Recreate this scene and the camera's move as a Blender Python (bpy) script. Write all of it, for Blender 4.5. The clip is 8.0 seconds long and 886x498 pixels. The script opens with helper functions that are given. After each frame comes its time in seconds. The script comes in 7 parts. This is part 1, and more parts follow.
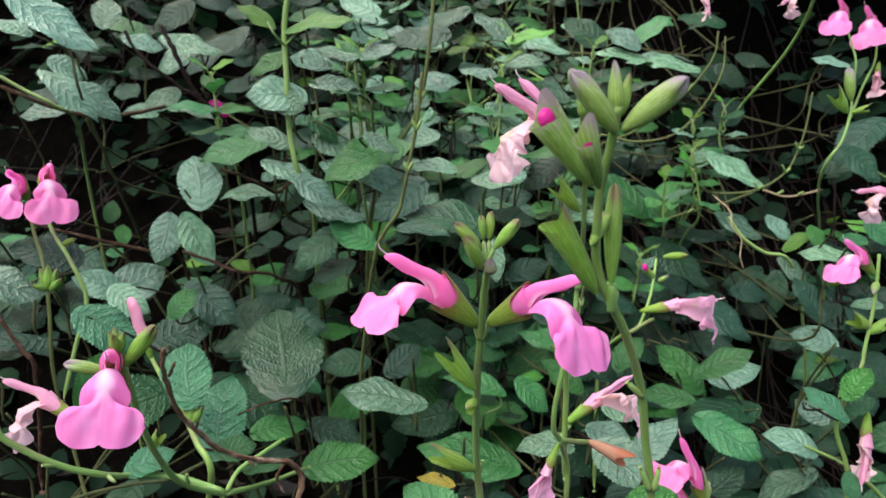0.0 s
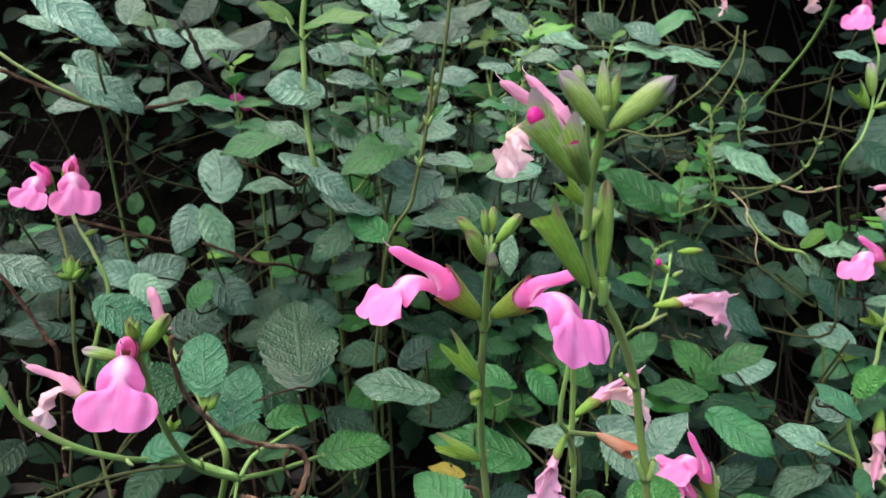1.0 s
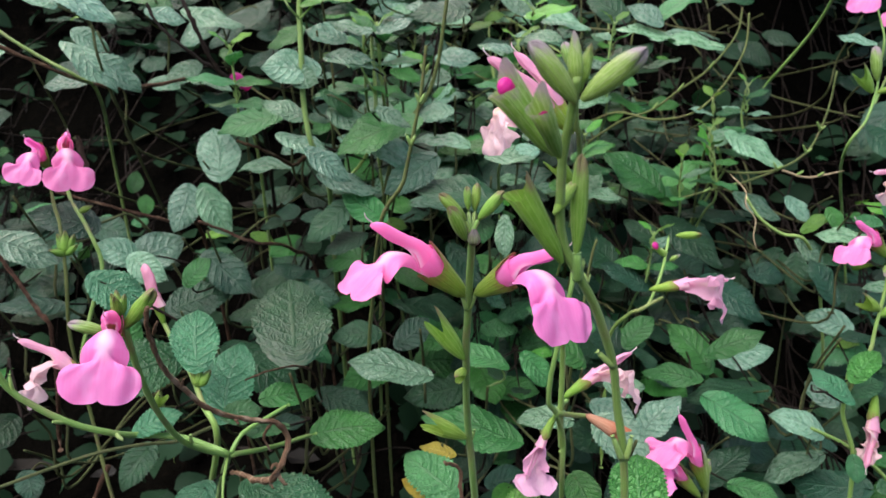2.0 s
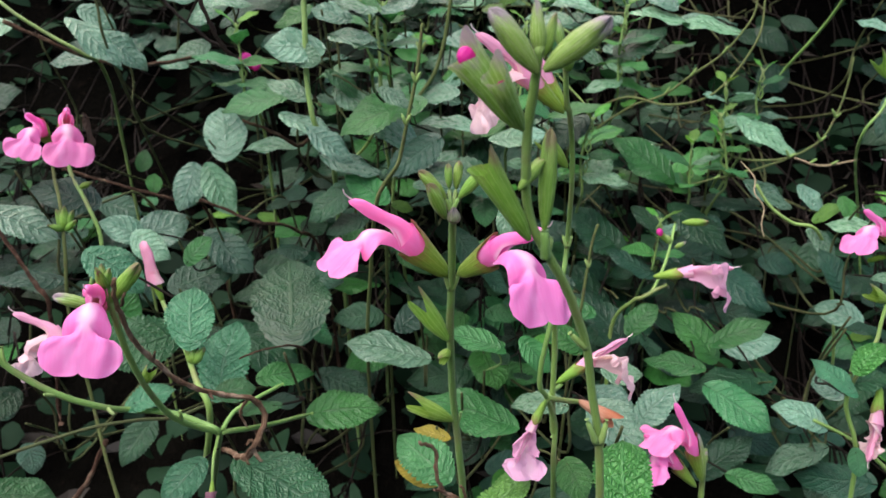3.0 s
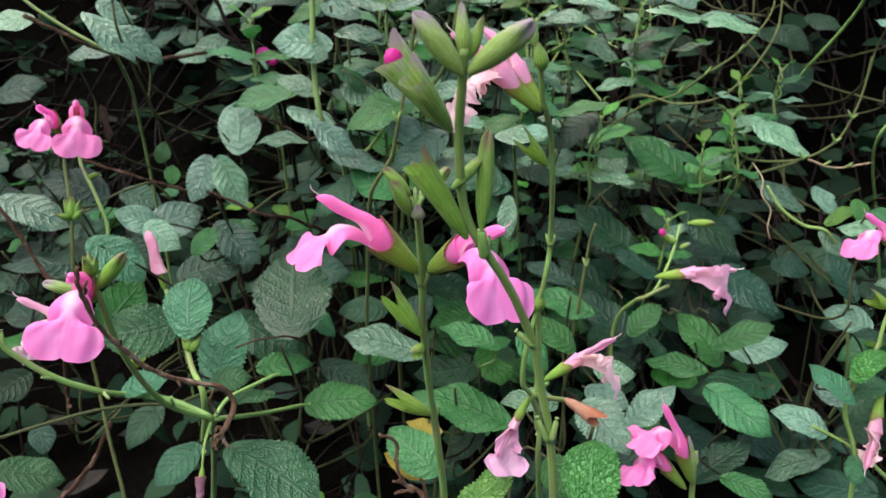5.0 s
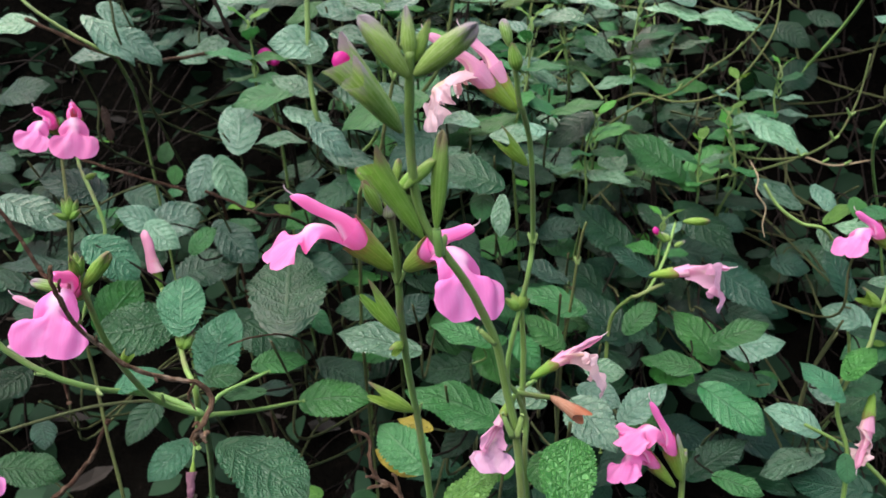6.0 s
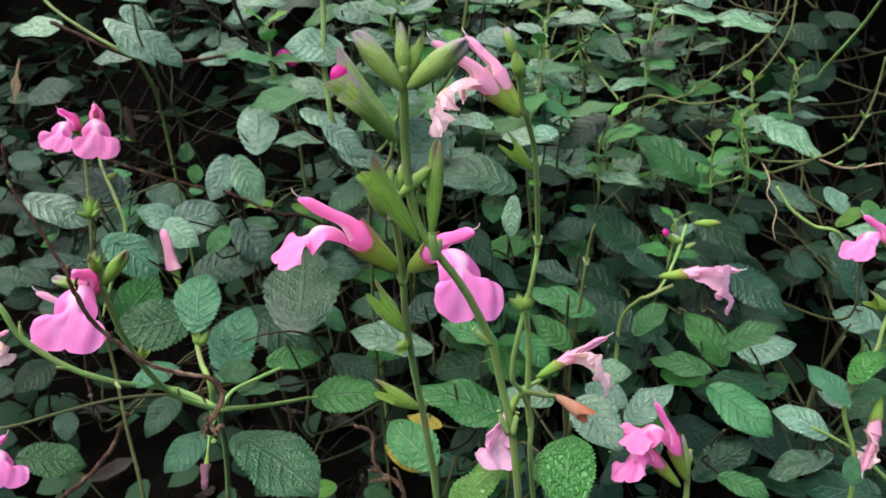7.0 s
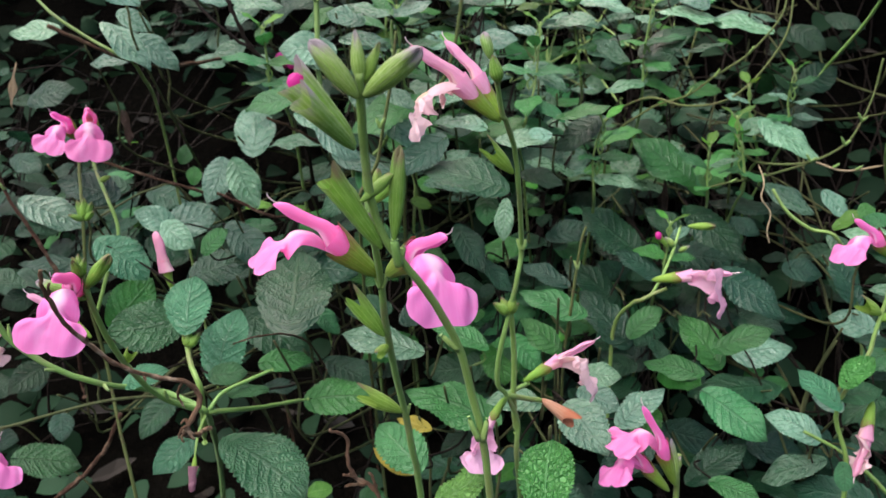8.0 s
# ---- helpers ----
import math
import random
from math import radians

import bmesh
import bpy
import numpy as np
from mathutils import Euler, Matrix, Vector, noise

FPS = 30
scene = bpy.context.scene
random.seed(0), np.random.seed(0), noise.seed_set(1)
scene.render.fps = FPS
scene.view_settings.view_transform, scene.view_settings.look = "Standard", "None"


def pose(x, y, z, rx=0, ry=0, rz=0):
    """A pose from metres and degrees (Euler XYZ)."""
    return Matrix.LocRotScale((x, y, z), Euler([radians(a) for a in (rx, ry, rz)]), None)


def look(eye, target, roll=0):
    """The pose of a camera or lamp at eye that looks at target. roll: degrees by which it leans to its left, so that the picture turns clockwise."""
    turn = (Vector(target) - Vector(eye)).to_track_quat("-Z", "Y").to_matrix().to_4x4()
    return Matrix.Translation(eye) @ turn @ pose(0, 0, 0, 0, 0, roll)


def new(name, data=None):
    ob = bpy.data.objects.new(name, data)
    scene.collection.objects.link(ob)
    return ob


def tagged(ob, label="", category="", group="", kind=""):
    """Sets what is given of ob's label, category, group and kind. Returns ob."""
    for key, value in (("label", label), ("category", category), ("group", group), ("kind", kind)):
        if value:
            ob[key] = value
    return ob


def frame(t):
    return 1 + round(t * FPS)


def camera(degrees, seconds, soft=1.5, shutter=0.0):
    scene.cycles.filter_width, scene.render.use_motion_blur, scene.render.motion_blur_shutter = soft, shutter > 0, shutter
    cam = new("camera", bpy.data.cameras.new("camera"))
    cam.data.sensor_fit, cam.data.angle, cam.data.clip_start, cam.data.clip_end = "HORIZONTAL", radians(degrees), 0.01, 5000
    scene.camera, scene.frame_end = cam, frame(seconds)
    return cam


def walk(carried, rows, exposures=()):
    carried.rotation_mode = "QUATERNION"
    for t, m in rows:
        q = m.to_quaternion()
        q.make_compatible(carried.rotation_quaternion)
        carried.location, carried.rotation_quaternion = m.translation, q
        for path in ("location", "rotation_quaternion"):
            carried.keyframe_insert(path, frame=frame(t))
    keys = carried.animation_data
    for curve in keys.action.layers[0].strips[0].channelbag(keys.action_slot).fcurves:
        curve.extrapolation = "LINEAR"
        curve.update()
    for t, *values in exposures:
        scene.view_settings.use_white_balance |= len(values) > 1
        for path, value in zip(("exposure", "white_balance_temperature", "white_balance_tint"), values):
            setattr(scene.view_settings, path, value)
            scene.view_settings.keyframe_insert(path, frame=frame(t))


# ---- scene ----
cam = camera(60.6, 8.0)
cam.data.dof.use_dof, cam.data.dof.focus_distance, cam.data.dof.aperture_fstop = True, 0.22, 38.0
METRES, EYE, TILT, LEAN, TURN = 0.08, 0.40, -12.0, 0.0, 0.0
ROWS = [
    (0.0, 0.0, 0.0, 0.0, 0.0, 0.0, 0.0),
    (0.5, 0.0588, -0.0329, -0.0066, 0.81, -0.3, -0.09),
    (1.0, 0.0721, -0.0556, 0.0022, 1.85, -0.53, -0.46),
    (1.5, 0.0999, -0.0572, -0.0112, 2.11, -1.07, -0.69),
    (3.0, 0.2945, 0.0049, -0.0513, 4.11, -2.69, -2.02),
    (3.5, 0.3387, 0.0069, -0.0661, 5.02, -3.08, -2.38),
    (4.0, 0.3898, 0.0393, -0.0639, 5.39, -3.18, -2.9),
    (4.5, 0.452, 0.0018, -0.0417, 6.21, -3.14, -3.11),
    (6.0, 0.6837, -0.0246, -0.0242, 8.04, -3.35, -2.91),
    (6.5, 0.7206, -0.0807, -0.0064, 9.05, -3.37, -3.0),
    (7.0, 0.7616, -0.0946, 0.0005, 9.68, -3.62, -3.26),
    (7.5, 0.8266, -0.0695, 0.0035, 9.96, -3.87, -3.36),
    (8.0, 0.8823, -0.0729, 0.0237, 10.46, -3.63, -3.3),
]
walk(cam, [(t, pose(0, 0, EYE, TILT, LEAN, TURN) @ pose(METRES * x, METRES * y, METRES * z, 90 + pitch, roll, yaw)) for t, x, y, z, yaw, pitch, roll in ROWS],
     exposures=[(0.0, 2.25, 6950, 13)])

# ---- light ----
world = bpy.data.worlds.new("world")
scene.world = world
world.use_nodes = True
sky = world.node_tree.nodes.new("ShaderNodeTexSky")
sky.sky_type, sky.sun_disc = "NISHITA", False
sky.sun_elevation, sky.sun_rotation = radians(56), radians(327)
sky.air_density, sky.dust_density = 1.0, 3.0
world.node_tree.links.new(sky.outputs["Color"], world.node_tree.nodes["Background"].inputs["Color"])
world.node_tree.nodes["Background"].inputs["Strength"].default_value = 0.075
sun = new("sun", bpy.data.lights.new("sun", "SUN"))
sun.data.energy, sun.data.angle, sun.data.color = 1.6, radians(62), (1.0, 0.98, 0.95)
sun.matrix_world = look((-0.9, -1.00, 2.6), (0, 0.4, 0.2))


# ---- materials ----
class Graph:
    """A node material under construction."""

    def __init__(self, name, roughness=0.5, specular=0.5):
        self.mat = bpy.data.materials.new(name)
        self.mat.use_nodes = True
        self.tree = self.mat.node_tree
        self.bsdf = self.tree.nodes["Principled BSDF"]
        self.exit = self.tree.nodes["Material Output"]
        self.bsdf.inputs["Roughness"].default_value = roughness
        self.bsdf.inputs["Specular IOR Level"].default_value = specular

    def node(self, kind, **given):
        n = self.tree.nodes.new(kind)
        for key, value in given.items():
            n.inputs[key].default_value = value
        return n

    def link(self, a, b):
        self.tree.links.new(a, b)

    def math(self, op, a, b=0.0, clamp=False):
        n = self.tree.nodes.new("ShaderNodeMath")
        n.operation, n.use_clamp = op, clamp
        for slot, value in ((0, a), (1, b)):
            if isinstance(value, (int, float)):
                n.inputs[slot].default_value = value
            else:
                self.link(value, n.inputs[slot])
        return n.outputs[0]

    def ramp(self, value, low, high, a=0.0, b=1.0):
        n = self.tree.nodes.new("ShaderNodeMapRange")
        n.interpolation_type = "SMOOTHSTEP"
        self.link(value, n.inputs["Value"])
        for key, v in (("From Min", low), ("From Max", high), ("To Min", a), ("To Max", b)):
            n.inputs[key].default_value = v
        return n.outputs["Result"]

    def mix(self, factor, a, b):
        n = self.tree.nodes.new("ShaderNodeMix")
        n.data_type = "RGBA"
        for slot, value in ((0, factor), (6, a), (7, b)):
            if isinstance(value, (int, float)):
                n.inputs[slot].default_value = value
            elif isinstance(value, tuple):
                n.inputs[slot].default_value = (*value, 1.0)
            else:
                self.link(value, n.inputs[slot])
        return n.outputs[2]

    def noise(self, scale, detail=3.0, where=None):
        n = self.node("ShaderNodeTexNoise", Scale=scale, Detail=detail)
        if where is None:
            where = self.tree.nodes.new("ShaderNodeTexCoord").outputs["Object"]
        self.link(where, n.inputs["Vector"])
        return n.outputs["Fac"]

    def uv(self):
        c = self.tree.nodes.new("ShaderNodeTexCoord")
        s = self.tree.nodes.new("ShaderNodeSeparateXYZ")
        self.link(c.outputs["UV"], s.inputs[0])
        return c.outputs["UV"], s.outputs[0], s.outputs[1]

    def vary(self, colour, value=0.25, hue=0.02):
        """Shift hue and value from object to object."""
        info = self.tree.nodes.new("ShaderNodeObjectInfo")
        n = self.tree.nodes.new("ShaderNodeHueSaturation")
        self.link(colour, n.inputs["Color"])
        self.link(self.ramp(info.outputs["Random"], 0, 1, 1 - value, 1 + value), n.inputs["Value"])
        r = self.math("FRACT", self.math("MULTIPLY", info.outputs["Random"], 7.31))
        self.link(self.ramp(r, 0, 1, 0.5 - hue, 0.5 + hue), n.inputs["Hue"])
        return n.outputs["Color"]

    def bump(self, height, distance, strength=1.0):
        n = self.node("ShaderNodeBump", Strength=strength, Distance=distance)
        self.link(height, n.inputs["Height"])
        self.link(n.outputs["Normal"], self.bsdf.inputs["Normal"])
        return n.outputs["Normal"]

    def finish(self, colour, translucent=0.0, glow=None, normal=None):
        self.link(colour, self.bsdf.inputs["Base Color"])
        if translucent:
            t = self.tree.nodes.new("ShaderNodeBsdfTranslucent")
            self.link(glow or colour, t.inputs["Color"])
            if normal:
                self.link(normal, t.inputs["Normal"])
            m = self.node("ShaderNodeMixShader", Fac=translucent)
            self.link(self.bsdf.outputs[0], m.inputs[1])
            self.link(t.outputs[0], m.inputs[2])
            self.link(m.outputs[0], self.exit.inputs["Surface"])
        return self.mat


def leaf_material(name, dark, light, vein, roughness, quilt, translucent=0.18, veins=6.5, cells=17.0, value=0.32, relief=0.34, gloss=0.45):
    """A toothed mint-family leaf: sunken midrib and side veins, and small puffed cells between them."""
    g = Graph(name, roughness, gloss)
    uv, x, y = g.uv()
    across = g.math("MULTIPLY", g.math("ABSOLUTE", g.math("SUBTRACT", x, 0.5)), 2.0)
    wobble = g.math("MULTIPLY", g.math("SUBTRACT", g.noise(4.0, 2.0, uv), 0.5), 0.10)
    climb = g.math("MULTIPLY", g.math("POWER", across, 1.25), 0.30)
    s = g.math("MULTIPLY", g.math("SUBTRACT", g.math("ADD", y, wobble), climb), veins)
    lat = g.math("MULTIPLY", g.math("ABSOLUTE", g.math("SUBTRACT", g.math("FRACT", s), 0.5)), 2.0)
    side = g.math("MULTIPLY", g.ramp(lat, 0.86, 1.0), g.ramp(across, 1.0, 0.65, 0.35, 1.0))
    mid = g.ramp(across, 0.085, 0.02)
    lines = g.math("MAXIMUM", side, mid)
    bent = g.tree.nodes.new("ShaderNodeVectorMath")
    bent.operation = "ADD"
    drift = g.node("ShaderNodeTexNoise", Scale=9.0, Detail=2.0)
    g.link(uv, drift.inputs["Vector"])
    small = g.tree.nodes.new("ShaderNodeVectorMath")
    small.operation = "SCALE"
    small.inputs["Scale"].default_value = 0.07
    g.link(drift.outputs["Color"], small.inputs[0])
    g.link(uv, bent.inputs[0])
    g.link(small.outputs[0], bent.inputs[1])
    cell = g.node("ShaderNodeTexVoronoi", Scale=cells)
    cell.feature = "DISTANCE_TO_EDGE"
    g.link(bent.outputs[0], cell.inputs["Vector"])
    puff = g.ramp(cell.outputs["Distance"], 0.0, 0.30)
    swell = g.math("SUBTRACT", 1.0, g.math("POWER", lat, 3.0))
    height = g.math("ADD", g.math("MULTIPLY", swell, 0.50), g.math("MULTIPLY", puff, relief))
    height = g.math("MULTIPLY", height, g.math("SUBTRACT", 1.0, g.math("MULTIPLY", lines, 0.75)))
    height = g.math("ADD", height, g.math("MULTIPLY", g.noise(60.0, 2.0, uv), 0.06))
    normal = g.bump(height, quilt)
    colour = g.mix(g.ramp(g.noise(3.0, 4.0, uv), 0.3, 0.7), dark, light)
    # groove shade painted in: dark creases here, dark veins in some kinds below
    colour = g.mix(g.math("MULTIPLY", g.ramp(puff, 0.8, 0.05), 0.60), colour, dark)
    colour = g.mix(g.math("MULTIPLY", lines, 0.62), colour, vein)
    spots = g.ramp(g.noise(9.0, 2.0, uv), 0.72, 0.78)
    colour = g.mix(g.math("MULTIPLY", spots, 0.30), colour, (0.09, 0.07, 0.03))
    rim = g.math("MULTIPLY", g.ramp(across, 0.90, 1.0), g.ramp(g.noise(7.0, 2.0, uv), 0.55, 0.70))
    colour = g.mix(g.math("MULTIPLY", rim, 0.35), colour, (0.12, 0.10, 0.035))
    colour = g.vary(colour, value)
    g.link(g.ramp(g.noise(6.0, 3.0, uv), 0.3, 0.7, roughness - 0.06, roughness + 0.10), g.bsdf.inputs["Roughness"])
    bright = g.tree.nodes.new("ShaderNodeHueSaturation")
    bright.inputs["Hue"].default_value, bright.inputs["Value"].default_value = 0.47, 1.9
    g.link(colour, bright.inputs["Color"])
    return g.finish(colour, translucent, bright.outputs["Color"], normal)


LEAF = {
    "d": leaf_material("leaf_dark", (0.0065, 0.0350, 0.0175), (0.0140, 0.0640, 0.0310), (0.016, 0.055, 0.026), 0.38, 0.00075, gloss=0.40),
    "g": leaf_material("leaf_green", (0.019, 0.108, 0.029), (0.035, 0.166, 0.046), (0.014, 0.070, 0.019), 0.37, 0.00070, gloss=0.40),
    # pale base colour holds the sky sheen of upward-facing leaves
    "s": leaf_material("leaf_grey_green_sky_sheen", (0.074, 0.172, 0.106), (0.128, 0.260, 0.168), (0.040, 0.110, 0.060), 0.28, 0.00075, gloss=0.72),
    "r": leaf_material("leaf_rough", (0.021, 0.100, 0.040), (0.039, 0.156, 0.064), (0.018, 0.075, 0.028), 0.34, 0.00080, cells=18.0, relief=0.44, gloss=0.44),
    "R": leaf_material("leaf_quilted", (0.040, 0.155, 0.028), (0.072, 0.230, 0.048), (0.055, 0.165, 0.042), 0.42, 0.0010, cells=11.0, relief=0.8, value=0.1, gloss=0.42),
    "y": leaf_material("leaf_young", (0.050, 0.185, 0.022), (0.090, 0.255, 0.036), (0.13, 0.30, 0.06), 0.42, 0.0004, 0.35),
    "o": leaf_material("leaf_yellowed", (0.36, 0.26, 0.035), (0.27, 0.21, 0.04), (0.5, 0.36, 0.10), 0.55, 0.0006, 0.3),
    "b": leaf_material("leaf_dead", (0.070, 0.040, 0.022), (0.13, 0.075, 0.04), (0.16, 0.10, 0.06), 0.75, 0.0012, 0.1),
}


def stem_material(name, low, high, tint, roughness=0.5, rough_bark=0.0):
    g = Graph(name, roughness, 0.10 if rough_bark else 0.4)
    g.bsdf.inputs["Sheen Weight"].default_value = 0.0 if rough_bark else 0.06
    uv, x, y = g.uv()
    streak = g.tree.nodes.new("ShaderNodeMapping")
    streak.inputs["Scale"].default_value = (26.0, 5.0, 1.0)
    g.link(uv, streak.inputs["Vector"])
    fine = g.noise(1.6, 4.0, streak.outputs[0])
    colour = g.mix(g.ramp(fine, 0.3, 0.7), low, high)
    colour = g.mix(g.math("MULTIPLY", g.ramp(g.noise(240.0 if rough_bark else 70.0, 3.0), 0.5, 0.72), 0.7), colour, tint)
    g.bump(g.math("ADD", fine, g.math("MULTIPLY", g.noise(900.0, 2.0), 0.5)), 0.00025 + rough_bark)
    return g.finish(g.vary(colour, 0.12, 0.01))


stem_green = stem_material("stem_green", (0.105, 0.210, 0.040), (0.165, 0.285, 0.070), (0.15, 0.15, 0.06))
stem_pale = stem_material("stem_pale", (0.13, 0.24, 0.055), (0.20, 0.31, 0.09), (0.14, 0.17, 0.07))
stem_old = stem_material("stem_old", (0.065, 0.090, 0.030), (0.110, 0.135, 0.050), (0.09, 0.065, 0.04), 0.6, 0.0002)
stem_straw = stem_material("stem_straw", (0.28, 0.22, 0.13), (0.38, 0.31, 0.20), (0.2, 0.14, 0.08), 0.65, 0.0002)
# stem colour darkened for stems that stand in shade
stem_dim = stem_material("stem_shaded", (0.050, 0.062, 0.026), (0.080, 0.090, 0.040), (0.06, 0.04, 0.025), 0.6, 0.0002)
bark = stem_material("bark_brown", (0.018, 0.010, 0.007), (0.12, 0.064, 0.040), (0.20, 0.14, 0.095), 0.7, 0.0012)
bark_pale = stem_material("bark_peeling", (0.055, 0.028, 0.018), (0.25, 0.145, 0.095), (0.42, 0.31, 0.23), 0.7, 0.0009)
# bark with the shade of the inner stems put into its colour
bark_shaded = stem_material("bark_shaded", (0.007, 0.005, 0.004), (0.018, 0.012, 0.010), (0.03, 0.022, 0.018), 0.7, 0.0004)


def calyx_material(name, low, high, tip, reach, value=0.12):
    """Finely ribbed, downy calyx skin; the pigment darkens towards the teeth."""
    g = Graph(name, 0.55, 0.35)
    g.bsdf.inputs["Sheen Weight"].default_value = 0.10
    g.bsdf.inputs["Sheen Roughness"].default_value = 0.4
    uv, x, y = g.uv()
    rib = g.math("ABSOLUTE", g.math("SINE", g.math("MULTIPLY", x, math.pi * 14)))
    colour = g.mix(g.ramp(rib, 0.45, 0.02), low, high)
    colour = g.mix(g.math("MULTIPLY", g.ramp(g.noise(9.0, 3.0), 0.40, 0.70), 0.45), colour, high)
    patch = g.math("ADD", y, g.math("MULTIPLY", g.math("SUBTRACT", g.noise(5.0, 3.0), 0.5), 0.5))
    colour = g.mix(g.math("MULTIPLY", g.ramp(patch, reach, 1.02), 0.9), colour, tip)
    upper = g.math("MULTIPLY", g.ramp(g.math("ABSOLUTE", g.math("SUBTRACT", x, 0.25)), 0.20, 0.04), g.ramp(patch, reach - 0.30, reach + 0.25))
    colour = g.mix(g.math("MULTIPLY", upper, 0.40), colour, tip)
    g.bump(g.math("ADD", g.ramp(rib, 0.0, 0.6), g.math("MULTIPLY", g.noise(45.0, 2.0), 0.30)), 0.00016)
    return g.finish(g.vary(colour, value, 0.01), 0.30)


calyx_green = calyx_material("calyx_green", (0.135, 0.275, 0.032), (0.25, 0.40, 0.085), (0.16, 0.11, 0.065), 0.76)
calyx_blushed = calyx_material("calyx_blushed", (0.16, 0.31, 0.033), (0.24, 0.39, 0.065), (0.19, 0.070, 0.042), 0.46)
calyx_dark = calyx_material("calyx_purple_tipped", (0.18, 0.32, 0.055), (0.34, 0.48, 0.17), (0.33, 0.25, 0.31), 0.70)
calyx_dusky = calyx_material("calyx_dusky", (0.10, 0.125, 0.055), (0.20, 0.21, 0.14), (0.13, 0.10, 0.12), 0.45)
calyx_young = calyx_material("calyx_young", (0.15, 0.28, 0.040), (0.23, 0.38, 0.075), (0.14, 0.11, 0.07), 0.75)
withered = calyx_material("calyx_withered", (0.34, 0.16, 0.10), (0.44, 0.25, 0.18), (0.26, 0.06, 0.02), 0.45)


def petal_material(name, body, edge, throat, roughness=0.45, crumple=0.00010):
    g = Graph(name, roughness, 0.35)
    uv, x, y = g.uv()
    across = g.math("MULTIPLY", g.math("ABSOLUTE", g.math("SUBTRACT", x, 0.5)), 2.0)
    fan = g.tree.nodes.new("ShaderNodeMapping")
    fan.inputs["Scale"].default_value = (26.0, 1.6, 1.0)
    g.link(uv, fan.inputs["Vector"])
    veins = g.noise(1.0, 3.0, fan.outputs[0])
    colour = g.mix(g.math("MULTIPLY", g.ramp(veins, 0.38, 0.66), 0.12), body, edge)
    colour = g.mix(g.math("MULTIPLY", g.ramp(g.noise(4.0, 3.0, uv), 0.45, 0.75), 0.5), colour, edge)
    pale = g.math("MULTIPLY", g.ramp(across, 0.26, 0.02), g.ramp(g.math("ABSOLUTE", g.math("SUBTRACT", y, 0.36)), 0.34, 0.05))
    colour = g.mix(g.math("MULTIPLY", pale, 0.8), colour, throat)
    n = g.bump(g.math("ADD", g.math("MULTIPLY", veins, 0.4), g.noise(5.0, 2.0, uv)), crumple)
    return g.finish(g.vary(colour, 0.06, 0.008), 0.5, None, n)


PETAL = {
    "fresh": petal_material("petal_pink", (0.88, 0.225, 0.55), (0.92, 0.40, 0.72), (0.95, 0.76, 0.88)),
    "faded": petal_material("petal_faded", (0.76, 0.36, 0.54), (0.80, 0.50, 0.58), (0.78, 0.56, 0.50), 0.5, 0.0008),
    "ruffled": petal_material("petal_ruffled", (0.74, 0.38, 0.58), (0.80, 0.54, 0.66), (0.78, 0.56, 0.58), 0.5, 0.0006),
    "bud": petal_material("petal_magenta", (0.60, 0.030, 0.28), (0.70, 0.07, 0.40), (0.6, 0.08, 0.36)),
    "furled": petal_material("petal_pale", (0.76, 0.36, 0.50), (0.80, 0.48, 0.56), (0.78, 0.52, 0.56)),
    "spent": petal_material("petal_spent", (0.24, 0.105, 0.15), (0.33, 0.19, 0.20), (0.25, 0.15, 0.13), 0.6, 0.0010),
    "shrivelled": petal_material("petal_peach", (0.80, 0.54, 0.60), (0.84, 0.62, 0.60), (0.74, 0.50, 0.30), 0.5, 0.0010),
}
style_mat = stem_material("style_pink", (0.74, 0.52, 0.60), (0.80, 0.62, 0.68), (0.60, 0.24, 0.40))


def shaded_soil_material():
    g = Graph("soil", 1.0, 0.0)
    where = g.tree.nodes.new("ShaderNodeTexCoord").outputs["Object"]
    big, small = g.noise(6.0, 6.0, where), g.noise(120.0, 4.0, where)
    # far darker than real soil: shade of the leaf gaps is in the colour
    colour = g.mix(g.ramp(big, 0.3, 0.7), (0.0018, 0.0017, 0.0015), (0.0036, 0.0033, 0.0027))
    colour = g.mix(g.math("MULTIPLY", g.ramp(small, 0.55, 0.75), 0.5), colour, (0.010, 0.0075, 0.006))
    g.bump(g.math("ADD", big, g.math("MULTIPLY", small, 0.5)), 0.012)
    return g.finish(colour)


# ---- helpers for building ----
def world_of(ob):
    return world_of(ob.parent) @ ob.matrix_parent_inverse @ ob.matrix_basis if ob.parent else ob.matrix_basis.copy()


def thing(name, base, label, category, group="", kind=""):
    """An Empty at the foot of a thing."""
    ob = new(name)
    ob.empty_display_size = 0.01
    ob.matrix_basis = Matrix.Translation(base)
    return tagged(ob, label, category, group, kind)


def piece(name, mesh, parent, m=None, label=""):
    """A mesh as a part under a thing or a part; m is its pose in the world."""
    ob = new(name, mesh)
    ob.parent = parent
    ob.matrix_parent_inverse = world_of(parent).inverted()
    ob.matrix_basis = m if m is not None else Matrix.Identity(4)
    return tagged(ob, label)


def to_mesh(name, bm, material):
    me = bpy.data.meshes.new(name)
    bm.to_mesh(me)
    bm.free()
    me.polygons.foreach_set("use_smooth", [True] * len(me.polygons))
    me.materials.append(material)
    return me


def part(name, bm, material, parent, label=""):
    return piece(name, to_mesh(name, bm, material), parent, None, label)


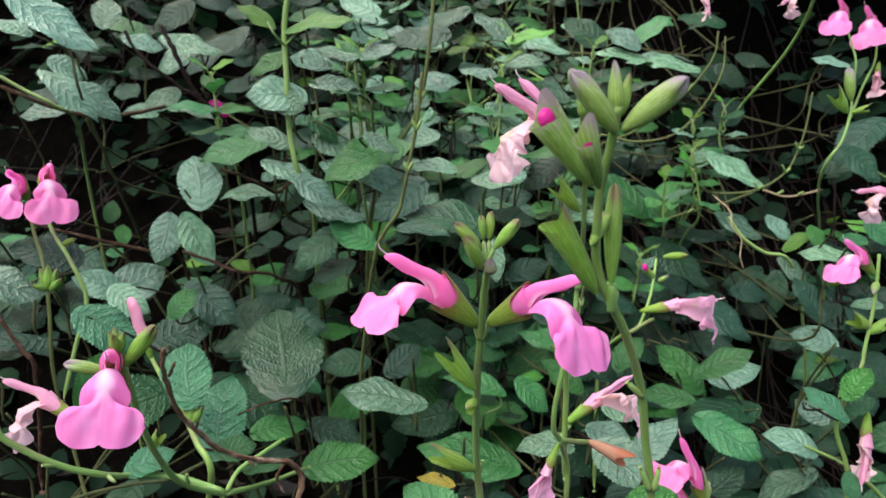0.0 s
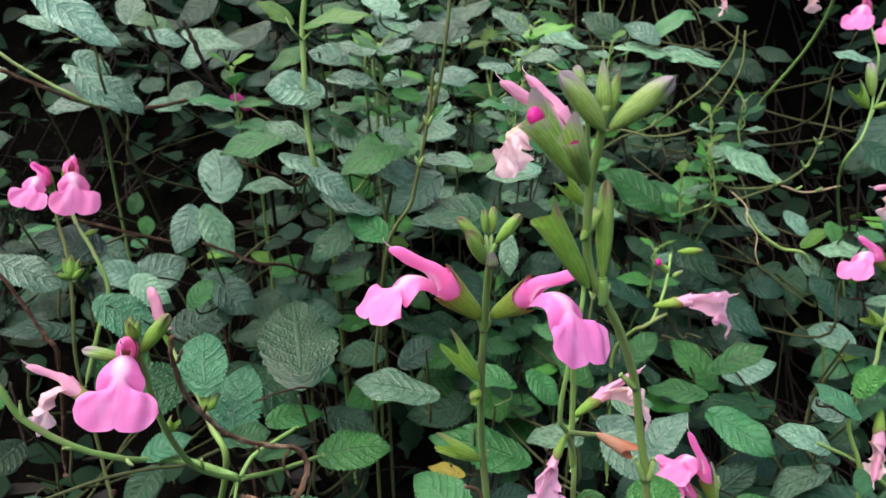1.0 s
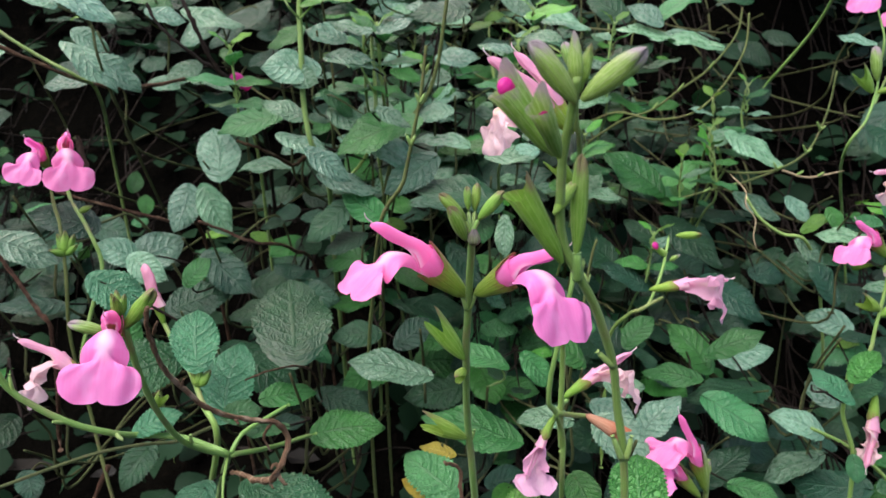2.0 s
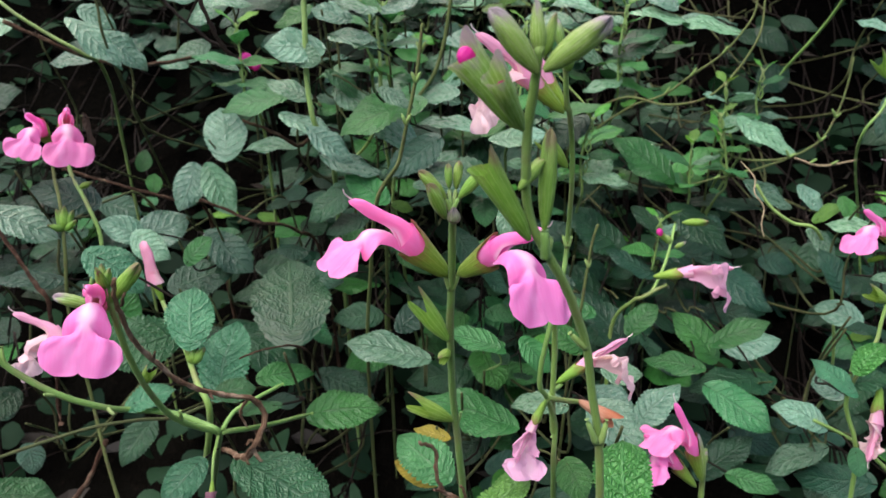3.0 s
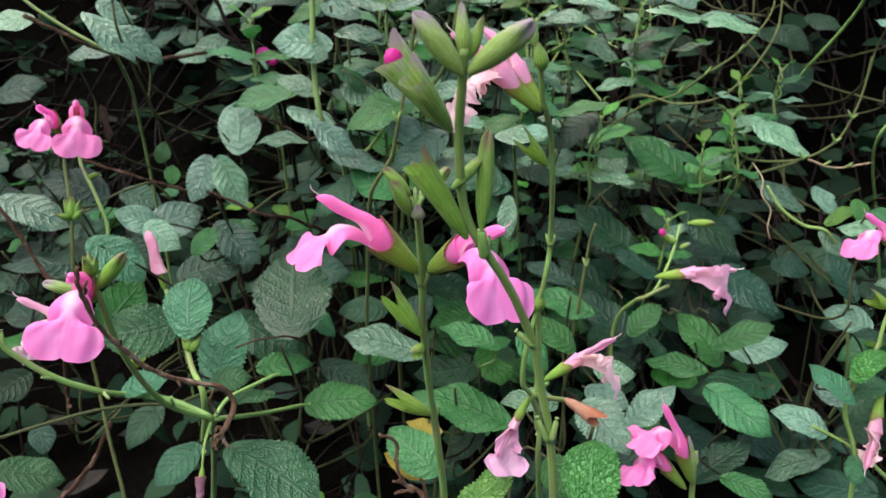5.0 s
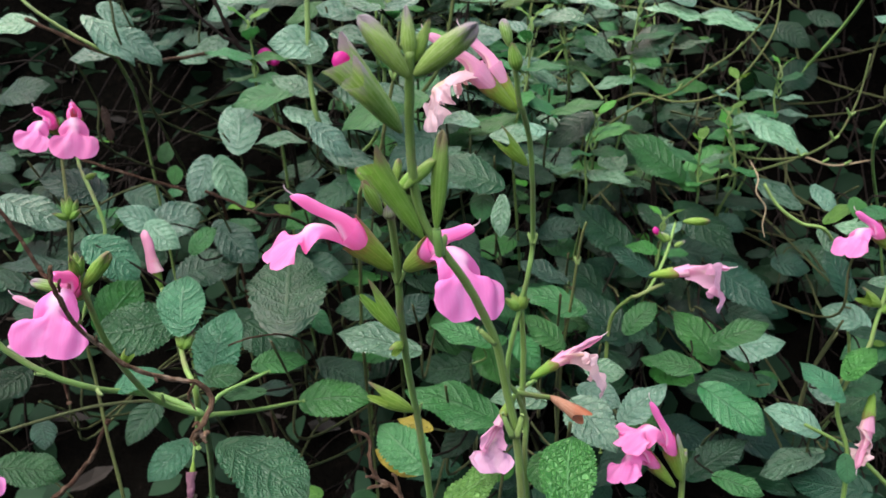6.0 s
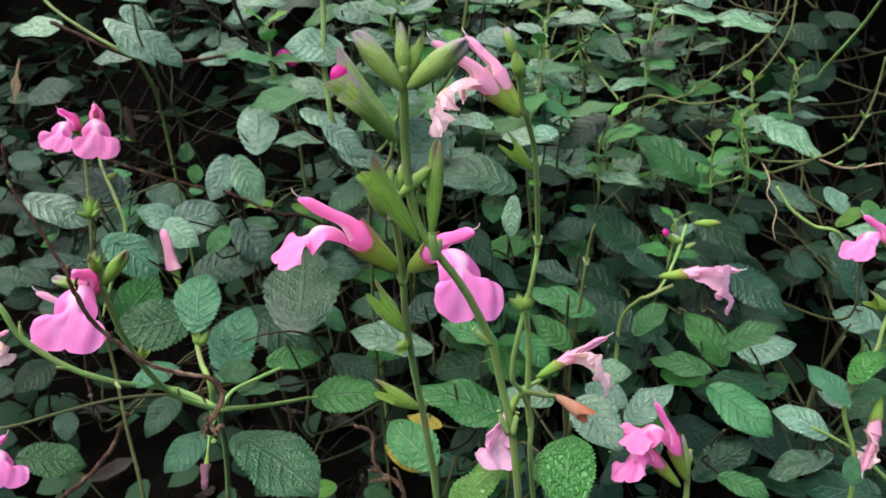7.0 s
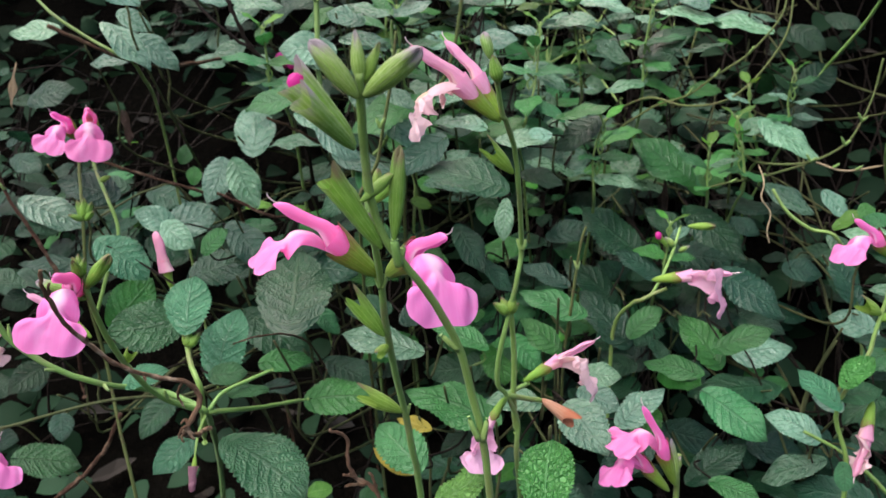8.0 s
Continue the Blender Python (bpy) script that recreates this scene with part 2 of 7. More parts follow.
def sheet(rows, uvs, closed=False):
    """A bmesh skin over a grid of points with UVs."""
    bm = bmesh.new()
    layer = bm.loops.layers.uv.new("uv")
    vs = [[bm.verts.new(p) for p in row] for row in rows]
    for i in range(len(rows) - 1):
        n = len(rows[i])
        for j in range(n if closed else n - 1):
            k = (j + 1) % n
            corners = ((i, j), (i, k), (i + 1, k), (i + 1, j))
            f = bm.faces.new([vs[a][b] for a, b in corners])
            for loop, (a, b) in zip(f.loops, corners):
                u, v = uvs[a][b]
                loop[layer].uv = (1.0 if closed and b == 0 and j == n - 1 else u, v)
    return bm


def smooth_line(pts, steps=5):
    """A Catmull-Rom line through the points."""
    p = [Vector(q) for q in pts]
    p = [p[0] * 2 - p[1]] + p + [p[-1] * 2 - p[-2]]
    line = []
    for i in range(1, len(p) - 2):
        for s in range(steps):
            t = s / steps
            a, b, c, d = p[i - 1:i + 3]
            line.append(0.5 * (2 * b + (c - a) * t + (2 * a - 5 * b + 4 * c - d) * t * t + (3 * b - a - 3 * c + d) * t ** 3))
    return line + [p[-2]]


def tube(pts, r0, r1, sides=8, steps=5, square=0.0, knobbly=0.0, seed=0):
    """A tapering tube along a smooth line, closed at both ends."""
    line = smooth_line(pts, steps)
    rnd = random.Random(seed)
    side = Vector((1, 0, 0.3)).normalized()
    rows, uvs, run = [], [], 0.0
    for i, c in enumerate(line):
        d = (line[min(i + 1, len(line) - 1)] - line[max(i - 1, 0)]).normalized()
        side = (side - d * side.dot(d)).normalized()
        other = d.cross(side)
        run += (c - line[i - 1]).length if i else 0.0
        r = (r0 + (r1 - r0) * i / (len(line) - 1)) * (1 + knobbly * rnd.uniform(-1, 1))
        c = c + (side * rnd.uniform(-1, 1) + other * rnd.uniform(-1, 1)) * r * knobbly * 2
        ring = []
        for j in range(sides):
            a = 2 * math.pi * j / sides
            k = r * (1 + square * math.cos(4 * a)) * (1 + knobbly * 0.5 * rnd.uniform(-1, 1))
            ring.append(c + side * k * math.cos(a) + other * k * math.sin(a))
        rows.append(ring)
        uvs.append([(j / sides, run * 10) for j in range(sides)])
    for end, at in ((0, 0), (len(rows), -1)):
        heart = sum(rows[at], Vector()) / sides
        tip = [heart + (v - heart) * 0.02 for v in rows[at]]
        rows.insert(end, tip)
        uvs.insert(end, uvs[at])
    return sheet(rows, uvs, True)


def frame_from(origin, forward, up, sx, sy, sz):
    """A pose whose X runs forward and whose Z leans towards up."""
    x = Vector(forward).normalized()
    z = Vector(up)
    z = (z - x * z.dot(x)).normalized()
    y = z.cross(x)
    m = Matrix((x * sx, y * sy, z * sz)).transposed().to_4x4()
    m.translation = origin
    return m


def stem(parent, pts, r0, r1, material, name="stem"):
    woody = material in (bark, bark_shaded, bark_pale)
    n = len(parent.children)
    bm = tube(pts, r0, r1, 8, 6, 0.0 if woody else 0.06, 0.18 if woody else 0.03, n + len(pts))
    return part(name, bm, material, parent)


def stub(parent, base, tip):
    """The short stump of a fallen leaf stalk at a joint."""
    b, t = Vector(base), Vector(tip)
    r = (t - b).length
    return part("leaf_scar", tube([b, b.lerp(t, 0.5) + Vector((0, -0.0003, 0)), t], min(0.0009, r * 0.3), min(0.0006, r * 0.2), 6, 3), stem_pale, parent)


# ---- leaves ----
def leaf_mesh(name, material, seed, teeth=15, rows=60, cols=8, broad=0.36, fold=0.16, curl=0.2, tooth=0.10, blunt=1.85):
    """An egg-shaped round-toothed leaf, one long, with its stalk end at the origin and its tip on +X."""
    rnd = random.Random(seed)
    ph, lean = rnd.uniform(0, 6), rnd.uniform(-0.06, 0.06)
    pts, uvs = [], []
    for i in range(rows + 1):
        v = i / rows
        rise, fall = min(1.0, v / broad), max(0.0, (v - broad) / (1 - broad))
        half = 0.5 * math.sin(math.pi / 2 * rise) ** 0.5 * (1 - fall ** blunt)
        row = []
        for j in range(cols + 1):
            u = 2 * j / cols - 1
            a = abs(u)
            bite = tooth * (1 - abs(math.sin(math.pi * ((v - 0.02) * teeth + (0.3 if u > 0 else 0.0)))) ** 0.7) * (0.5 + 0.5 * (v > 0.08)) * a ** 3
            y = u * half * (1 - bite) + lean * math.sin(math.pi * v)
            x = v - 0.24 * a ** 1.5 * (1 - v) ** 4 + 0.02 * a
            z = fold * a * half - curl * (v - 0.25) ** 2 + 0.018 * math.sin(v * 8 + ph) * u
            z -= 0.06 * (a ** 3) * (0.5 + 0.5 * math.sin(v * 12 + ph * 2))
            z += 0.004 * math.cos(2 * math.pi * (v - 0.30 * a ** 1.25) * 6.5) * min(1, a * 3) * (1 - 0.5 * a) * min(1, 4 * (1 - v))
            z += 0.012 * noise.noise(Vector((v * 5, u * 3, seed * 2.3)))
            row.append((x, y, z))
        pts.append(row)
        uvs.append([(j / cols, v) for j in range(cols + 1)])
    return to_mesh(name, sheet(pts, uvs), material)


LEAVES = {k: [leaf_mesh("leaf", m, 10 * i + n, 15 + 2 * (i % 3), broad=0.32 + 0.05 * (i % 3), fold=0.05 + 0.1 * (i % 4) / 3, curl=0.03 + 0.13 * (i % 5) / 4,
                        tooth=0.13 if k in "rR" else 0.105, blunt=3.2 if k == "R" else 2.25 if k == "r" else 2.05) for i in range(6)] for n, (k, m) in enumerate(LEAF.items())}
counter = [0]
FACE = []


def leaf(parent, kind, base, tip, normal, width):
    """A leaf blade from its base to its tip, with its stalk reaching back to the stem."""
    counter[0] += 1
    b, t = Vector(base), Vector(tip)
    length = (t - b).length
    FACE.append((b.lerp(t, 0.55), 0.42 * min(length, width)))
    mesh = LEAVES[kind][counter[0] * 5 % 6]
    ob = piece("leaf", mesh, parent, frame_from(b, t - b, normal, length, width, length))
    stem_at = Vector(parent["axis"])
    foot = stem_at + (Vector(parent["top"]) - stem_at) * max(0.15, min(1, (b.z - stem_at.z - 0.012) / max(0.01, parent["top"][2] - stem_at.z)))
    mid = b.lerp(foot, 0.5) - (t - b).normalized() * min(0.008, (foot - b).length * 0.3)
    inside = b + (t - b) * 0.03 - Vector(normal) * length * 0.012
    # long stalks get the bark colour that has shade in it
    part("leaf_stalk", tube([inside, mid, foot], 0.0005, 0.0007, 5, 3), bark_shaded if (foot - b).length > 0.03 else stem_pale if kind in "yg" and (foot - b).length < 0.022 else stem_dim, ob)
    return ob


def shoot(centre, label, lean=0.0, material=None):
    """A leafy shoot whose stem rises from the soil to the middle of its leaves."""
    c = Vector(centre)
    foot = Vector((c.x + lean, c.y + 0.36, max(0.0, ground_z(c.y + 0.36) - 0.004)))
    ob = thing("leafy_shoot", foot, label, "shoot", "leafy shoots")
    top = c + Vector((0, 0.016, 0.018))
    low = top + Vector((lean * 0.06, 0.045, -min(0.075, max(0.01, top.z - foot.z) * 0.6)))
    ob["axis"], ob["top"] = tuple(low), tuple(top)
    wave = Vector((math.sin(c.x * 173) * 0.03, 0, math.sin(c.z * 211) * 0.012))
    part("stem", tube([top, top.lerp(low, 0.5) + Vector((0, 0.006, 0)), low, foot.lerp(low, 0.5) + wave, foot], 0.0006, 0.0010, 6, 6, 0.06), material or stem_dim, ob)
    return ob


# ---- flowers ----
def calyx_mesh(name, kind, material, seed=0):
    """A ribbed calyx, one long on +X and one wide."""
    rnd = random.Random(seed)
    rows, uvs, n = [], [], 56
    ph = rnd.uniform(0, 6)
    for i in range(23):
        v = i / 22
        ring = []
        for j in range(n):
            a = 2 * math.pi * j / n
            up = math.sin(a)
            rib = 1 + 0.03 * math.cos(14 * a)
            if kind == "cup":
                x = v * (0.70 + (0.34 * up ** 3 if up > 0 else 0.18 * abs(up) ** 2))
                k = min(1, x / 0.70)
                r = 0.5 * (0.14 + 0.24 * math.sin(math.pi / 2 * min(1, k / 0.30)) + 0.62 * k)
                y, z = r * rib * math.cos(a), r * rib * up + 0.35 * max(0, x - 0.68) * max(0.0, up)
            elif kind == "gape":
                x = v * (0.80 + (0.20 * up ** 1.6 if up > 0 else 0.07 * abs(up) ** 1.2))
                k = min(1, x / 0.82)
                r = 0.5 * (0.16 + 0.28 * math.sin(math.pi / 2 * min(1, k / 0.3)) + 0.46 * k)
                out = max(0, x - 0.78)
                y = r * rib * math.cos(a) * (0.86 - 0.3 * out)
                z = r * rib * up + (0.25 * out if up > 0 else -0.9 * out) * abs(up)
            elif kind == "open":
                if up > 0:
                    reach = 0.50 + 0.50 * up ** 2.0
                else:
                    off = abs(math.degrees(math.atan2(math.cos(a), -up)))
                    reach = 0.50 + 0.34 * max(0.0, 1 - ((off - 22) / 42) ** 2)
                x = v * reach
                r = 0.5 * (0.18 + 0.82 * math.sin(math.pi / 2 * min(1, x / 0.55)) ** 0.8)
                out = max(0, x - 0.52)
                r *= 1 - 0.75 * out * out
                y = r * rib * math.cos(a) * (1 - 0.35 * out)
                z = r * rib * up + (0.34 * out * up if up > 0 else 0.16 * out * up) - 0.9 * max(0, x - 0.86) ** 1.5 * (up > 0)
            else:
                x = v
                peak = 0.36 if kind == "bud" else 0.55
                rise, fall = min(1, v / peak), max(0, (v - peak) / (1 - peak))
                r = 0.5 * (0.20 + 0.80 * math.sin(math.pi / 2 * rise) ** 0.75) * (1 - (0.86 if kind == "bud" else 0.62) * fall ** (1.7 if kind == "bud" else 2.4))
                r *= 1 - 0.9 * max(0, (v - 0.92) / 0.08) ** 2
                if v > 0.6:
                    r *= 1 + 0.30 * math.cos(3 * a + ph) * (v - 0.6) / 0.4
                    x += 0.05 * math.cos(3 * a + ph) * (v - 0.6) / 0.4
                y, z = r * rib * math.cos(a), r * rib * up
            ring.append((x, y, z + 0.03 * math.sin(v * 2.5 + ph)))
        rows.append(ring)
        uvs.append([(j / n, rows[i][j][0]) for j in range(n)])
    return to_mesh(name, sheet(rows, uvs, True), material)


CALYX = {}


def calyx(parent, base, tip, width, kind, material, up=(0, -0.25, 1)):
    key = (kind, material.name)
    if key not in CALYX:
        CALYX[key] = [calyx_mesh("calyx", kind, material, s) for s in range(2)]
    b, t = Vector(base), Vector(tip)
    length = (t - b).length
    if kind == "bud" and length > 0.009:
        length *= 0.68
    counter[0] += 1
    name = "flower_bud" if kind == "bud" else "calyx"
    ob = piece(name, CALYX[key][counter[0] % 2], parent, frame_from(b, t - b, up, length, length * width, length * width))
    return ob


def spread(table, v):
    """A smooth reading of a small table of (place, value)."""
    for (a, p), (b, q) in zip(table, table[1:]):
        if v <= b:
            s = (v - a) / (b - a)
            s = s * s * (3 - 2 * s) * 0.4 + s * 0.6
            return p + (q - p) * s
    return table[-1][1]


# rows of the lip from the throat over the hump and its hanging shoulders to the side lobes and the end notch:
# way along the middle line, half width, how far the edge stands forward of the middle, height of the edge
LIP_ROWS = ((0.00, 0.060, 0.00, -0.08), (0.14, 0.100, 0.00, -0.12), (0.29, 0.152, -0.01, -0.18), (0.40, 0.176, -0.04, -0.24), (0.47, 0.160, -0.09, -0.335), (0.52, 0.105, -0.11, -0.360),
            (0.59, 0.135, -0.04, -0.345), (0.69, 0.215, 0.01, -0.340), (0.82, 0.280, 0.03, -0.392), (1.00, 0.296, 0.02, -0.480))
# the lower edge of a lobe from the notch outwards: half width and height
LIP_END = ((0.00, -0.605, 0), (0.04, -0.630, 0), (0.13, -0.640, 0), (0.215, -0.612, 0), (0.272, -0.555, 0), (0.296, -0.480, 0))
LIP_LINE = ((0.48, 0, -0.06), (0.58, 0, -0.030), (0.68, 0, -0.05), (0.755, 0, -0.12), (0.795, 0, -0.23), (0.81, 0, -0.40), (0.79, 0, -0.605))


def lip_mesh(name, material, seed, narrow=1.0, crumple=0.0, hang=1.0):
    """The broad lower lip: a saddle with hanging shoulders that flares into two round lobes with a notch between."""
    line = smooth_line(LIP_LINE, 8)
    far = [0.0]
    for a, b in zip(line, line[1:]):
        far.append(far[-1] + (b - a).length)
    throat = Vector((0.52, 0, -0.05))
    rows, uvs = [], []
    table = smooth_line([(k, w, f) for k, w, f, h in LIP_ROWS], 4)
    heights = smooth_line([(k, h, 0) for k, w, f, h in LIP_ROWS], 4)
    rim = smooth_line(LIP_END, 6)
    for e, h in zip(table, heights):
        d = min(max(e.x, 0.0), 1.0) * far[-1]
        k = min(len(line) - 2, max(0, sum(f < d for f in far) - 1))
        mid = line[k].lerp(line[k + 1], (d - far[k]) / max(1e-6, far[k + 1] - far[k]))
        lobe = max(0.0, min(1.0, (e.x - 0.52) / 0.10))
        row, strip = [], []
        for j in range(27):
            u = j / 13 - 1
            a = abs(u)
            bend = a ** (2.6 - 0.9 * lobe)
            ruffle = lobe * a * (0.024 * math.sin(6 * u + seed * 2.1 + 9 * e.x) + 0.015 * math.sin(13 * u + seed + 14 * e.x))
            end = rim[min(len(rim) - 1, round(a * (len(rim) - 1)))]
            low = max(0.0, (e.x - 0.54) / 0.46) ** 1.5
            y = a * e.y + (end.x - 0.296 * a) * low
            z = mid.z + (h.y - mid.z) * bend + (end.y + 0.605 - 0.125 * bend) * low
            v = Vector((mid.x + e.z * bend + ruffle - 0.03 * low * a * a, math.copysign(y, u), z))
            v = throat + (v - throat) * 1.10
            v = Vector((v.x - 0.12 * (1 - hang), v.y * narrow, v.z * hang))
            w = noise.noise_vector(v * 7 + Vector((seed * 3.1, 0, 0))) * (0.013 + crumple) + noise.noise_vector(v * 19 + Vector((seed * 1.7, 2, 0))) * (0.004 + crumple * 0.4)
            row.append(v + w * min(1, e.x * 3))
            strip.append((0.5 + 1.6 * math.copysign(y, u), e.x))
        rows.append(row)
        uvs.append(strip)
    return to_mesh(name, sheet(rows, uvs), material)


HOOD_R = ((0, 1.50), (.2, 1.22), (.45, .98), (.7, .96), (.86, .84), (.95, .54), (1, .12))


BUD_R = ((0, 0.55), (.3, 1.0), (.6, 1.08), (.82, .86), (.94, .52), (1, .10))


def hood_mesh(name, material, seed, x0=0.46, x1=1.0, r=0.095, opening=60, crumple=0.0, drop=0.05, table=HOOD_R):
    """The upper lip: a hood, open below, that closes to a rounded tip."""
    rows, uvs = [], []
    for i in range(21):
        v = i / 20
        row = []
        rr = r * spread(table, v)
        gap = opening * min(1, v * 3 + 0.2)
        for j in range(17):
            a = math.radians(-90 + gap / 2 + (360 - gap) * j / 16)
            q = Vector((x0 + (x1 - x0) * v, rr * 0.74 * math.cos(a), rr * 1.1 * math.sin(a) + 0.02 - drop * v ** 3 + 0.014 * math.sin(v * 3.1) + 0.012 * math.sin(v * 7.5)))
            row.append(q + noise.noise_vector(q * 9 + Vector((seed, 0, 0))) * (0.010 + crumple) * v)
        rows.append(row)
        uvs.append([(1.0 - 0.5 * abs(j / 8 - 1), 0.30 + 0.7 * v) for j in range(17)])
    return to_mesh(name, sheet(rows, uvs), material)


def corolla_mesh(name, material, seed):
    """The tube between calyx and lips."""
    rows, uvs = [], []
    for i in range(9):
        v = i / 8
        r = 0.050 + 0.050 * v ** 1.3
        rows.append([(0.18 + 0.33 * v, -r * 0.82 * math.sin(2 * math.pi * j / 14), r * 1.1 * math.cos(2 * math.pi * j / 14) + 0.02 * v) for j in range(14)])
        uvs.append([(j / 14, 0.05 + v * 0.25) for j in range(14)])
    rows.insert(0, [(0.20, 0.001 * math.cos(j), 0.001 * math.sin(j)) for j in range(14)])
    uvs.insert(0, uvs[0])
    return to_mesh(name, sheet(rows, uvs, True), material)


FLOWER = {}


def flower_set(kind, seed):
    key = (kind, seed)
    if key not in FLOWER:
        m = PETAL[kind]
        soft = {"fresh": 0.0, "faded": 0.035, "ruffled": 0.03, "bud": 0.0, "furled": 0.01, "spent": 0.03}[kind]
        s = {"corolla": corolla_mesh("corolla_tube", m, seed)}
        if kind in ("fresh", "faded", "ruffled"):
            s["hood"] = hood_mesh("upper_lip", m, seed, r=0.053 if kind == "fresh" else 0.052, opening=110, crumple=soft * 0.4)
            s["lip"] = lip_mesh("lower_lip", PETAL["shrivelled"] if kind == "faded" else m, seed, {"fresh": 1.0, "faded": 0.85, "ruffled": 0.9}[kind], soft, {"fresh": 1.0, "faded": 0.72, "ruffled": 0.85}[kind])
            s["style"] = to_mesh("style", tube([(0.55, 0, 0.03), (0.85, 0, 0.02), (0.99, 0, 0.0), (1.06, 0, 0.0), (1.09, 0, 0.02)], 0.007, 0.004, 5, 4), style_mat)
        else:
            s["hood"] = hood_mesh("petals", m, seed, 0.0 if kind == "bud" else 0.30, 1.0, 0.40 if kind == "bud" else 0.095, 0, soft, 0.0, BUD_R if kind == "bud" else HOOD_R)
        FLOWER[key] = s
    return FLOWER[key]


def flower(parent, base, tip, below, kind, lip=1.0, droop=None, slim=1.0):
    """A two-lipped flower from the foot of its calyx to the tip of its hood; below: where the lower lip hangs."""
    b, t = Vector(base), Vector(tip)
    length = (t - b).length
    counter[0] += 1
    s = flower_set(kind, counter[0] % 3)
    m = frame_from(b, t - b, b.lerp(t, 0.5) - Vector(below), length, length * slim, length * slim)
    body = piece("flower", s["corolla"], parent, m, {"fresh": "open pink two-lipped flower", "faded": "faded crumpled pale pink flower", "ruffled": "pale ruffled hanging flower", "bud": "unopened magenta bud", "furled": "furled pale pink bud", "spent": "withered mauve-brown flower"}[kind])
    piece("upper_lip" if "lip" in s else "furled_petals", s["hood"], body, m)
    if "lip" in s:
        throat = Vector((0.52, 0, -0.05))
        droop = {"fresh": 0.0, "faded": 0.75, "ruffled": 0.2}[kind] if droop is None else droop
        now = (m.to_3x3() @ Vector((0.35, 0, -0.94))).normalized()
        bend = now.rotation_difference(now.lerp(Vector((0, -0.1, -1)), droop)).to_matrix().to_4x4()
        at = Matrix.Translation(m @ throat)
        piece("lower_lip", s["lip"], body, at @ bend @ at.inverted() @ m @ Matrix.Translation(throat) @ Matrix.Diagonal((lip, lip, lip, 1)) @ Matrix.Translation(-throat))
        piece("style", s["style"], body, m)
    if kind != "bud":
        key = ("cup", calyx_blushed.name)
        if key not in CALYX:
            CALYX[key] = [calyx_mesh("calyx", "cup", calyx_blushed, k) for k in range(2)]
        piece("calyx", CALYX[key][0], body, m @ Matrix.Diagonal((0.52, 0.175, 0.225, 1) if kind == "fresh" else (0.44, 0.15, 0.16, 1)))
    return body


# ---- ground ----
def ground_z(y):
    """Flat soil that rises as a bank behind the plants."""
    s = max(0.0, min(1.0, (y - 0.46) / 0.95))
    return 0.85 * s * s * (3 - 2 * s)


def build_ground():
    near = [-0.8 + 0.05 * i for i in range(33)]
    xs = [-400, -60, -10, -3, -1.5] + near + [1.5, 3, 10, 60, 400]
    ys = [-400, -60, -10, -3, -1] + [-0.4 + 0.05 * i for i in range(48)] + [2.6, 4, 10, 60, 400]
    rows = [[(x, y, ground_z(y) + 0.018 * noise.noise(Vector((x * 9, y * 9, 0))) * (abs(x) < 3 and abs(y) < 3)) for x in xs] for y in ys]
    uvs = [[(x, y) for x in xs] for y in ys]
    ob = new("ground", to_mesh("ground", sheet(rows, uvs), shaded_soil_material()))
    tagged(ob, "crumbly garden soil rising into a bank, coloured near black for shade", "soil", kind="structure")


build_ground()

# ---- flower stalks and bare stems ----
twin_stalk = thing("salvia_stalk", (0.0165, 0.2928, 0.0000), "green salvia stalk carrying two open pink flowers", "flower stalk", "salvia stalks")
# main line of the stalk, from its tip down to the soil
stem(twin_stalk, [(0.0118, 0.1929, 0.3554), (0.0114, 0.2019, 0.3445), (0.0110, 0.2101, 0.3304), (0.0105, 0.2156, 0.3179), (0.0105, 0.2228, 0.3035), (0.0108, 0.2316, 0.2871), (0.0119, 0.2402, 0.2697), (0.0132, 0.2435, 0.2566), (0.0146, 0.2514, 0.2358), (0.0165, 0.2628, 0.1935)], 0.0010, 0.0013, stem_green)
flower(twin_stalk, (0.0104, 0.2097, 0.3331), (-0.0146, 0.1915, 0.3581), (-0.0142, 0.1920, 0.3316), "fresh", 0.77, -0.25)
flower(twin_stalk, (0.0127, 0.2098, 0.3336), (0.0354, 0.1873, 0.3530), (0.0354, 0.1822, 0.3291), "fresh", 0.93, -0.08)
calyx(twin_stalk, (0.0100, 0.1927, 0.3589), (0.0032, 0.1921, 0.3657), 0.34, "closed", calyx_green)
stem(twin_stalk, [(0.0115, 0.1933, 0.3548), (0.0098, 0.1927, 0.3591)], 0.0006, 0.0006, stem_green, "pedicel")
calyx(twin_stalk, (0.0106, 0.1962, 0.3609), (0.0101, 0.1975, 0.3670), 0.34, "closed", calyx_green)
stem(twin_stalk, [(0.0115, 0.1933, 0.3548), (0.0106, 0.1962, 0.3611)], 0.0006, 0.0006, stem_green, "pedicel")
calyx(twin_stalk, (0.0123, 0.1981, 0.3605), (0.0129, 0.2006, 0.3674), 0.34, "closed", calyx_green)
stem(twin_stalk, [(0.0115, 0.1933, 0.3548), (0.0124, 0.1982, 0.3607)], 0.0006, 0.0006, stem_green, "pedicel")
calyx(twin_stalk, (0.0133, 0.1937, 0.3590), (0.0197, 0.1942, 0.3662), 0.34, "closed", calyx_green)
stem(twin_stalk, [(0.0115, 0.1933, 0.3548), (0.0135, 0.1937, 0.3592)], 0.0006, 0.0006, stem_green, "pedicel")
calyx(twin_stalk, (0.0100, 0.1916, 0.3537), (0.0060, 0.1884, 0.3630), 0.34, "closed", calyx_green)
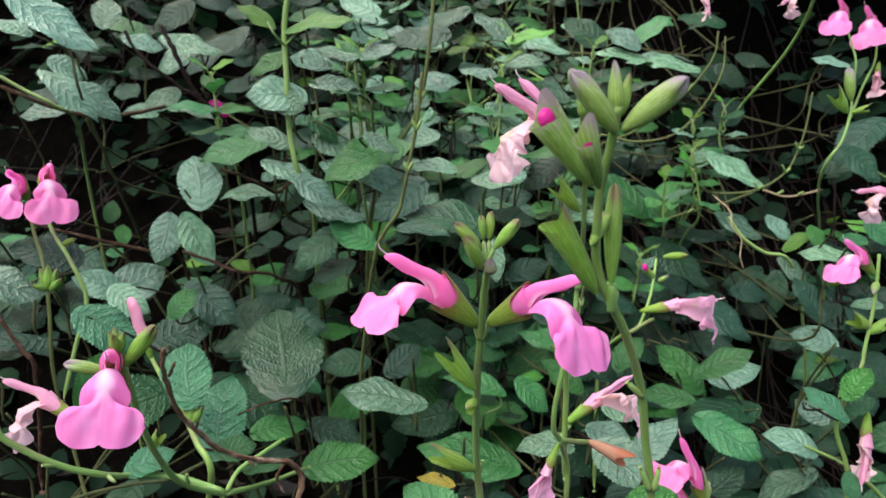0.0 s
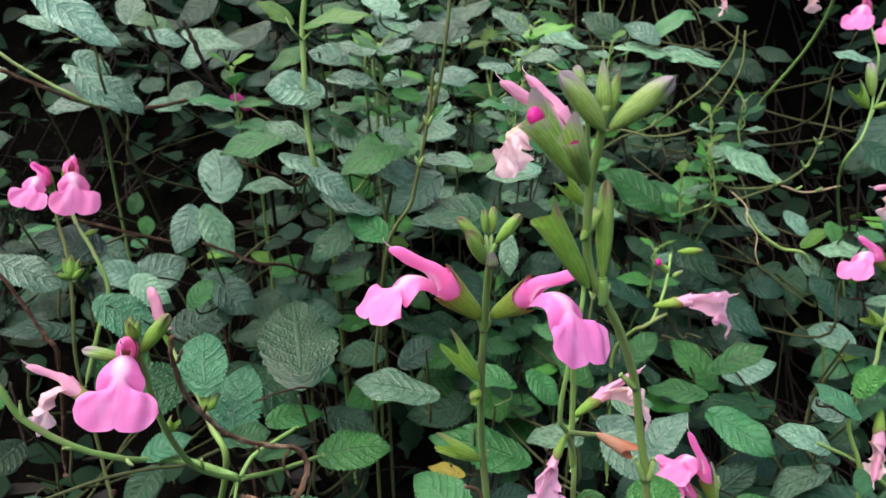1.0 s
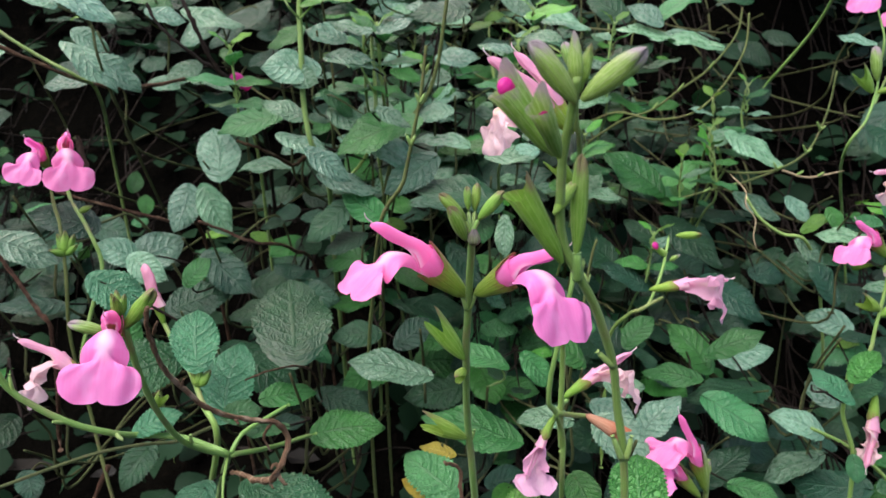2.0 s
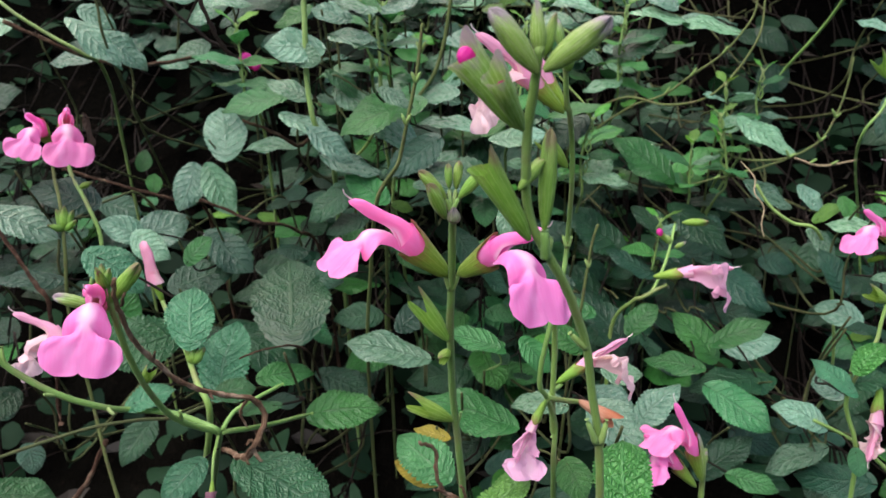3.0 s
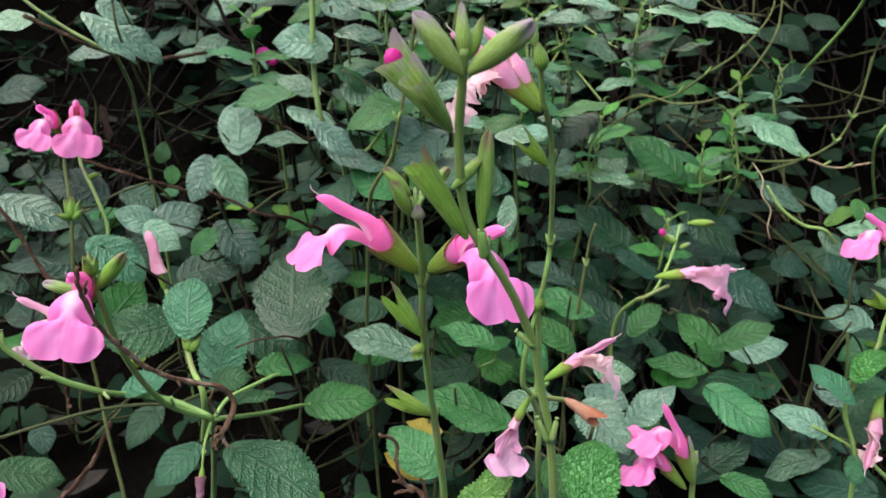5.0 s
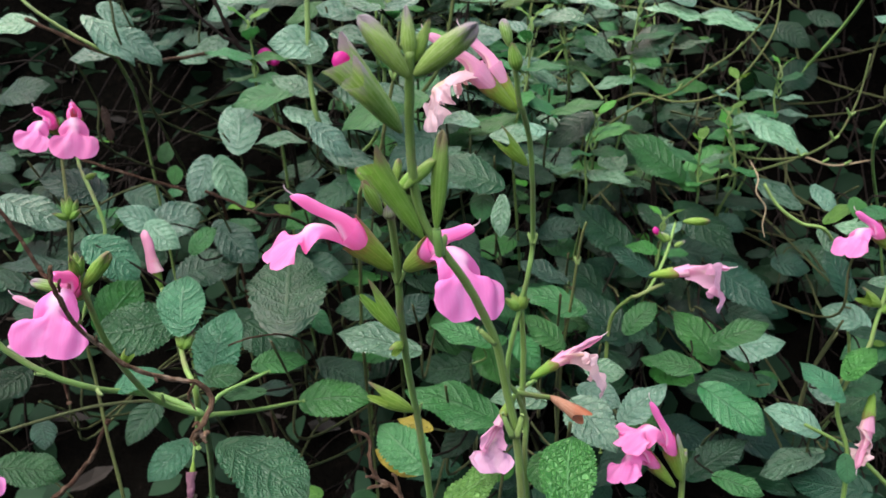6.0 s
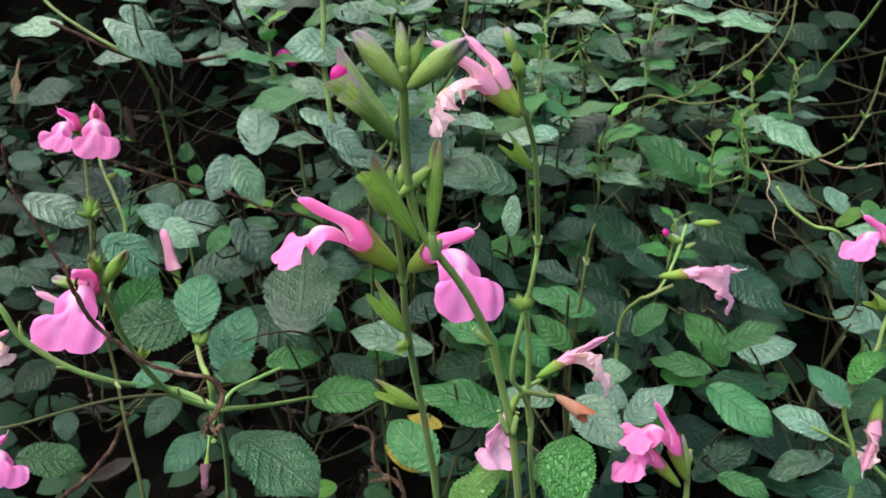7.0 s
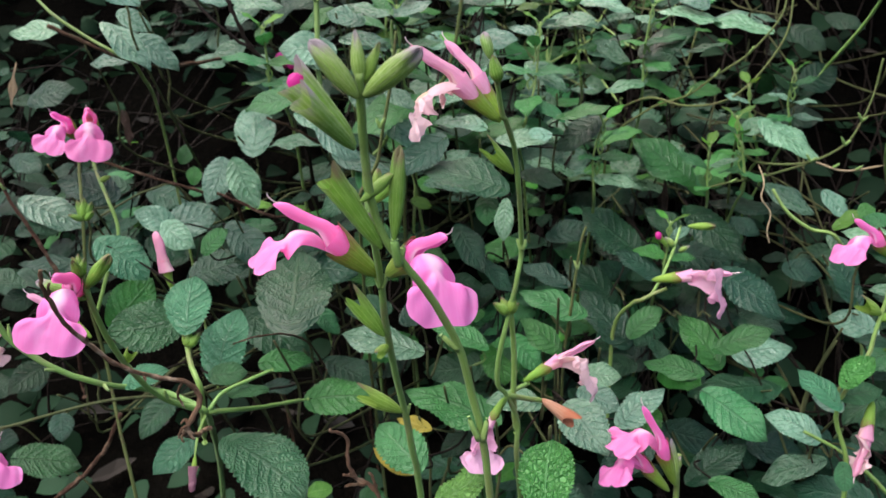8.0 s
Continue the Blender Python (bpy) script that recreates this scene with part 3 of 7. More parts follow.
stem(twin_stalk, [(0.0115, 0.1933, 0.3548), (0.0099, 0.1916, 0.3540)], 0.0006, 0.0006, stem_green, "pedicel")
calyx(twin_stalk, (0.0121, 0.1923, 0.3523), (0.0123, 0.1912, 0.3568), 0.80, "bud", calyx_dusky)
calyx(twin_stalk, (0.0097, 0.2180, 0.3096), (-0.0020, 0.2144, 0.3263), 0.30, "open", calyx_green)
calyx(twin_stalk, (0.0102, 0.2221, 0.3051), (0.0073, 0.2165, 0.3025), 0.55, "open", calyx_green)
calyx(twin_stalk, (0.0109, 0.2386, 0.2718), (-0.0060, 0.2326, 0.2822), 0.29, "open", calyx_green)
stub(twin_stalk, (0.0121, 0.2402, 0.2697), (0.0136, 0.2392, 0.2750))
stub(twin_stalk, (0.0105, 0.2107, 0.3284), (0.0088, 0.2098, 0.3339))
stub(twin_stalk, (0.0112, 0.2107, 0.3284), (0.0134, 0.2099, 0.3342))

tall_stalk = thing("salvia_stalk", (0.0556, 0.2223, 0.0000), "tall green salvia stalk with swollen buds and spent calyces", "flower stalk", "salvia stalks")
stem(tall_stalk, [(0.0294, 0.1292, 0.3970), (0.0289, 0.1318, 0.3901), (0.0283, 0.1354, 0.3827), (0.0284, 0.1378, 0.3751), (0.0291, 0.1404, 0.3681), (0.0308, 0.1423, 0.3626), (0.0334, 0.1444, 0.3580), (0.0386, 0.1505, 0.3483), (0.0441, 0.1581, 0.3337), (0.0467, 0.1623, 0.3209), (0.0495, 0.1653, 0.3073), (0.0516, 0.1690, 0.2891), (0.0531, 0.1748, 0.2678), (0.0556, 0.1923, 0.2160)], 0.0008, 0.0010, stem_green)
stem(tall_stalk, [(0.0333, 0.1438, 0.3571), (0.0329, 0.1425, 0.3602), (0.0326, 0.1422, 0.3630)], 0.0010, 0.0009, stem_green, "side_stem")
calyx(tall_stalk, (0.0326, 0.1421, 0.3628), (0.0330, 0.1453, 0.3813), 0.18, "closed", calyx_green)
calyx(tall_stalk, (0.0297, 0.1422, 0.3609), (0.0191, 0.1367, 0.3785), 0.29, "gape", calyx_green, (0.6, -0.3, 0.6))
calyx(tall_stalk, (0.0272, 0.1363, 0.3718), (0.0320, 0.1448, 0.3764), 0.22, "closed", calyx_green)
calyx(tall_stalk, (0.0266, 0.1345, 0.3830), (0.0152, 0.1281, 0.3977), 0.37, "gape", calyx_dark, (0.4100, 0.5000, 0.5200))
flower(tall_stalk, (0.0184, 0.1299, 0.3935), (0.0163, 0.1287, 0.3963), (0.0126, 0.1240, 0.3906), "bud")
calyx(tall_stalk, (0.0273, 0.1322, 0.3828), (0.0213, 0.1172, 0.3946), 0.24, "gape", calyx_dark, (0.2900, 0.0900, 0.4400))
flower(tall_stalk, (0.0237, 0.1239, 0.3894), (0.0230, 0.1218, 0.3910), (0.0202, 0.1208, 0.3866), "bud")
calyx(tall_stalk, (0.0292, 0.1288, 0.3926), (0.0213, 0.1270, 0.4022), 0.31, "closed", calyx_dark)
calyx(tall_stalk, (0.0294, 0.1297, 0.3956), (0.0285, 0.1299, 0.4042), 0.31, "bud", calyx_dark)
calyx(tall_stalk, (0.0299, 0.1307, 0.3951), (0.0320, 0.1331, 0.4023), 0.31, "bud", calyx_green)
calyx(tall_stalk, (0.0302, 0.1292, 0.3931), (0.0405, 0.1294, 0.4013), 0.32, "closed", calyx_dark)
stub(tall_stalk, (0.0489, 0.1640, 0.3067), (0.0462, 0.1632, 0.3132))
stub(tall_stalk, (0.0500, 0.1642, 0.3067), (0.0509, 0.1639, 0.3129))
stub(tall_stalk, (0.0441, 0.1579, 0.3331), (0.0402, 0.1562, 0.3371))
stub(tall_stalk, (0.0334, 0.1444, 0.3580), (0.0342, 0.1441, 0.3613))

faded_stalk = thing("salvia_stalk", (0.0565, 0.3301, 0.0000), "green salvia stalk with faded pale pink flowers", "flower stalk", "salvia stalks")
stem(faded_stalk, [(0.0413, 0.2289, 0.3965), (0.0433, 0.2366, 0.3815), (0.0445, 0.2391, 0.3783), (0.0468, 0.2491, 0.3675), (0.0482, 0.2557, 0.3528), (0.0491, 0.2682, 0.3292), (0.0483, 0.2672, 0.3184), (0.0458, 0.2678, 0.3034), (0.0438, 0.2667, 0.2932), (0.0421, 0.2672, 0.2810), (0.0424, 0.2689, 0.2719), (0.0455, 0.2730, 0.2660), (0.0499, 0.2801, 0.2508), (0.0502, 0.2808, 0.2346), (0.0529, 0.2926, 0.1998), (0.0565, 0.3001, 0.1492)], 0.0008, 0.0011, stem_green)
stem(faded_stalk, [(0.0455, 0.2730, 0.2660), (0.0528, 0.2805, 0.2617), (0.0608, 0.2872, 0.2581)], 0.0012, 0.0010, stem_green, "side_stem")
stem(faded_stalk, [(0.0455, 0.2730, 0.2660), (0.0485, 0.2835, 0.2639), (0.0527, 0.2942, 0.2620)], 0.0010, 0.0009, stem_green, "side_stem")
stem(faded_stalk, [(0.0462, 0.2688, 0.3030), (0.0476, 0.2750, 0.2831), (0.0481, 0.2777, 0.2621), (0.0496, 0.2815, 0.2448)], 0.0010, 0.0012, stem_green, "side_stem")
calyx(faded_stalk, (0.0402, 0.2290, 0.3976), (0.0378, 0.2297, 0.4053), 0.42, "closed", calyx_dark)
calyx(faded_stalk, (0.0430, 0.2297, 0.3909), (0.0405, 0.2283, 0.3988), 0.50, "bud", calyx_green)
flower(faded_stalk, (0.0428, 0.2388, 0.3782), (0.0158, 0.2290, 0.4013), (0.0229, 0.2250, 0.3678), "faded", 1.05, 0.6)
flower(faded_stalk, (0.0442, 0.2391, 0.3786), (0.0240, 0.2415, 0.4032), (0.0308, 0.2315, 0.3709), "faded", 0.75, 0.5)
calyx(faded_stalk, (0.0460, 0.2539, 0.3590), (0.0348, 0.2481, 0.3713), 0.30, "open", calyx_green)
stub(faded_stalk, (0.0490, 0.2679, 0.3282), (0.0473, 0.2678, 0.3325))
stub(faded_stalk, (0.0494, 0.2680, 0.3282), (0.0506, 0.2684, 0.3325))
calyx(faded_stalk, (0.0459, 0.2676, 0.3027), (0.0398, 0.2657, 0.3070), 0.50, "bud", calyx_green)
calyx(faded_stalk, (0.0459, 0.2676, 0.3027), (0.0423, 0.2686, 0.3085), 0.50, "bud", calyx_green)
calyx(faded_stalk, (0.0459, 0.2676, 0.3027), (0.0490, 0.2692, 0.3066), 0.50, "bud", calyx_green)
calyx(faded_stalk, (0.0459, 0.2676, 0.3027), (0.0471, 0.2688, 0.3100), 0.50, "bud", calyx_green)
flower(faded_stalk, (0.0507, 0.2940, 0.2629), (0.0791, 0.3000, 0.2820), (0.0648, 0.2680, 0.2707), "faded", 1.15, 0.35)
calyx(faded_stalk, (0.0589, 0.2861, 0.2592), (0.0749, 0.2760, 0.2548), 0.33, "cup", withered)
flower(faded_stalk, (0.0447, 0.2716, 0.2655), (0.0341, 0.2620, 0.2434), (0.0405, 0.2220, 0.2729), "ruffled", 1.15, 0.75)
stem(faded_stalk, [(0.0427, 0.2716, 0.2589), (0.0447, 0.2730, 0.2627), (0.0455, 0.2730, 0.2660)], 0.0008, 0.0009, stem_green, "pedicel")

arching_stalk = thing("salvia_stalk", (-0.1340, 0.3993, 0.0000), "arching green salvia stalk with a broad-lipped pink flower", "flower stalk", "salvia stalks")
stem(arching_stalk, [(-0.1736, 0.2424, 0.3105), (-0.1594, 0.2407, 0.2957), (-0.1533, 0.2432, 0.2820), (-0.1391, 0.2492, 0.2685), (-0.1262, 0.2592, 0.2586), (-0.1203, 0.2701, 0.2525), (-0.1065, 0.2739, 0.2500), (-0.0939, 0.2748, 0.2455), (-0.0875, 0.2749, 0.2420), (-0.0963, 0.2946, 0.2237), (-0.1147, 0.3330, 0.1843), (-0.1333, 0.3694, 0.1380), (-0.1546, 0.4088, 0.0663), (-0.1662, 0.4282, -0.0078)], 0.0012, 0.0015, stem_green)
stem(arching_stalk, [(-0.0875, 0.2749, 0.2420), (-0.0963, 0.2565, 0.2568), (-0.0978, 0.2403, 0.2753), (-0.0970, 0.2254, 0.2965), (-0.0960, 0.2169, 0.3145), (-0.0969, 0.2152, 0.3242)], 0.0013, 0.0010, stem_green, "side_stem")
stem(arching_stalk, [(-0.0863, 0.2753, 0.2427), (-0.0828, 0.2827, 0.2483), (-0.0758, 0.2948, 0.2496), (-0.0695, 0.3066, 0.2501)], 0.0010, 0.0009, stem_green, "side_stem")
stem(arching_stalk, [(-0.0862, 0.2751, 0.2420), (-0.0762, 0.3005, 0.2324), (-0.0654, 0.3406, 0.2187)], 0.0011, 0.0009, stem_green, "side_stem")
stub(arching_stalk, (-0.1533, 0.2432, 0.2820), (-0.1536, 0.2430, 0.2893))
stub(arching_stalk, (-0.1391, 0.2491, 0.2680), (-0.1411, 0.2451, 0.2701))
stub(arching_stalk, (-0.0945, 0.2568, 0.2569), (-0.0941, 0.2550, 0.2613))
stub(arching_stalk, (-0.1250, 0.2593, 0.2582), (-0.1216, 0.2574, 0.2568))
flower(arching_stalk, (-0.1042, 0.2275, 0.3111), (-0.0911, 0.1945, 0.3291), (-0.0964, 0.1946, 0.2958), "fresh", 0.86)
calyx(arching_stalk, (-0.0968, 0.2147, 0.3223), (-0.0997, 0.2140, 0.3328), 0.42, "bud", calyx_green)
calyx(arching_stalk, (-0.0968, 0.2147, 0.3223), (-0.0988, 0.2175, 0.3334), 0.42, "bud", calyx_green)
calyx(arching_stalk, (-0.0968, 0.2147, 0.3223), (-0.0941, 0.2158, 0.3320), 0.42, "bud", calyx_green)
calyx(arching_stalk, (-0.0968, 0.2147, 0.3223), (-0.0960, 0.2106, 0.3295), 0.42, "bud", calyx_green)
calyx(arching_stalk, (-0.0962, 0.2157, 0.3180), (-0.0862, 0.2166, 0.3301), 0.30, "closed", calyx_green)
calyx(arching_stalk, (-0.1012, 0.2164, 0.3159), (-0.1114, 0.2117, 0.3203), 0.32, "closed", calyx_dark)
flower(arching_stalk, (-0.1380, 0.2717, 0.2739), (-0.1670, 0.2715, 0.2920), (-0.1602, 0.2653, 0.2776), "faded")
calyx(arching_stalk, (-0.0985, 0.2364, 0.2805), (-0.0943, 0.2369, 0.2872), 0.50, "open", calyx_green)
flower(arching_stalk, (-0.0847, 0.2584, 0.2303), (-0.0828, 0.2509, 0.2173), (-0.0756, 0.2564, 0.2251), "spent")
stem(arching_stalk, [(-0.0847, 0.2583, 0.2298), (-0.0859, 0.2642, 0.2368), (-0.0874, 0.2748, 0.2415)], 0.0005, 0.0007, stem_green, "pedicel")

curled_twig = thing("dry_twig", (-0.0853, 0.2735, 0.2355), "dry brown curled twig with peeling bark", "twig", "dry twigs")
stem(curled_twig, [(-0.0578, 0.1493, 0.3473), (-0.0590, 0.1511, 0.3412), (-0.0591, 0.1570, 0.3307), (-0.0569, 0.1633, 0.3218), (-0.0524, 0.1688, 0.3141), (-0.0459, 0.1748, 0.3087), (-0.0397, 0.1802, 0.3051), (-0.0374, 0.1830, 0.2991), (-0.0387, 0.1787, 0.2931), (-0.0425, 0.1826, 0.2869), (-0.0547, 0.2096, 0.2704), (-0.0853, 0.2735, 0.2355)], 0.0005, 0.0010, bark_pale)
stem(curled_twig, [(-0.0581, 0.1519, 0.3402), (-0.0563, 0.1494, 0.3431), (-0.0558, 0.1497, 0.3442)], 0.0004, 0.0003, bark_pale, "side_twig")
stem(curled_twig, [(-0.0573, 0.1625, 0.3229), (-0.0554, 0.1601, 0.3261)], 0.0004, 0.0003, bark_pale, "side_twig")
stem(curled_twig, [(-0.0482, 0.1731, 0.3101), (-0.0466, 0.1709, 0.3093)], 0.0005, 0.0003, bark_pale, "side_twig")
stem(curled_twig, [(-0.0408, 0.1802, 0.3051), (-0.0434, 0.1813, 0.3005), (-0.0420, 0.1823, 0.2956)], 0.0005, 0.0003, bark_pale, "side_twig")
stem(curled_twig, [(-0.0390, 0.1785, 0.2928), (-0.0402, 0.1765, 0.2919), (-0.0410, 0.1757, 0.2893)], 0.0006, 0.0003, bark_pale, "side_twig")
stem(curled_twig, [(-0.0397, 0.1791, 0.2913), (-0.0376, 0.1774, 0.2895), (-0.0365, 0.1773, 0.2886)], 0.0006, 0.0003, bark_pale, "side_twig")
stem(curled_twig, [(-0.0387, 0.1787, 0.2931), (-0.0402, 0.1782, 0.2941), (-0.0408, 0.1773, 0.2930)], 0.0006, 0.0003, bark_pale, "side_twig")
stem(curled_twig, [(-0.0409, 0.1803, 0.2890), (-0.0412, 0.1780, 0.2884), (-0.0400, 0.1769, 0.2876)], 0.0006, 0.0003, bark_pale, "side_twig")

forked_twig = thing("dry_twig", (0.0194, 0.2188, 0.0000), "small dry brown forked twig", "twig", "dry twigs")
stem(forked_twig, [(0.0056, 0.1751, 0.2980), (0.0097, 0.1780, 0.2944), (0.0103, 0.1772, 0.2875), (0.0124, 0.1781, 0.2821), (0.0163, 0.1791, 0.2795), (0.0190, 0.1793, 0.2746), (0.0196, 0.1863, 0.2544), (0.0194, 0.1988, 0.2237)], 0.0005, 0.0007, bark_pale)
stem(forked_twig, [(0.0126, 0.1782, 0.2821), (0.0111, 0.1763, 0.2838), (0.0097, 0.1743, 0.2852)], 0.0005, 0.0004, bark_pale, "side_twig")
stem(forked_twig, [(0.0184, 0.1789, 0.2773), (0.0177, 0.1772, 0.2830), (0.0166, 0.1766, 0.2854)], 0.0005, 0.0004, bark_pale, "side_twig")
stem(forked_twig, [(0.0149, 0.1781, 0.2806), (0.0122, 0.1758, 0.2814), (0.0101, 0.1743, 0.2813)], 0.0006, 0.0004, bark_pale, "side_twig")

thin_twig = thing("dry_twig", (-0.1950, 0.3562, 0.0000), "thin dark brown upright twig", "twig", "dry twigs")
stem(thin_twig, [(-0.2018, 0.3035, 0.3506), (-0.2020, 0.3061, 0.3302), (-0.1917, 0.3055, 0.3139), (-0.1790, 0.3050, 0.2930), (-0.1746, 0.3069, 0.2784), (-0.1950, 0.3362, 0.2076)], 0.0007, 0.0012, bark)
stub(thin_twig, (-0.2020, 0.3061, 0.3302), (-0.2028, 0.3049, 0.3336))

paired_stalk = thing("salvia_stalk", (-0.1505, 0.3433, 0.0000), "green salvia stalk topped by a pair of pink flowers", "flower stalk", "salvia stalks")
stem(paired_stalk, [(-0.1980, 0.3593, 0.3483), (-0.1904, 0.3465, 0.3354), (-0.1785, 0.3296, 0.3243), (-0.1741, 0.3223, 0.3030), (-0.1748, 0.3213, 0.2736), (-0.1722, 0.3265, 0.2343), (-0.1625, 0.3186, 0.2000), (-0.1532, 0.3122, 0.1714), (-0.1505, 0.3133, 0.1363)], 0.0008, 0.0010, stem_old)
stem(paired_stalk, [(-0.1927, 0.3641, 0.3510), (-0.1844, 0.3507, 0.3356), (-0.1710, 0.3389, 0.3229), (-0.1635, 0.3352, 0.3049), (-0.1671, 0.3295, 0.2867), (-0.1719, 0.3216, 0.2615)], 0.0009, 0.0010, stem_green, "side_stem")
flower(paired_stalk, (-0.1980, 0.3593, 0.3483), (-0.1893, 0.3287, 0.3651), (-0.1976, 0.3257, 0.3297), "fresh", 0.74)
flower(paired_stalk, (-0.1927, 0.3641, 0.3510), (-0.1708, 0.3304, 0.3672), (-0.1735, 0.3305, 0.3244), "fresh", 0.78)
calyx(paired_stalk, (-0.1743, 0.3402, 0.3296), (-0.1643, 0.3391, 0.3343), 0.40, "bud", calyx_young)
calyx(paired_stalk, (-0.1747, 0.3249, 0.3125), (-0.1793, 0.3249, 0.3266), 0.40, "bud", calyx_green)
calyx(paired_stalk, (-0.1747, 0.3249, 0.3125), (-0.1738, 0.3254, 0.3288), 0.40, "bud", calyx_green)
calyx(paired_stalk, (-0.1747, 0.3249, 0.3125), (-0.1688, 0.3275, 0.3258), 0.40, "bud", calyx_green)
calyx(paired_stalk, (-0.1747, 0.3249, 0.3125), (-0.1814, 0.3167, 0.3176), 0.40, "bud", calyx_green)
calyx(paired_stalk, (-0.1747, 0.3249, 0.3125), (-0.1655, 0.3243, 0.3198), 0.40, "bud", calyx_green)

bud_stalk = thing("salvia_stalk", (-0.1092, 0.3383, 0.0000), "short green salvia stalk with a furled pale bud", "flower stalk", "salvia stalks")
stem(bud_stalk, [(-0.1363, 0.3361, 0.2764), (-0.1220, 0.3181, 0.2671), (-0.1115, 0.3034, 0.2648), (-0.1021, 0.2902, 0.2569), (-0.0950, 0.2851, 0.2454), (-0.1083, 0.3084, 0.2055)], 0.0010, 0.0014, stem_green)
flower(bud_stalk, (-0.1362, 0.3359, 0.2755), (-0.1442, 0.3387, 0.3056), (-0.1281, 0.3310, 0.2980), "furled")
calyx(bud_stalk, (-0.1055, 0.2955, 0.2628), (-0.1105, 0.2969, 0.2708), 0.50, "bud", calyx_young)
calyx(bud_stalk, (-0.1055, 0.2955, 0.2628), (-0.1055, 0.2985, 0.2734), 0.50, "bud", calyx_young)
calyx(bud_stalk, (-0.1055, 0.2955, 0.2628), (-0.1008, 0.2981, 0.2692), 0.50, "bud", calyx_young)

withered_stalk = thing("salvia_stalk", (0.0948, 0.4639, 0.0000), "green salvia stalk with a shrivelled pale pink flower", "flower stalk", "salvia stalks")
stem(withered_stalk, [(0.1192, 0.4108, 0.2725), (0.1127, 0.4098, 0.2693), (0.1056, 0.4085, 0.2652), (0.1015, 0.4149, 0.2606), (0.0940, 0.4279, 0.2439), (0.0931, 0.4303, 0.2155), (0.0948, 0.4339, 0.1522)], 0.0010, 0.0013, stem_green)
calyx(withered_stalk, (0.1177, 0.4110, 0.2959), (0.1119, 0.4090, 0.3024), 0.42, "gape", calyx_green)
flower(withered_stalk, (0.1136, 0.4095, 0.3011), (0.1104, 0.4080, 0.3041), (0.1103, 0.4060, 0.3011), "bud")
flower(withered_stalk, (0.1108, 0.4104, 0.2771), (0.1511, 0.4020, 0.2864), (0.1194, 0.3720, 0.2720), "ruffled", 1.15, 0.0)
stem(withered_stalk, [(0.1056, 0.4085, 0.2652), (0.1115, 0.4124, 0.2680), (0.1189, 0.4215, 0.2808), (0.1235, 0.4307, 0.2920), (0.1267, 0.4393, 0.3019)], 0.0010, 0.0008, stem_green, "side_stem")
calyx(withered_stalk, (0.1235, 0.4307, 0.2920), (0.1147, 0.4281, 0.2994), 0.50, "bud", calyx_dark)
calyx(withered_stalk, (0.1260, 0.4303, 0.2889), (0.1337, 0.4281, 0.2951), 0.40, "bud", calyx_dark)
calyx(withered_stalk, (0.1309, 0.4400, 0.3020), (0.1457, 0.4406, 0.3024), 0.30, "closed", calyx_green)

gaping_stalk = thing("salvia_stalk", (0.1264, 0.3635, 0.0000), "green salvia stalk with two gaping pink flowers", "flower stalk", "salvia stalks")
stem(gaping_stalk, [(0.1211, 0.3166, 0.2243), (0.1207, 0.3140, 0.2156), (0.1216, 0.3164, 0.2049), (0.1223, 0.3176, 0.1898), (0.1264, 0.3335, 0.1503)], 0.0010, 0.0014, stem_green)
flower(gaping_stalk, (0.1206, 0.3132, 0.2101), (0.1016, 0.3000, 0.2543), (0.0890, 0.2910, 0.2460), "fresh", 0.95, slim=0.66)
flower(gaping_stalk, (0.1177, 0.3120, 0.2077), (0.0895, 0.2970, 0.2403), (0.0872, 0.2870, 0.2300), "fresh", 0.90, slim=0.66)
calyx(gaping_stalk, (0.1200, 0.3129, 0.2119), (0.1136, 0.3145, 0.2331), 0.32, "open", calyx_dark)
calyx(gaping_stalk, (0.1201, 0.3145, 0.2176), (0.1220, 0.3143, 0.2271), 0.50, "bud", calyx_dark)

slender_stalk = thing("salvia_stalk", (0.2052, 0.3801, 0.0000), "slender green salvia stalk with a pink flower among leaves", "flower stalk", "salvia stalks")
stem(slender_stalk, [(0.2129, 0.3614, 0.3206), (0.2118, 0.3585, 0.3072), (0.2099, 0.3557, 0.2937), (0.2063, 0.3522, 0.2775), (0.2041, 0.3499, 0.2667), (0.1975, 0.3471, 0.2532), (0.1945, 0.3483, 0.2348), (0.2028, 0.3482, 0.2105), (0.2052, 0.3501, 0.1713)], 0.0008, 0.0011, stem_green)
stem(slender_stalk, [(0.1975, 0.3471, 0.2532), (0.1947, 0.3476, 0.2559), (0.1928, 0.3459, 0.2478)], 0.0011, 0.0010, stem_green, "side_stem")
stem(slender_stalk, [(0.1839, 0.3558, 0.2220), (0.1997, 0.3543, 0.2150), (0.2141, 0.3522, 0.2052), (0.2285, 0.3543, 0.1912)], 0.0008, 0.0011, stem_green, "side_stem")
flower(slender_stalk, (0.2118, 0.3613, 0.3105), (0.1889, 0.3492, 0.3304), (0.1787, 0.3400, 0.3065), "fresh", 0.85)
calyx(slender_stalk, (0.2118, 0.3585, 0.3072), (0.2076, 0.3535, 0.3028), 0.50, "bud", calyx_dark)
flower(slender_stalk, (0.2494, 0.4071, 0.3435), (0.2201, 0.4016, 0.3463), (0.2257, 0.3903, 0.3219), "faded")
flower(slender_stalk, (0.2096, 0.3492, 0.2448), (0.2012, 0.3327, 0.2136), (0.1902, 0.3359, 0.2320), "faded", 0.80)
calyx(slender_stalk, (0.2079, 0.3539, 0.2856), (0.1953, 0.3513, 0.2922), 0.45, "open", calyx_green)
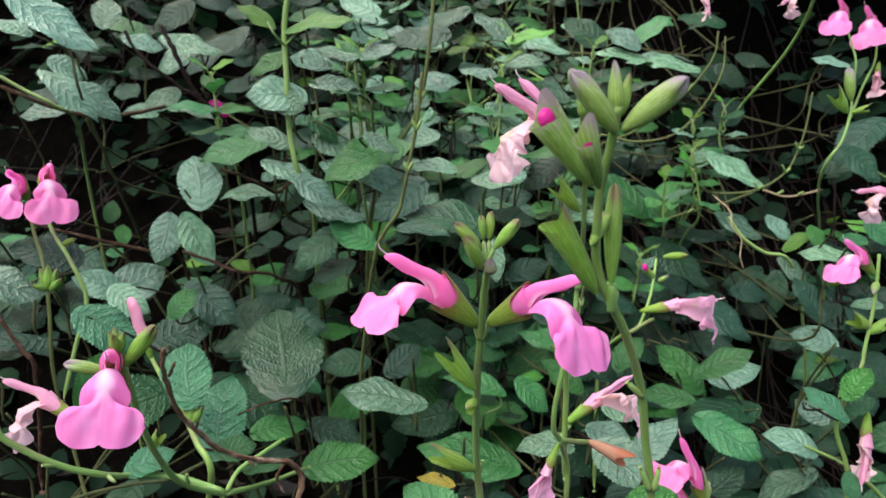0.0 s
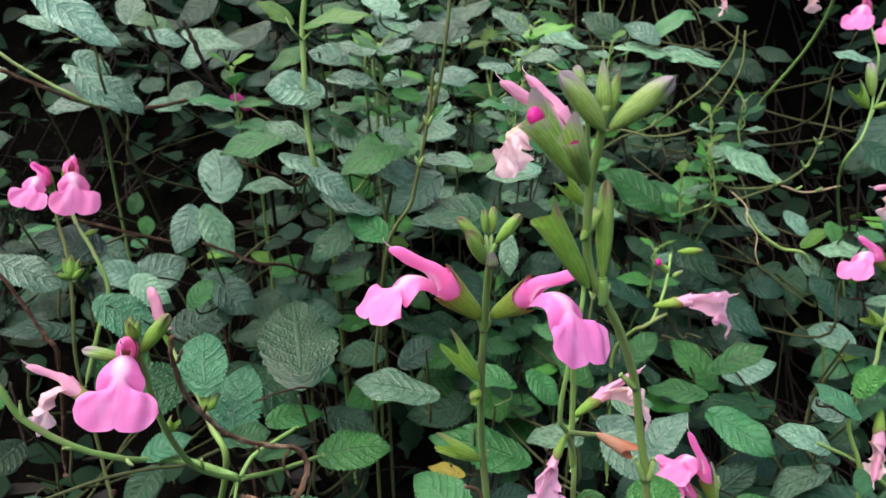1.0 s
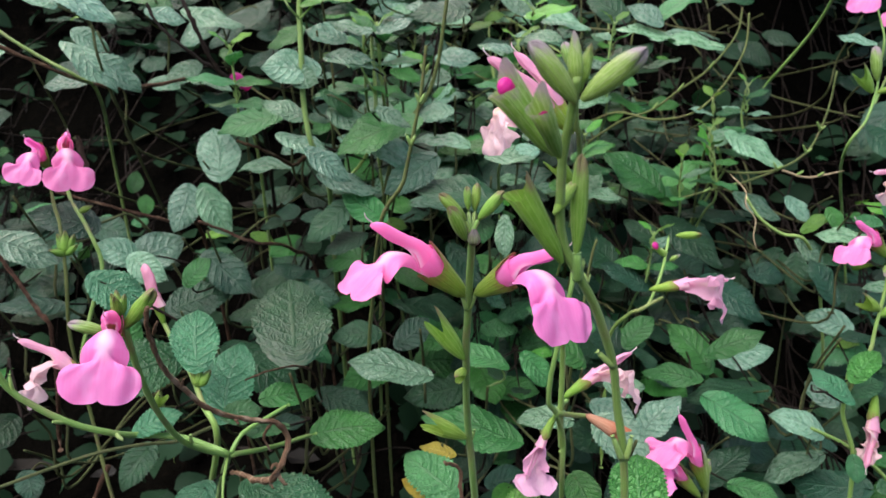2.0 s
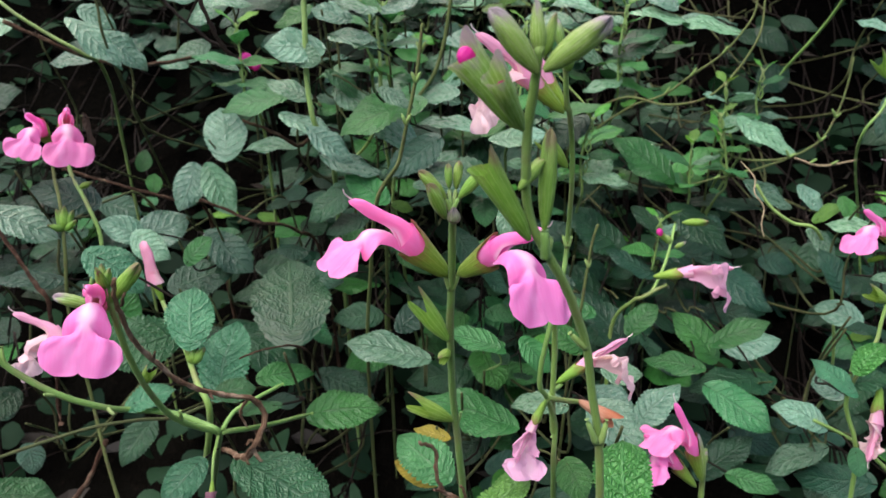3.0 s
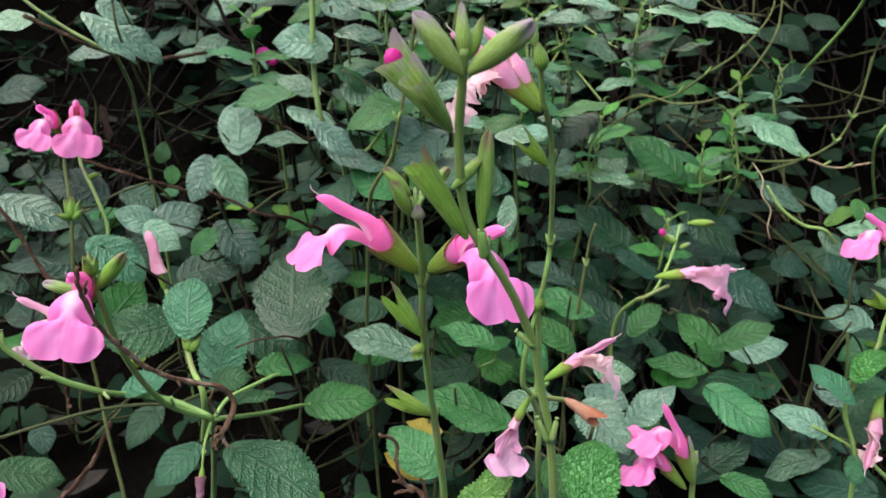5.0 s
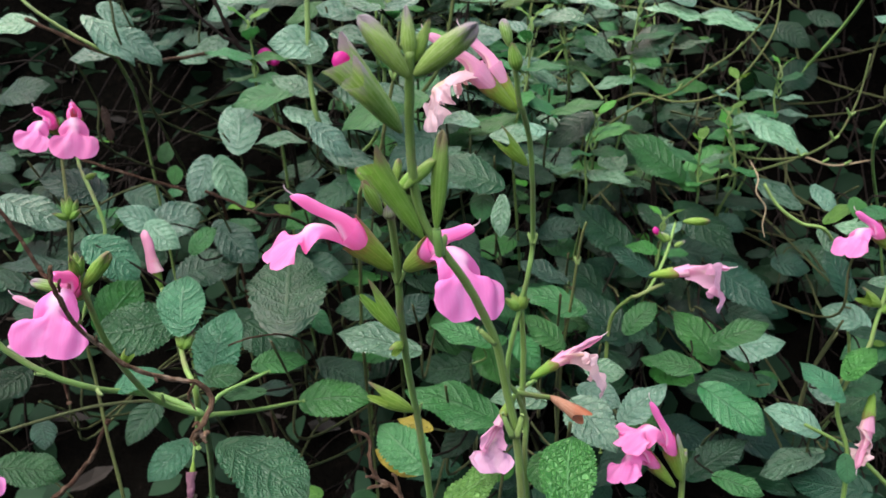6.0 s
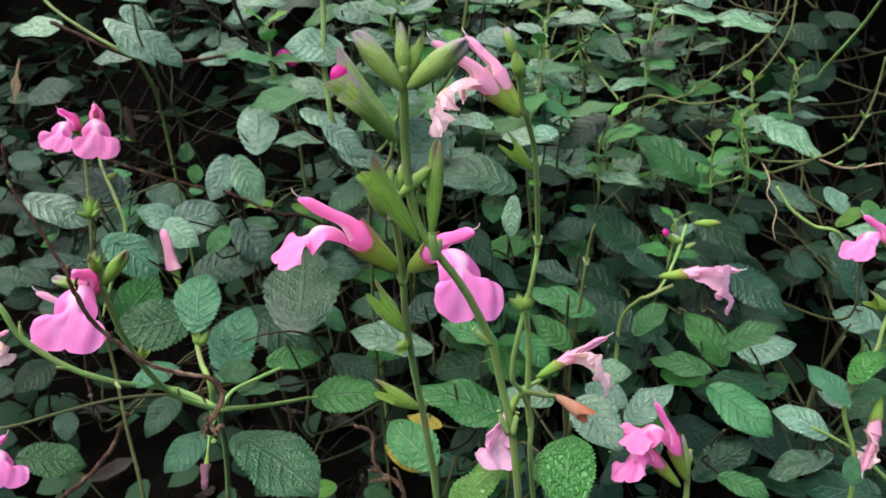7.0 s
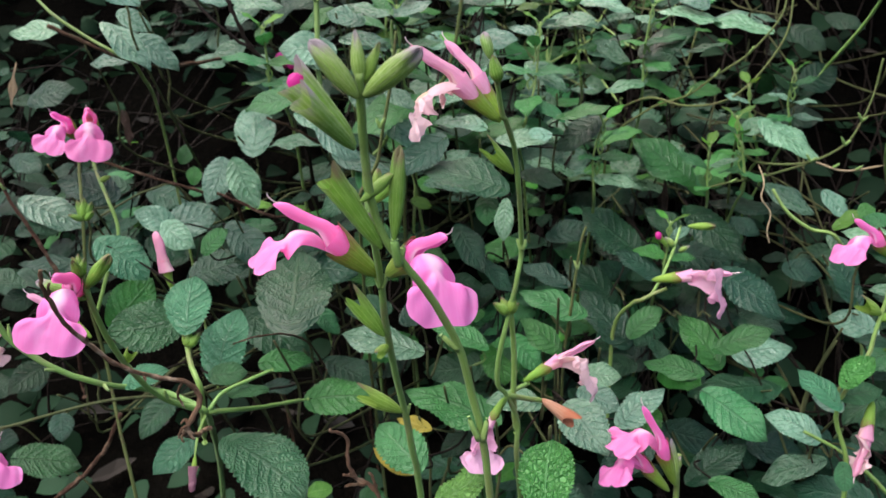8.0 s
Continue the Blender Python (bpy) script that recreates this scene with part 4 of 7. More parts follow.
calyx(slender_stalk, (0.2074, 0.3534, 0.2829), (0.2181, 0.3545, 0.2883), 0.45, "open", calyx_green)

high_stalk = thing("salvia_stalk", (0.3364, 0.6374, 0.0500), "far green salvia stalk with small pink flowers", "flower stalk", "salvia stalks")
stem(high_stalk, [(0.2863, 0.5590, 0.4423), (0.2860, 0.5481, 0.4293), (0.2833, 0.5353, 0.4174), (0.2814, 0.5321, 0.4022), (0.2687, 0.5077, 0.3839), (0.2578, 0.4938, 0.3664), (0.2476, 0.4908, 0.3521), (0.2574, 0.5168, 0.3302), (0.2838, 0.5585, 0.2861), (0.3124, 0.5950, 0.2173)], 0.0006, 0.0010, stem_green)
stem(high_stalk, [(0.3389, 0.6135, 0.4388), (0.3274, 0.5919, 0.4192), (0.3017, 0.5611, 0.3943), (0.2882, 0.5433, 0.3590), (0.3364, 0.5574, 0.3289)], 0.0006, 0.0010, stem_green, "side_stem")
flower(high_stalk, (0.2863, 0.5590, 0.4423), (0.2648, 0.5298, 0.4590), (0.2577, 0.5250, 0.4170), "fresh", 0.80)
flower(high_stalk, (0.3389, 0.6135, 0.4388), (0.3100, 0.5810, 0.4591), (0.3189, 0.5739, 0.4065), "fresh", 0.85)
flower(high_stalk, (0.3280, 0.5868, 0.4190), (0.3189, 0.5717, 0.3963), (0.3058, 0.5628, 0.4023), "faded")
calyx(high_stalk, (0.2668, 0.5077, 0.3839), (0.2531, 0.5061, 0.4003), 0.40, "open", calyx_young)
calyx(high_stalk, (0.2691, 0.5093, 0.3912), (0.2654, 0.5097, 0.4122), 0.32, "closed", calyx_dark)
calyx(high_stalk, (0.2687, 0.5077, 0.3839), (0.2808, 0.5034, 0.3877), 0.32, "open", calyx_young)

distant_stalk = thing("salvia_stalk", (0.2385, 0.7096, 0.0500), "far salvia stalk with hanging pale pink flowers", "flower stalk", "salvia stalks")
stem(distant_stalk, [(0.1415, 0.4415, 0.4569), (0.1872, 0.4857, 0.4724), (0.2445, 0.5256, 0.4677), (0.2571, 0.5791, 0.4310), (0.2385, 0.6296, 0.3800)], 0.0008, 0.0012, stem_green)
flower(distant_stalk, (0.1427, 0.4412, 0.4554), (0.1449, 0.4294, 0.4384), (0.1361, 0.4201, 0.4283), "faded")
flower(distant_stalk, (0.2430, 0.5249, 0.4648), (0.2206, 0.5174, 0.4533), (0.2250, 0.5090, 0.4378), "faded")

low_stalk = thing("salvia_stalk", (-0.2577, 0.3382, 0.0000), "low salvia stalk with one pink flower", "flower stalk", "salvia stalks")
stem(low_stalk, [(-0.2403, 0.2986, 0.1768), (-0.2480, 0.3009, 0.1520), (-0.2577, 0.3082, 0.1090)], 0.0010, 0.0014, stem_green)
flower(low_stalk, (-0.2403, 0.2986, 0.1768), (-0.2147, 0.2948, 0.2035), (-0.2073, 0.2818, 0.1865), "fresh")
flower(low_stalk, (-0.2401, 0.3160, 0.2386), (-0.2204, 0.3128, 0.2528), (-0.2177, 0.3063, 0.2354), "faded")
stem(low_stalk, [(-0.2401, 0.3160, 0.2386), (-0.2478, 0.3112, 0.2074), (-0.2403, 0.2986, 0.1768)], 0.0008, 0.0010, stem_green, "side_stem")

upright_stem = thing("upright_stem", (-0.0901, 0.6016, 0.0410), "upright pale green square stem with leaf joints", "stem", "background stems")
stem(upright_stem, [(-0.0805, 0.4223, 0.4629), (-0.0833, 0.4238, 0.4460), (-0.0859, 0.4252, 0.4286), (-0.0850, 0.4226, 0.4018), (-0.0851, 0.4246, 0.3773), (-0.0817, 0.4250, 0.3553), (-0.0784, 0.4380, 0.3441), (-0.0816, 0.4740, 0.3216), (-0.0881, 0.5216, 0.2566), (-0.0901, 0.6016, 0.0410)], 0.0014, 0.0016, stem_pale)
stem(upright_stem, [(-0.0859, 0.4240, 0.4227), (-0.0891, 0.4149, 0.4279), (-0.0930, 0.4164, 0.4349)], 0.0007, 0.0005, stem_pale, "side_stem")
stem(upright_stem, [(-0.0853, 0.4240, 0.4227), (-0.0813, 0.4249, 0.4268), (-0.0770, 0.4259, 0.4316)], 0.0007, 0.0005, stem_pale, "side_stem")
stem(upright_stem, [(-0.0483, 0.4542, 0.3724), (-0.0496, 0.4584, 0.3921), (-0.0517, 0.4626, 0.4118), (-0.0483, 0.4639, 0.4183)], 0.0012, 0.0008, stem_pale, "side_stem")
stem(upright_stem, [(-0.0483, 0.4559, 0.3806), (-0.0527, 0.4526, 0.3889), (-0.0564, 0.4494, 0.3980)], 0.0007, 0.0005, stem_pale, "side_stem")
stem(upright_stem, [(-0.0816, 0.4740, 0.3216), (-0.0672, 0.4862, 0.3306), (-0.0532, 0.4700, 0.3506), (-0.0483, 0.4542, 0.3724)], 0.0012, 0.0011, stem_pale, "side_stem")

bare_stem = thing("bare_stem", (-0.0478, 0.4701, -0.0097), "slender bare olive stem with old leaf joints", "stem", "background stems")
stem(bare_stem, [(-0.0081, 0.3029, 0.4060), (-0.0089, 0.3034, 0.3991), (-0.0103, 0.3040, 0.3871), (-0.0141, 0.3050, 0.3679), (-0.0166, 0.3076, 0.3561), (-0.0186, 0.3082, 0.3495), (-0.0247, 0.3125, 0.3406), (-0.0288, 0.3174, 0.3303), (-0.0360, 0.3455, 0.2939), (-0.0451, 0.3901, 0.2150), (-0.0478, 0.4701, -0.0097)], 0.0006, 0.0010, stem_old)
stub(bare_stem, (-0.0089, 0.3057, 0.3954), (-0.0107, 0.3045, 0.3993))
stub(bare_stem, (-0.0089, 0.3057, 0.3954), (-0.0069, 0.3045, 0.3993))
stub(bare_stem, (-0.0105, 0.3033, 0.3838), (-0.0122, 0.3021, 0.3878))
stub(bare_stem, (-0.0105, 0.3033, 0.3838), (-0.0084, 0.3021, 0.3878))
stub(bare_stem, (-0.0139, 0.2998, 0.3676), (-0.0155, 0.2986, 0.3717))
stub(bare_stem, (-0.0139, 0.2998, 0.3676), (-0.0118, 0.2986, 0.3717))

wiry_stem = thing("wiry_stem", (-0.0547, 0.5823, 0.0286), "wiry bare olive stem rising through leaves", "stem", "background stems")
stem(wiry_stem, [(-0.0052, 0.4625, 0.4596), (-0.0066, 0.4577, 0.4372), (-0.0093, 0.4581, 0.4149), (-0.0121, 0.4598, 0.3986), (-0.0183, 0.4610, 0.3804), (-0.0322, 0.4620, 0.3610), (-0.0426, 0.4778, 0.3390), (-0.0519, 0.5023, 0.2619), (-0.0547, 0.5823, 0.0286)], 0.0010, 0.0013, stem_old)

arched_runner = thing("runner_stem", (0.0894, 0.6872, 0.1126), "arching olive runner with old leaf scars", "stem", "background stems")
stem(arched_runner, [(0.1933, 0.5523, 0.4388), (0.1890, 0.5465, 0.4207), (0.1715, 0.5424, 0.3980), (0.1511, 0.5399, 0.3828), (0.1347, 0.5438, 0.3693), (0.1096, 0.5469, 0.3582), (0.0855, 0.5658, 0.3278), (0.0885, 0.6072, 0.2486), (0.0894, 0.6872, 0.1126)], 0.0006, 0.0009, stem_old)

lower_runner = thing("runner_stem", (0.0812, 0.7153, 0.1411), "arching olive runner with old leaf scars", "stem", "background stems")
stem(lower_runner, [(0.1944, 0.5408, 0.4346), (0.1911, 0.5333, 0.4098), (0.1757, 0.5287, 0.3839), (0.1577, 0.5264, 0.3682), (0.1337, 0.5314, 0.3634), (0.1052, 0.5482, 0.3658), (0.0773, 0.5870, 0.3334), (0.0803, 0.6353, 0.2410), (0.0812, 0.7153, 0.1411)], 0.0006, 0.0009, stem_old)
stub(lower_runner, (0.1511, 0.5399, 0.3828), (0.1538, 0.5376, 0.3881))
stub(lower_runner, (0.1715, 0.5424, 0.3980), (0.1739, 0.5400, 0.4031))
stub(lower_runner, (0.1354, 0.5440, 0.3697), (0.1383, 0.5419, 0.3752))

sweeping_runner = thing("runner_stem", (0.1951, 0.6828, 0.1083), "sweeping green runner bearing small leaves", "stem", "background stems")
stem(sweeping_runner, [(0.2421, 0.5071, 0.3973), (0.2400, 0.5063, 0.3771), (0.2348, 0.5037, 0.3600), (0.2261, 0.5003, 0.3454), (0.2061, 0.4939, 0.3349), (0.1834, 0.4945, 0.3323), (0.1703, 0.4983, 0.3354), (0.1646, 0.5108, 0.3458), (0.1710, 0.5477, 0.2857), (0.1895, 0.6028, 0.1704), (0.1951, 0.6828, 0.1083)], 0.0006, 0.0009, stem_old)
stem(sweeping_runner, [(0.2096, 0.4944, 0.3346), (0.2265, 0.4940, 0.3302), (0.2491, 0.4959, 0.3345)], 0.0007, 0.0006, stem_straw, "side_stem")
stem(sweeping_runner, [(0.1443, 0.4933, 0.3146), (0.1608, 0.4924, 0.3200), (0.1770, 0.4910, 0.3240), (0.2062, 0.4937, 0.3342)], 0.0007, 0.0008, stem_old, "side_stem")
stub(sweeping_runner, (0.2261, 0.5003, 0.3454), (0.2227, 0.4979, 0.3504))
stub(sweeping_runner, (0.2261, 0.5003, 0.3454), (0.2290, 0.4985, 0.3486))
stub(sweeping_runner, (0.2061, 0.4939, 0.3349), (0.2028, 0.4915, 0.3400))
stub(sweeping_runner, (0.2061, 0.4939, 0.3349), (0.2091, 0.4921, 0.3381))
stub(sweeping_runner, (0.2348, 0.5037, 0.3600), (0.2313, 0.5014, 0.3649))
stub(sweeping_runner, (0.2348, 0.5037, 0.3600), (0.2375, 0.5019, 0.3630))
stub(sweeping_runner, (0.2329, 0.4943, 0.3312), (0.2358, 0.4924, 0.3341))
stub(sweeping_runner, (0.2198, 0.4943, 0.3319), (0.2228, 0.4925, 0.3348))
stub(sweeping_runner, (0.1608, 0.4924, 0.3200), (0.1642, 0.4906, 0.3230))
stub(sweeping_runner, (0.1770, 0.4910, 0.3240), (0.1802, 0.4892, 0.3269))

hanging_root = thing("dangling_rootlet", (0.1757, 0.4899, 0.3319), "pale dry dangling rootlet on a runner", "rootlet", "background stems")
stem(hanging_root, [(0.1722, 0.4231, 0.2989), (0.1705, 0.4248, 0.3058), (0.1720, 0.4286, 0.3146), (0.1667, 0.4309, 0.3224), (0.1699, 0.4438, 0.3289), (0.1757, 0.4899, 0.3319)], 0.0003, 0.0004, stem_straw)

leaf_runner = thing("runner_stem", (0.2868, 0.6306, 0.0624), "thin green runner between small leaves", "stem", "background stems")
stem(leaf_runner, [(0.1835, 0.4803, 0.3191), (0.1930, 0.4782, 0.3059), (0.2073, 0.4779, 0.2962), (0.2248, 0.4792, 0.2899), (0.2507, 0.5082, 0.2458), (0.2784, 0.5506, 0.1547), (0.2868, 0.6306, 0.0624)], 0.0009, 0.0012, stem_pale)

thin_stalk = thing("bare_stem", (0.0668, 0.4998, -0.0057), "thin bare stem with a pale joint", "stem", "background stems")
stem(thin_stalk, [(0.0727, 0.3653, 0.3154), (0.0710, 0.3661, 0.3082), (0.0696, 0.3690, 0.2931), (0.0679, 0.3723, 0.2684), (0.0657, 0.3878, 0.2312), (0.0665, 0.4198, 0.1568), (0.0668, 0.4998, -0.0057)], 0.0006, 0.0009, stem_old)
stub(thin_stalk, (0.0699, 0.3689, 0.2926), (0.0679, 0.3688, 0.2970))
stub(thin_stalk, (0.0699, 0.3689, 0.2926), (0.0710, 0.3693, 0.2970))

dark_twig = thing("dry_twig", (-0.1419, 0.6377, 0.0681), "dark bare twig crossing the leaves", "twig", "background stems")
stem(dark_twig, [(-0.1711, 0.4784, 0.4375), (-0.1640, 0.4757, 0.4235), (-0.1548, 0.4810, 0.3991), (-0.1449, 0.4890, 0.3839), (-0.1318, 0.5050, 0.3577), (-0.1396, 0.5577, 0.2876), (-0.1419, 0.6377, 0.0681)], 0.0014, 0.0018, bark_shaded)

fine_twig = thing("dry_twig", (-0.1517, 0.6465, 0.0754), "fine dark bare twig", "twig", "background stems")
stem(fine_twig, [(-0.1958, 0.4838, 0.4342), (-0.1867, 0.4814, 0.4200), (-0.1664, 0.4850, 0.4018), (-0.1490, 0.4987, 0.3836), (-0.1511, 0.5665, 0.3262), (-0.1517, 0.6465, 0.0754)], 0.0010, 0.0014, bark_shaded)

fallen_twig = thing("dry_twig", (-0.1672, 0.5745, 0.0241), "dry brown fallen twig", "twig", "background stems")
stem(fallen_twig, [(-0.2388, 0.4345, 0.3225), (-0.2140, 0.4417, 0.3141), (-0.1906, 0.4488, 0.3063), (-0.1765, 0.4594, 0.2978), (-0.1694, 0.4945, 0.2684), (-0.1672, 0.5745, 0.0241)], 0.0009, 0.0013, bark)

slanting_twig = thing("dry_twig", (-0.0902, 0.5708, 0.0220), "dry brown slanting twig", "twig", "background stems")
stem(slanting_twig, [(-0.1395, 0.3967, 0.3143), (-0.1264, 0.4025, 0.3079), (-0.1115, 0.4081, 0.3001), (-0.0980, 0.4389, 0.2890), (-0.0920, 0.4908, 0.2452), (-0.0902, 0.5708, 0.0220)], 0.0008, 0.0012, bark)

crossing_twig = thing("dry_twig", (-0.0868, 0.6006, 0.0403), "reddish brown twig behind leaves", "twig", "background stems")
stem(crossing_twig, [(-0.1386, 0.4703, 0.3509), (-0.1236, 0.4715, 0.3458), (-0.1078, 0.4817, 0.3348), (-0.0917, 0.5206, 0.3136), (-0.0868, 0.6006, 0.0403)], 0.0010, 0.0012, bark)

leaning_stem = thing("upright_stem", (-0.2557, 0.6069, 0.0447), "yellowish green leaning stem", "stem", "background stems")
stem(leaning_stem, [(-0.2623, 0.4173, 0.4257), (-0.2482, 0.4162, 0.4131), (-0.2307, 0.4209, 0.4006), (-0.2146, 0.4261, 0.3904), (-0.2117, 0.4444, 0.3788), (-0.2455, 0.5269, 0.3182), (-0.2557, 0.6069, 0.0447)], 0.0009, 0.0012, stem_pale)
stem(leaning_stem, [(-0.2511, 0.4138, 0.4066), (-0.2339, 0.4198, 0.3985), (-0.2123, 0.4310, 0.3877), (-0.1962, 0.4485, 0.3836), (-0.1723, 0.4962, 0.3891)], 0.0012, 0.0012, bark, "side_stem")

tawny_root = thing("dry_twig", (-0.2283, 0.3896, -0.0100), "tawny brown root rising from the soil", "root", "background stems")
stem(tawny_root, [(-0.1631, 0.3209, 0.2086), (-0.1721, 0.3190, 0.1886), (-0.1800, 0.3090, 0.1766), (-0.1938, 0.3030, 0.1636), (-0.2204, 0.3096, 0.1285), (-0.2283, 0.3896, -0.0100)], 0.0012, 0.0018, bark)

low_runner = thing("runner_stem", (-0.0862, 0.4322, -0.0100), "olive runner trailing over the soil", "stem", "background stems")
stem(low_runner, [(-0.2026, 0.2657, 0.2238), (-0.1887, 0.2703, 0.2243), (-0.1711, 0.2826, 0.2273), (-0.1508, 0.2973, 0.2294), (-0.1285, 0.3156, 0.2247), (-0.0960, 0.3522, 0.2036), (-0.0862, 0.4322, -0.0100)], 0.0007, 0.0009, stem_dim)

leaf_twig = thing("dry_twig", (-0.0724, 0.3904, 0.2129), "thin brown twig over quilted leaves", "twig", "background stems")
stem(leaf_twig, [(-0.0888, 0.3064, 0.2614), (-0.0785, 0.3092, 0.2649), (-0.0689, 0.3208, 0.2628), (-0.0674, 0.3483, 0.2474), (-0.0724, 0.3904, 0.2129)], 0.0004, 0.0006, bark)

distant_bud = thing("salvia_stalk", (-0.1863, 0.6980, ground_z(0.6980) - 0.004), "far dim salvia stalk with dark magenta buds", "flower stalk", "salvia stalks")
stem(distant_bud, [(-0.1663, 0.5800, 0.3813), (-0.1743, 0.6080, 0.3353), (-0.1863, 0.6980, ground_z(0.6980) - 0.004)], 0.0008, 0.0011, stem_dim)
flower(distant_bud, (-0.1663, 0.5800, 0.3813), (-0.1743, 0.5740, 0.3893), (-0.1703, 0.5740, 0.3753), "bud")
flower(distant_bud, (-0.1663, 0.5800, 0.3813), (-0.1593, 0.5740, 0.3833), (-0.1663, 0.5740, 0.3733), "bud")

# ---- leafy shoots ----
s = shoot((-0.195, 0.364, 0.440), "leafy shoot with grey-green leaves, sky sheen painted into their colour")
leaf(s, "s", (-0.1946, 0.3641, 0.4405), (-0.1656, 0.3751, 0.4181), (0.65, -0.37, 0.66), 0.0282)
s = shoot((-0.232, 0.452, 0.423), "leafy shoot with grey-green leaves, sky sheen painted into their colour")
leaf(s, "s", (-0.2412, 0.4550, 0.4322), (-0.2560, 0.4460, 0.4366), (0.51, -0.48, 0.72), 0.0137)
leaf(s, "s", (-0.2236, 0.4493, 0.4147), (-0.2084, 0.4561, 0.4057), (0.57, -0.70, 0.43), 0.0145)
s = shoot((-0.211, 0.508, 0.436), "leafy shoot with grey-green leaves, sky sheen painted into their colour")
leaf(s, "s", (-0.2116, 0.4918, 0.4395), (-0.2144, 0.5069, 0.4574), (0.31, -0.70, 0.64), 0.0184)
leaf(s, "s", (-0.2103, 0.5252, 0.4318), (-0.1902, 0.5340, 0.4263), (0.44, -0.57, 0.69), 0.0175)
s = shoot((-0.174, 0.523, 0.428), "leafy shoot with grey-green leaves, sky sheen painted into their colour")
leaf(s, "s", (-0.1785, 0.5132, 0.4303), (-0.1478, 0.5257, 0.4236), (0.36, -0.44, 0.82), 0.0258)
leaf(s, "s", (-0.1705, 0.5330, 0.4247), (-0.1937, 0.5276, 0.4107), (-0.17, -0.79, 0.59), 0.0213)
s = shoot((-0.079, 0.429, 0.426), "leafy shoot with fresh yellow-green young leaves")
leaf(s, "y", (-0.0928, 0.4223, 0.4337), (-0.1076, 0.4182, 0.4438), (0.57, -0.54, 0.62), 0.0139)
leaf(s, "y", (-0.0782, 0.4191, 0.4311), (-0.0467, 0.4207, 0.4370), (-0.15, -0.40, 0.90), 0.0248)
leaf(s, "s", (-0.0672, 0.4449, 0.4130), (-0.0872, 0.4451, 0.4180), (0.15, -0.79, 0.60), 0.0153)
s = shoot((-0.103, 0.494, 0.419), "leafy shoot with mid-green toothed leaves")
leaf(s, "g", (-0.1027, 0.4943, 0.4193), (-0.1226, 0.4920, 0.4088), (-0.27, -0.71, 0.66), 0.0169)
s = shoot((-0.050, 0.450, 0.409), "leafy shoot with grey-green leaves, sky sheen painted into their colour")
leaf(s, "s", (-0.0524, 0.4424, 0.4179), (-0.0722, 0.4380, 0.4221), (0.28, -0.45, 0.85), 0.0155)
leaf(s, "s", (-0.0491, 0.4583, 0.4185), (-0.0272, 0.4614, 0.4251), (-0.16, -0.59, 0.79), 0.0169)
leaf(s, "g", (-0.0498, 0.4472, 0.4187), (-0.0619, 0.4523, 0.4294), (0.49, -0.43, 0.76), 0.0125)
leaf(s, "s", (-0.0508, 0.4311, 0.3990), (-0.0734, 0.4291, 0.4052), (0.28, -0.41, 0.87), 0.0182)
leaf(s, "s", (-0.0463, 0.4704, 0.3921), (-0.0583, 0.4697, 0.3962), (0.28, -0.62, 0.73), 0.0094)
s = shoot((-0.037, 0.459, 0.394), "leafy shoot with mid-green toothed leaves")
leaf(s, "g", (-0.0369, 0.4586, 0.3943), (-0.0205, 0.4612, 0.3909), (0.25, -0.63, 0.74), 0.0127)
s = shoot((-0.040, 0.415, 0.374), "leafy shoot with grey-green leaves, sky sheen painted into their colour")
leaf(s, "s", (-0.0402, 0.4152, 0.3737), (-0.0244, 0.4184, 0.3654), (0.47, -0.55, 0.69), 0.0135)
s = shoot((0.051, 0.556, 0.419), "leafy shoot with grey-green leaves, sky sheen painted into their colour")
leaf(s, "s", (0.0394, 0.5438, 0.4350), (0.0223, 0.5552, 0.4511), (0.40, -0.49, 0.77), 0.0198)
leaf(s, "s", (0.0655, 0.5501, 0.4188), (0.0420, 0.5499, 0.4173), (-0.05, -0.57, 0.82), 0.0170)
leaf(s, "s", (0.0674, 0.5828, 0.4165), (0.0378, 0.5777, 0.4214), (0.22, -0.42, 0.88), 0.0235)
leaf(s, "s", (0.0315, 0.5477, 0.4067), (0.0114, 0.5519, 0.4140), (0.24, -0.39, 0.89), 0.0170)
s = shoot((0.068, 0.589, 0.422), "leafy shoot with grey-green leaves, sky sheen painted into their colour")
leaf(s, "y", (0.0511, 0.5828, 0.4355), (0.0817, 0.5777, 0.4419), (-0.25, -0.39, 0.89), 0.0231)
leaf(s, "s", (0.0599, 0.6061, 0.4377), (0.0961, 0.5951, 0.4262), (0.16, -0.42, 0.89), 0.0307)
leaf(s, "s", (0.0918, 0.5782, 0.3916), (0.0702, 0.5779, 0.4050), (0.41, -0.65, 0.64), 0.0194)
s = shoot((0.033, 0.499, 0.398), "leafy shoot with grey-green leaves, sky sheen painted into their colour")
leaf(s, "s", (0.0325, 0.4988, 0.4080), (0.0166, 0.5010, 0.4127), (0.19, -0.47, 0.86), 0.0127)
leaf(s, "s", (0.0326, 0.4995, 0.3873), (0.0558, 0.5004, 0.3738), (0.44, -0.52, 0.73), 0.0197)
s = shoot((0.050, 0.464, 0.354), "leafy shoot with mid-green toothed leaves")
leaf(s, "s", (0.0225, 0.4475, 0.3463), (0.0497, 0.4521, 0.3492), (-0.03, -0.40, 0.92), 0.0214)
leaf(s, "g", (0.0569, 0.4618, 0.3606), (0.0828, 0.4658, 0.3676), (-0.21, -0.28, 0.94), 0.0210)
leaf(s, "g", (0.0525, 0.4784, 0.3583), (0.0334, 0.4813, 0.3699), (0.44, -0.37, 0.82), 0.0167)
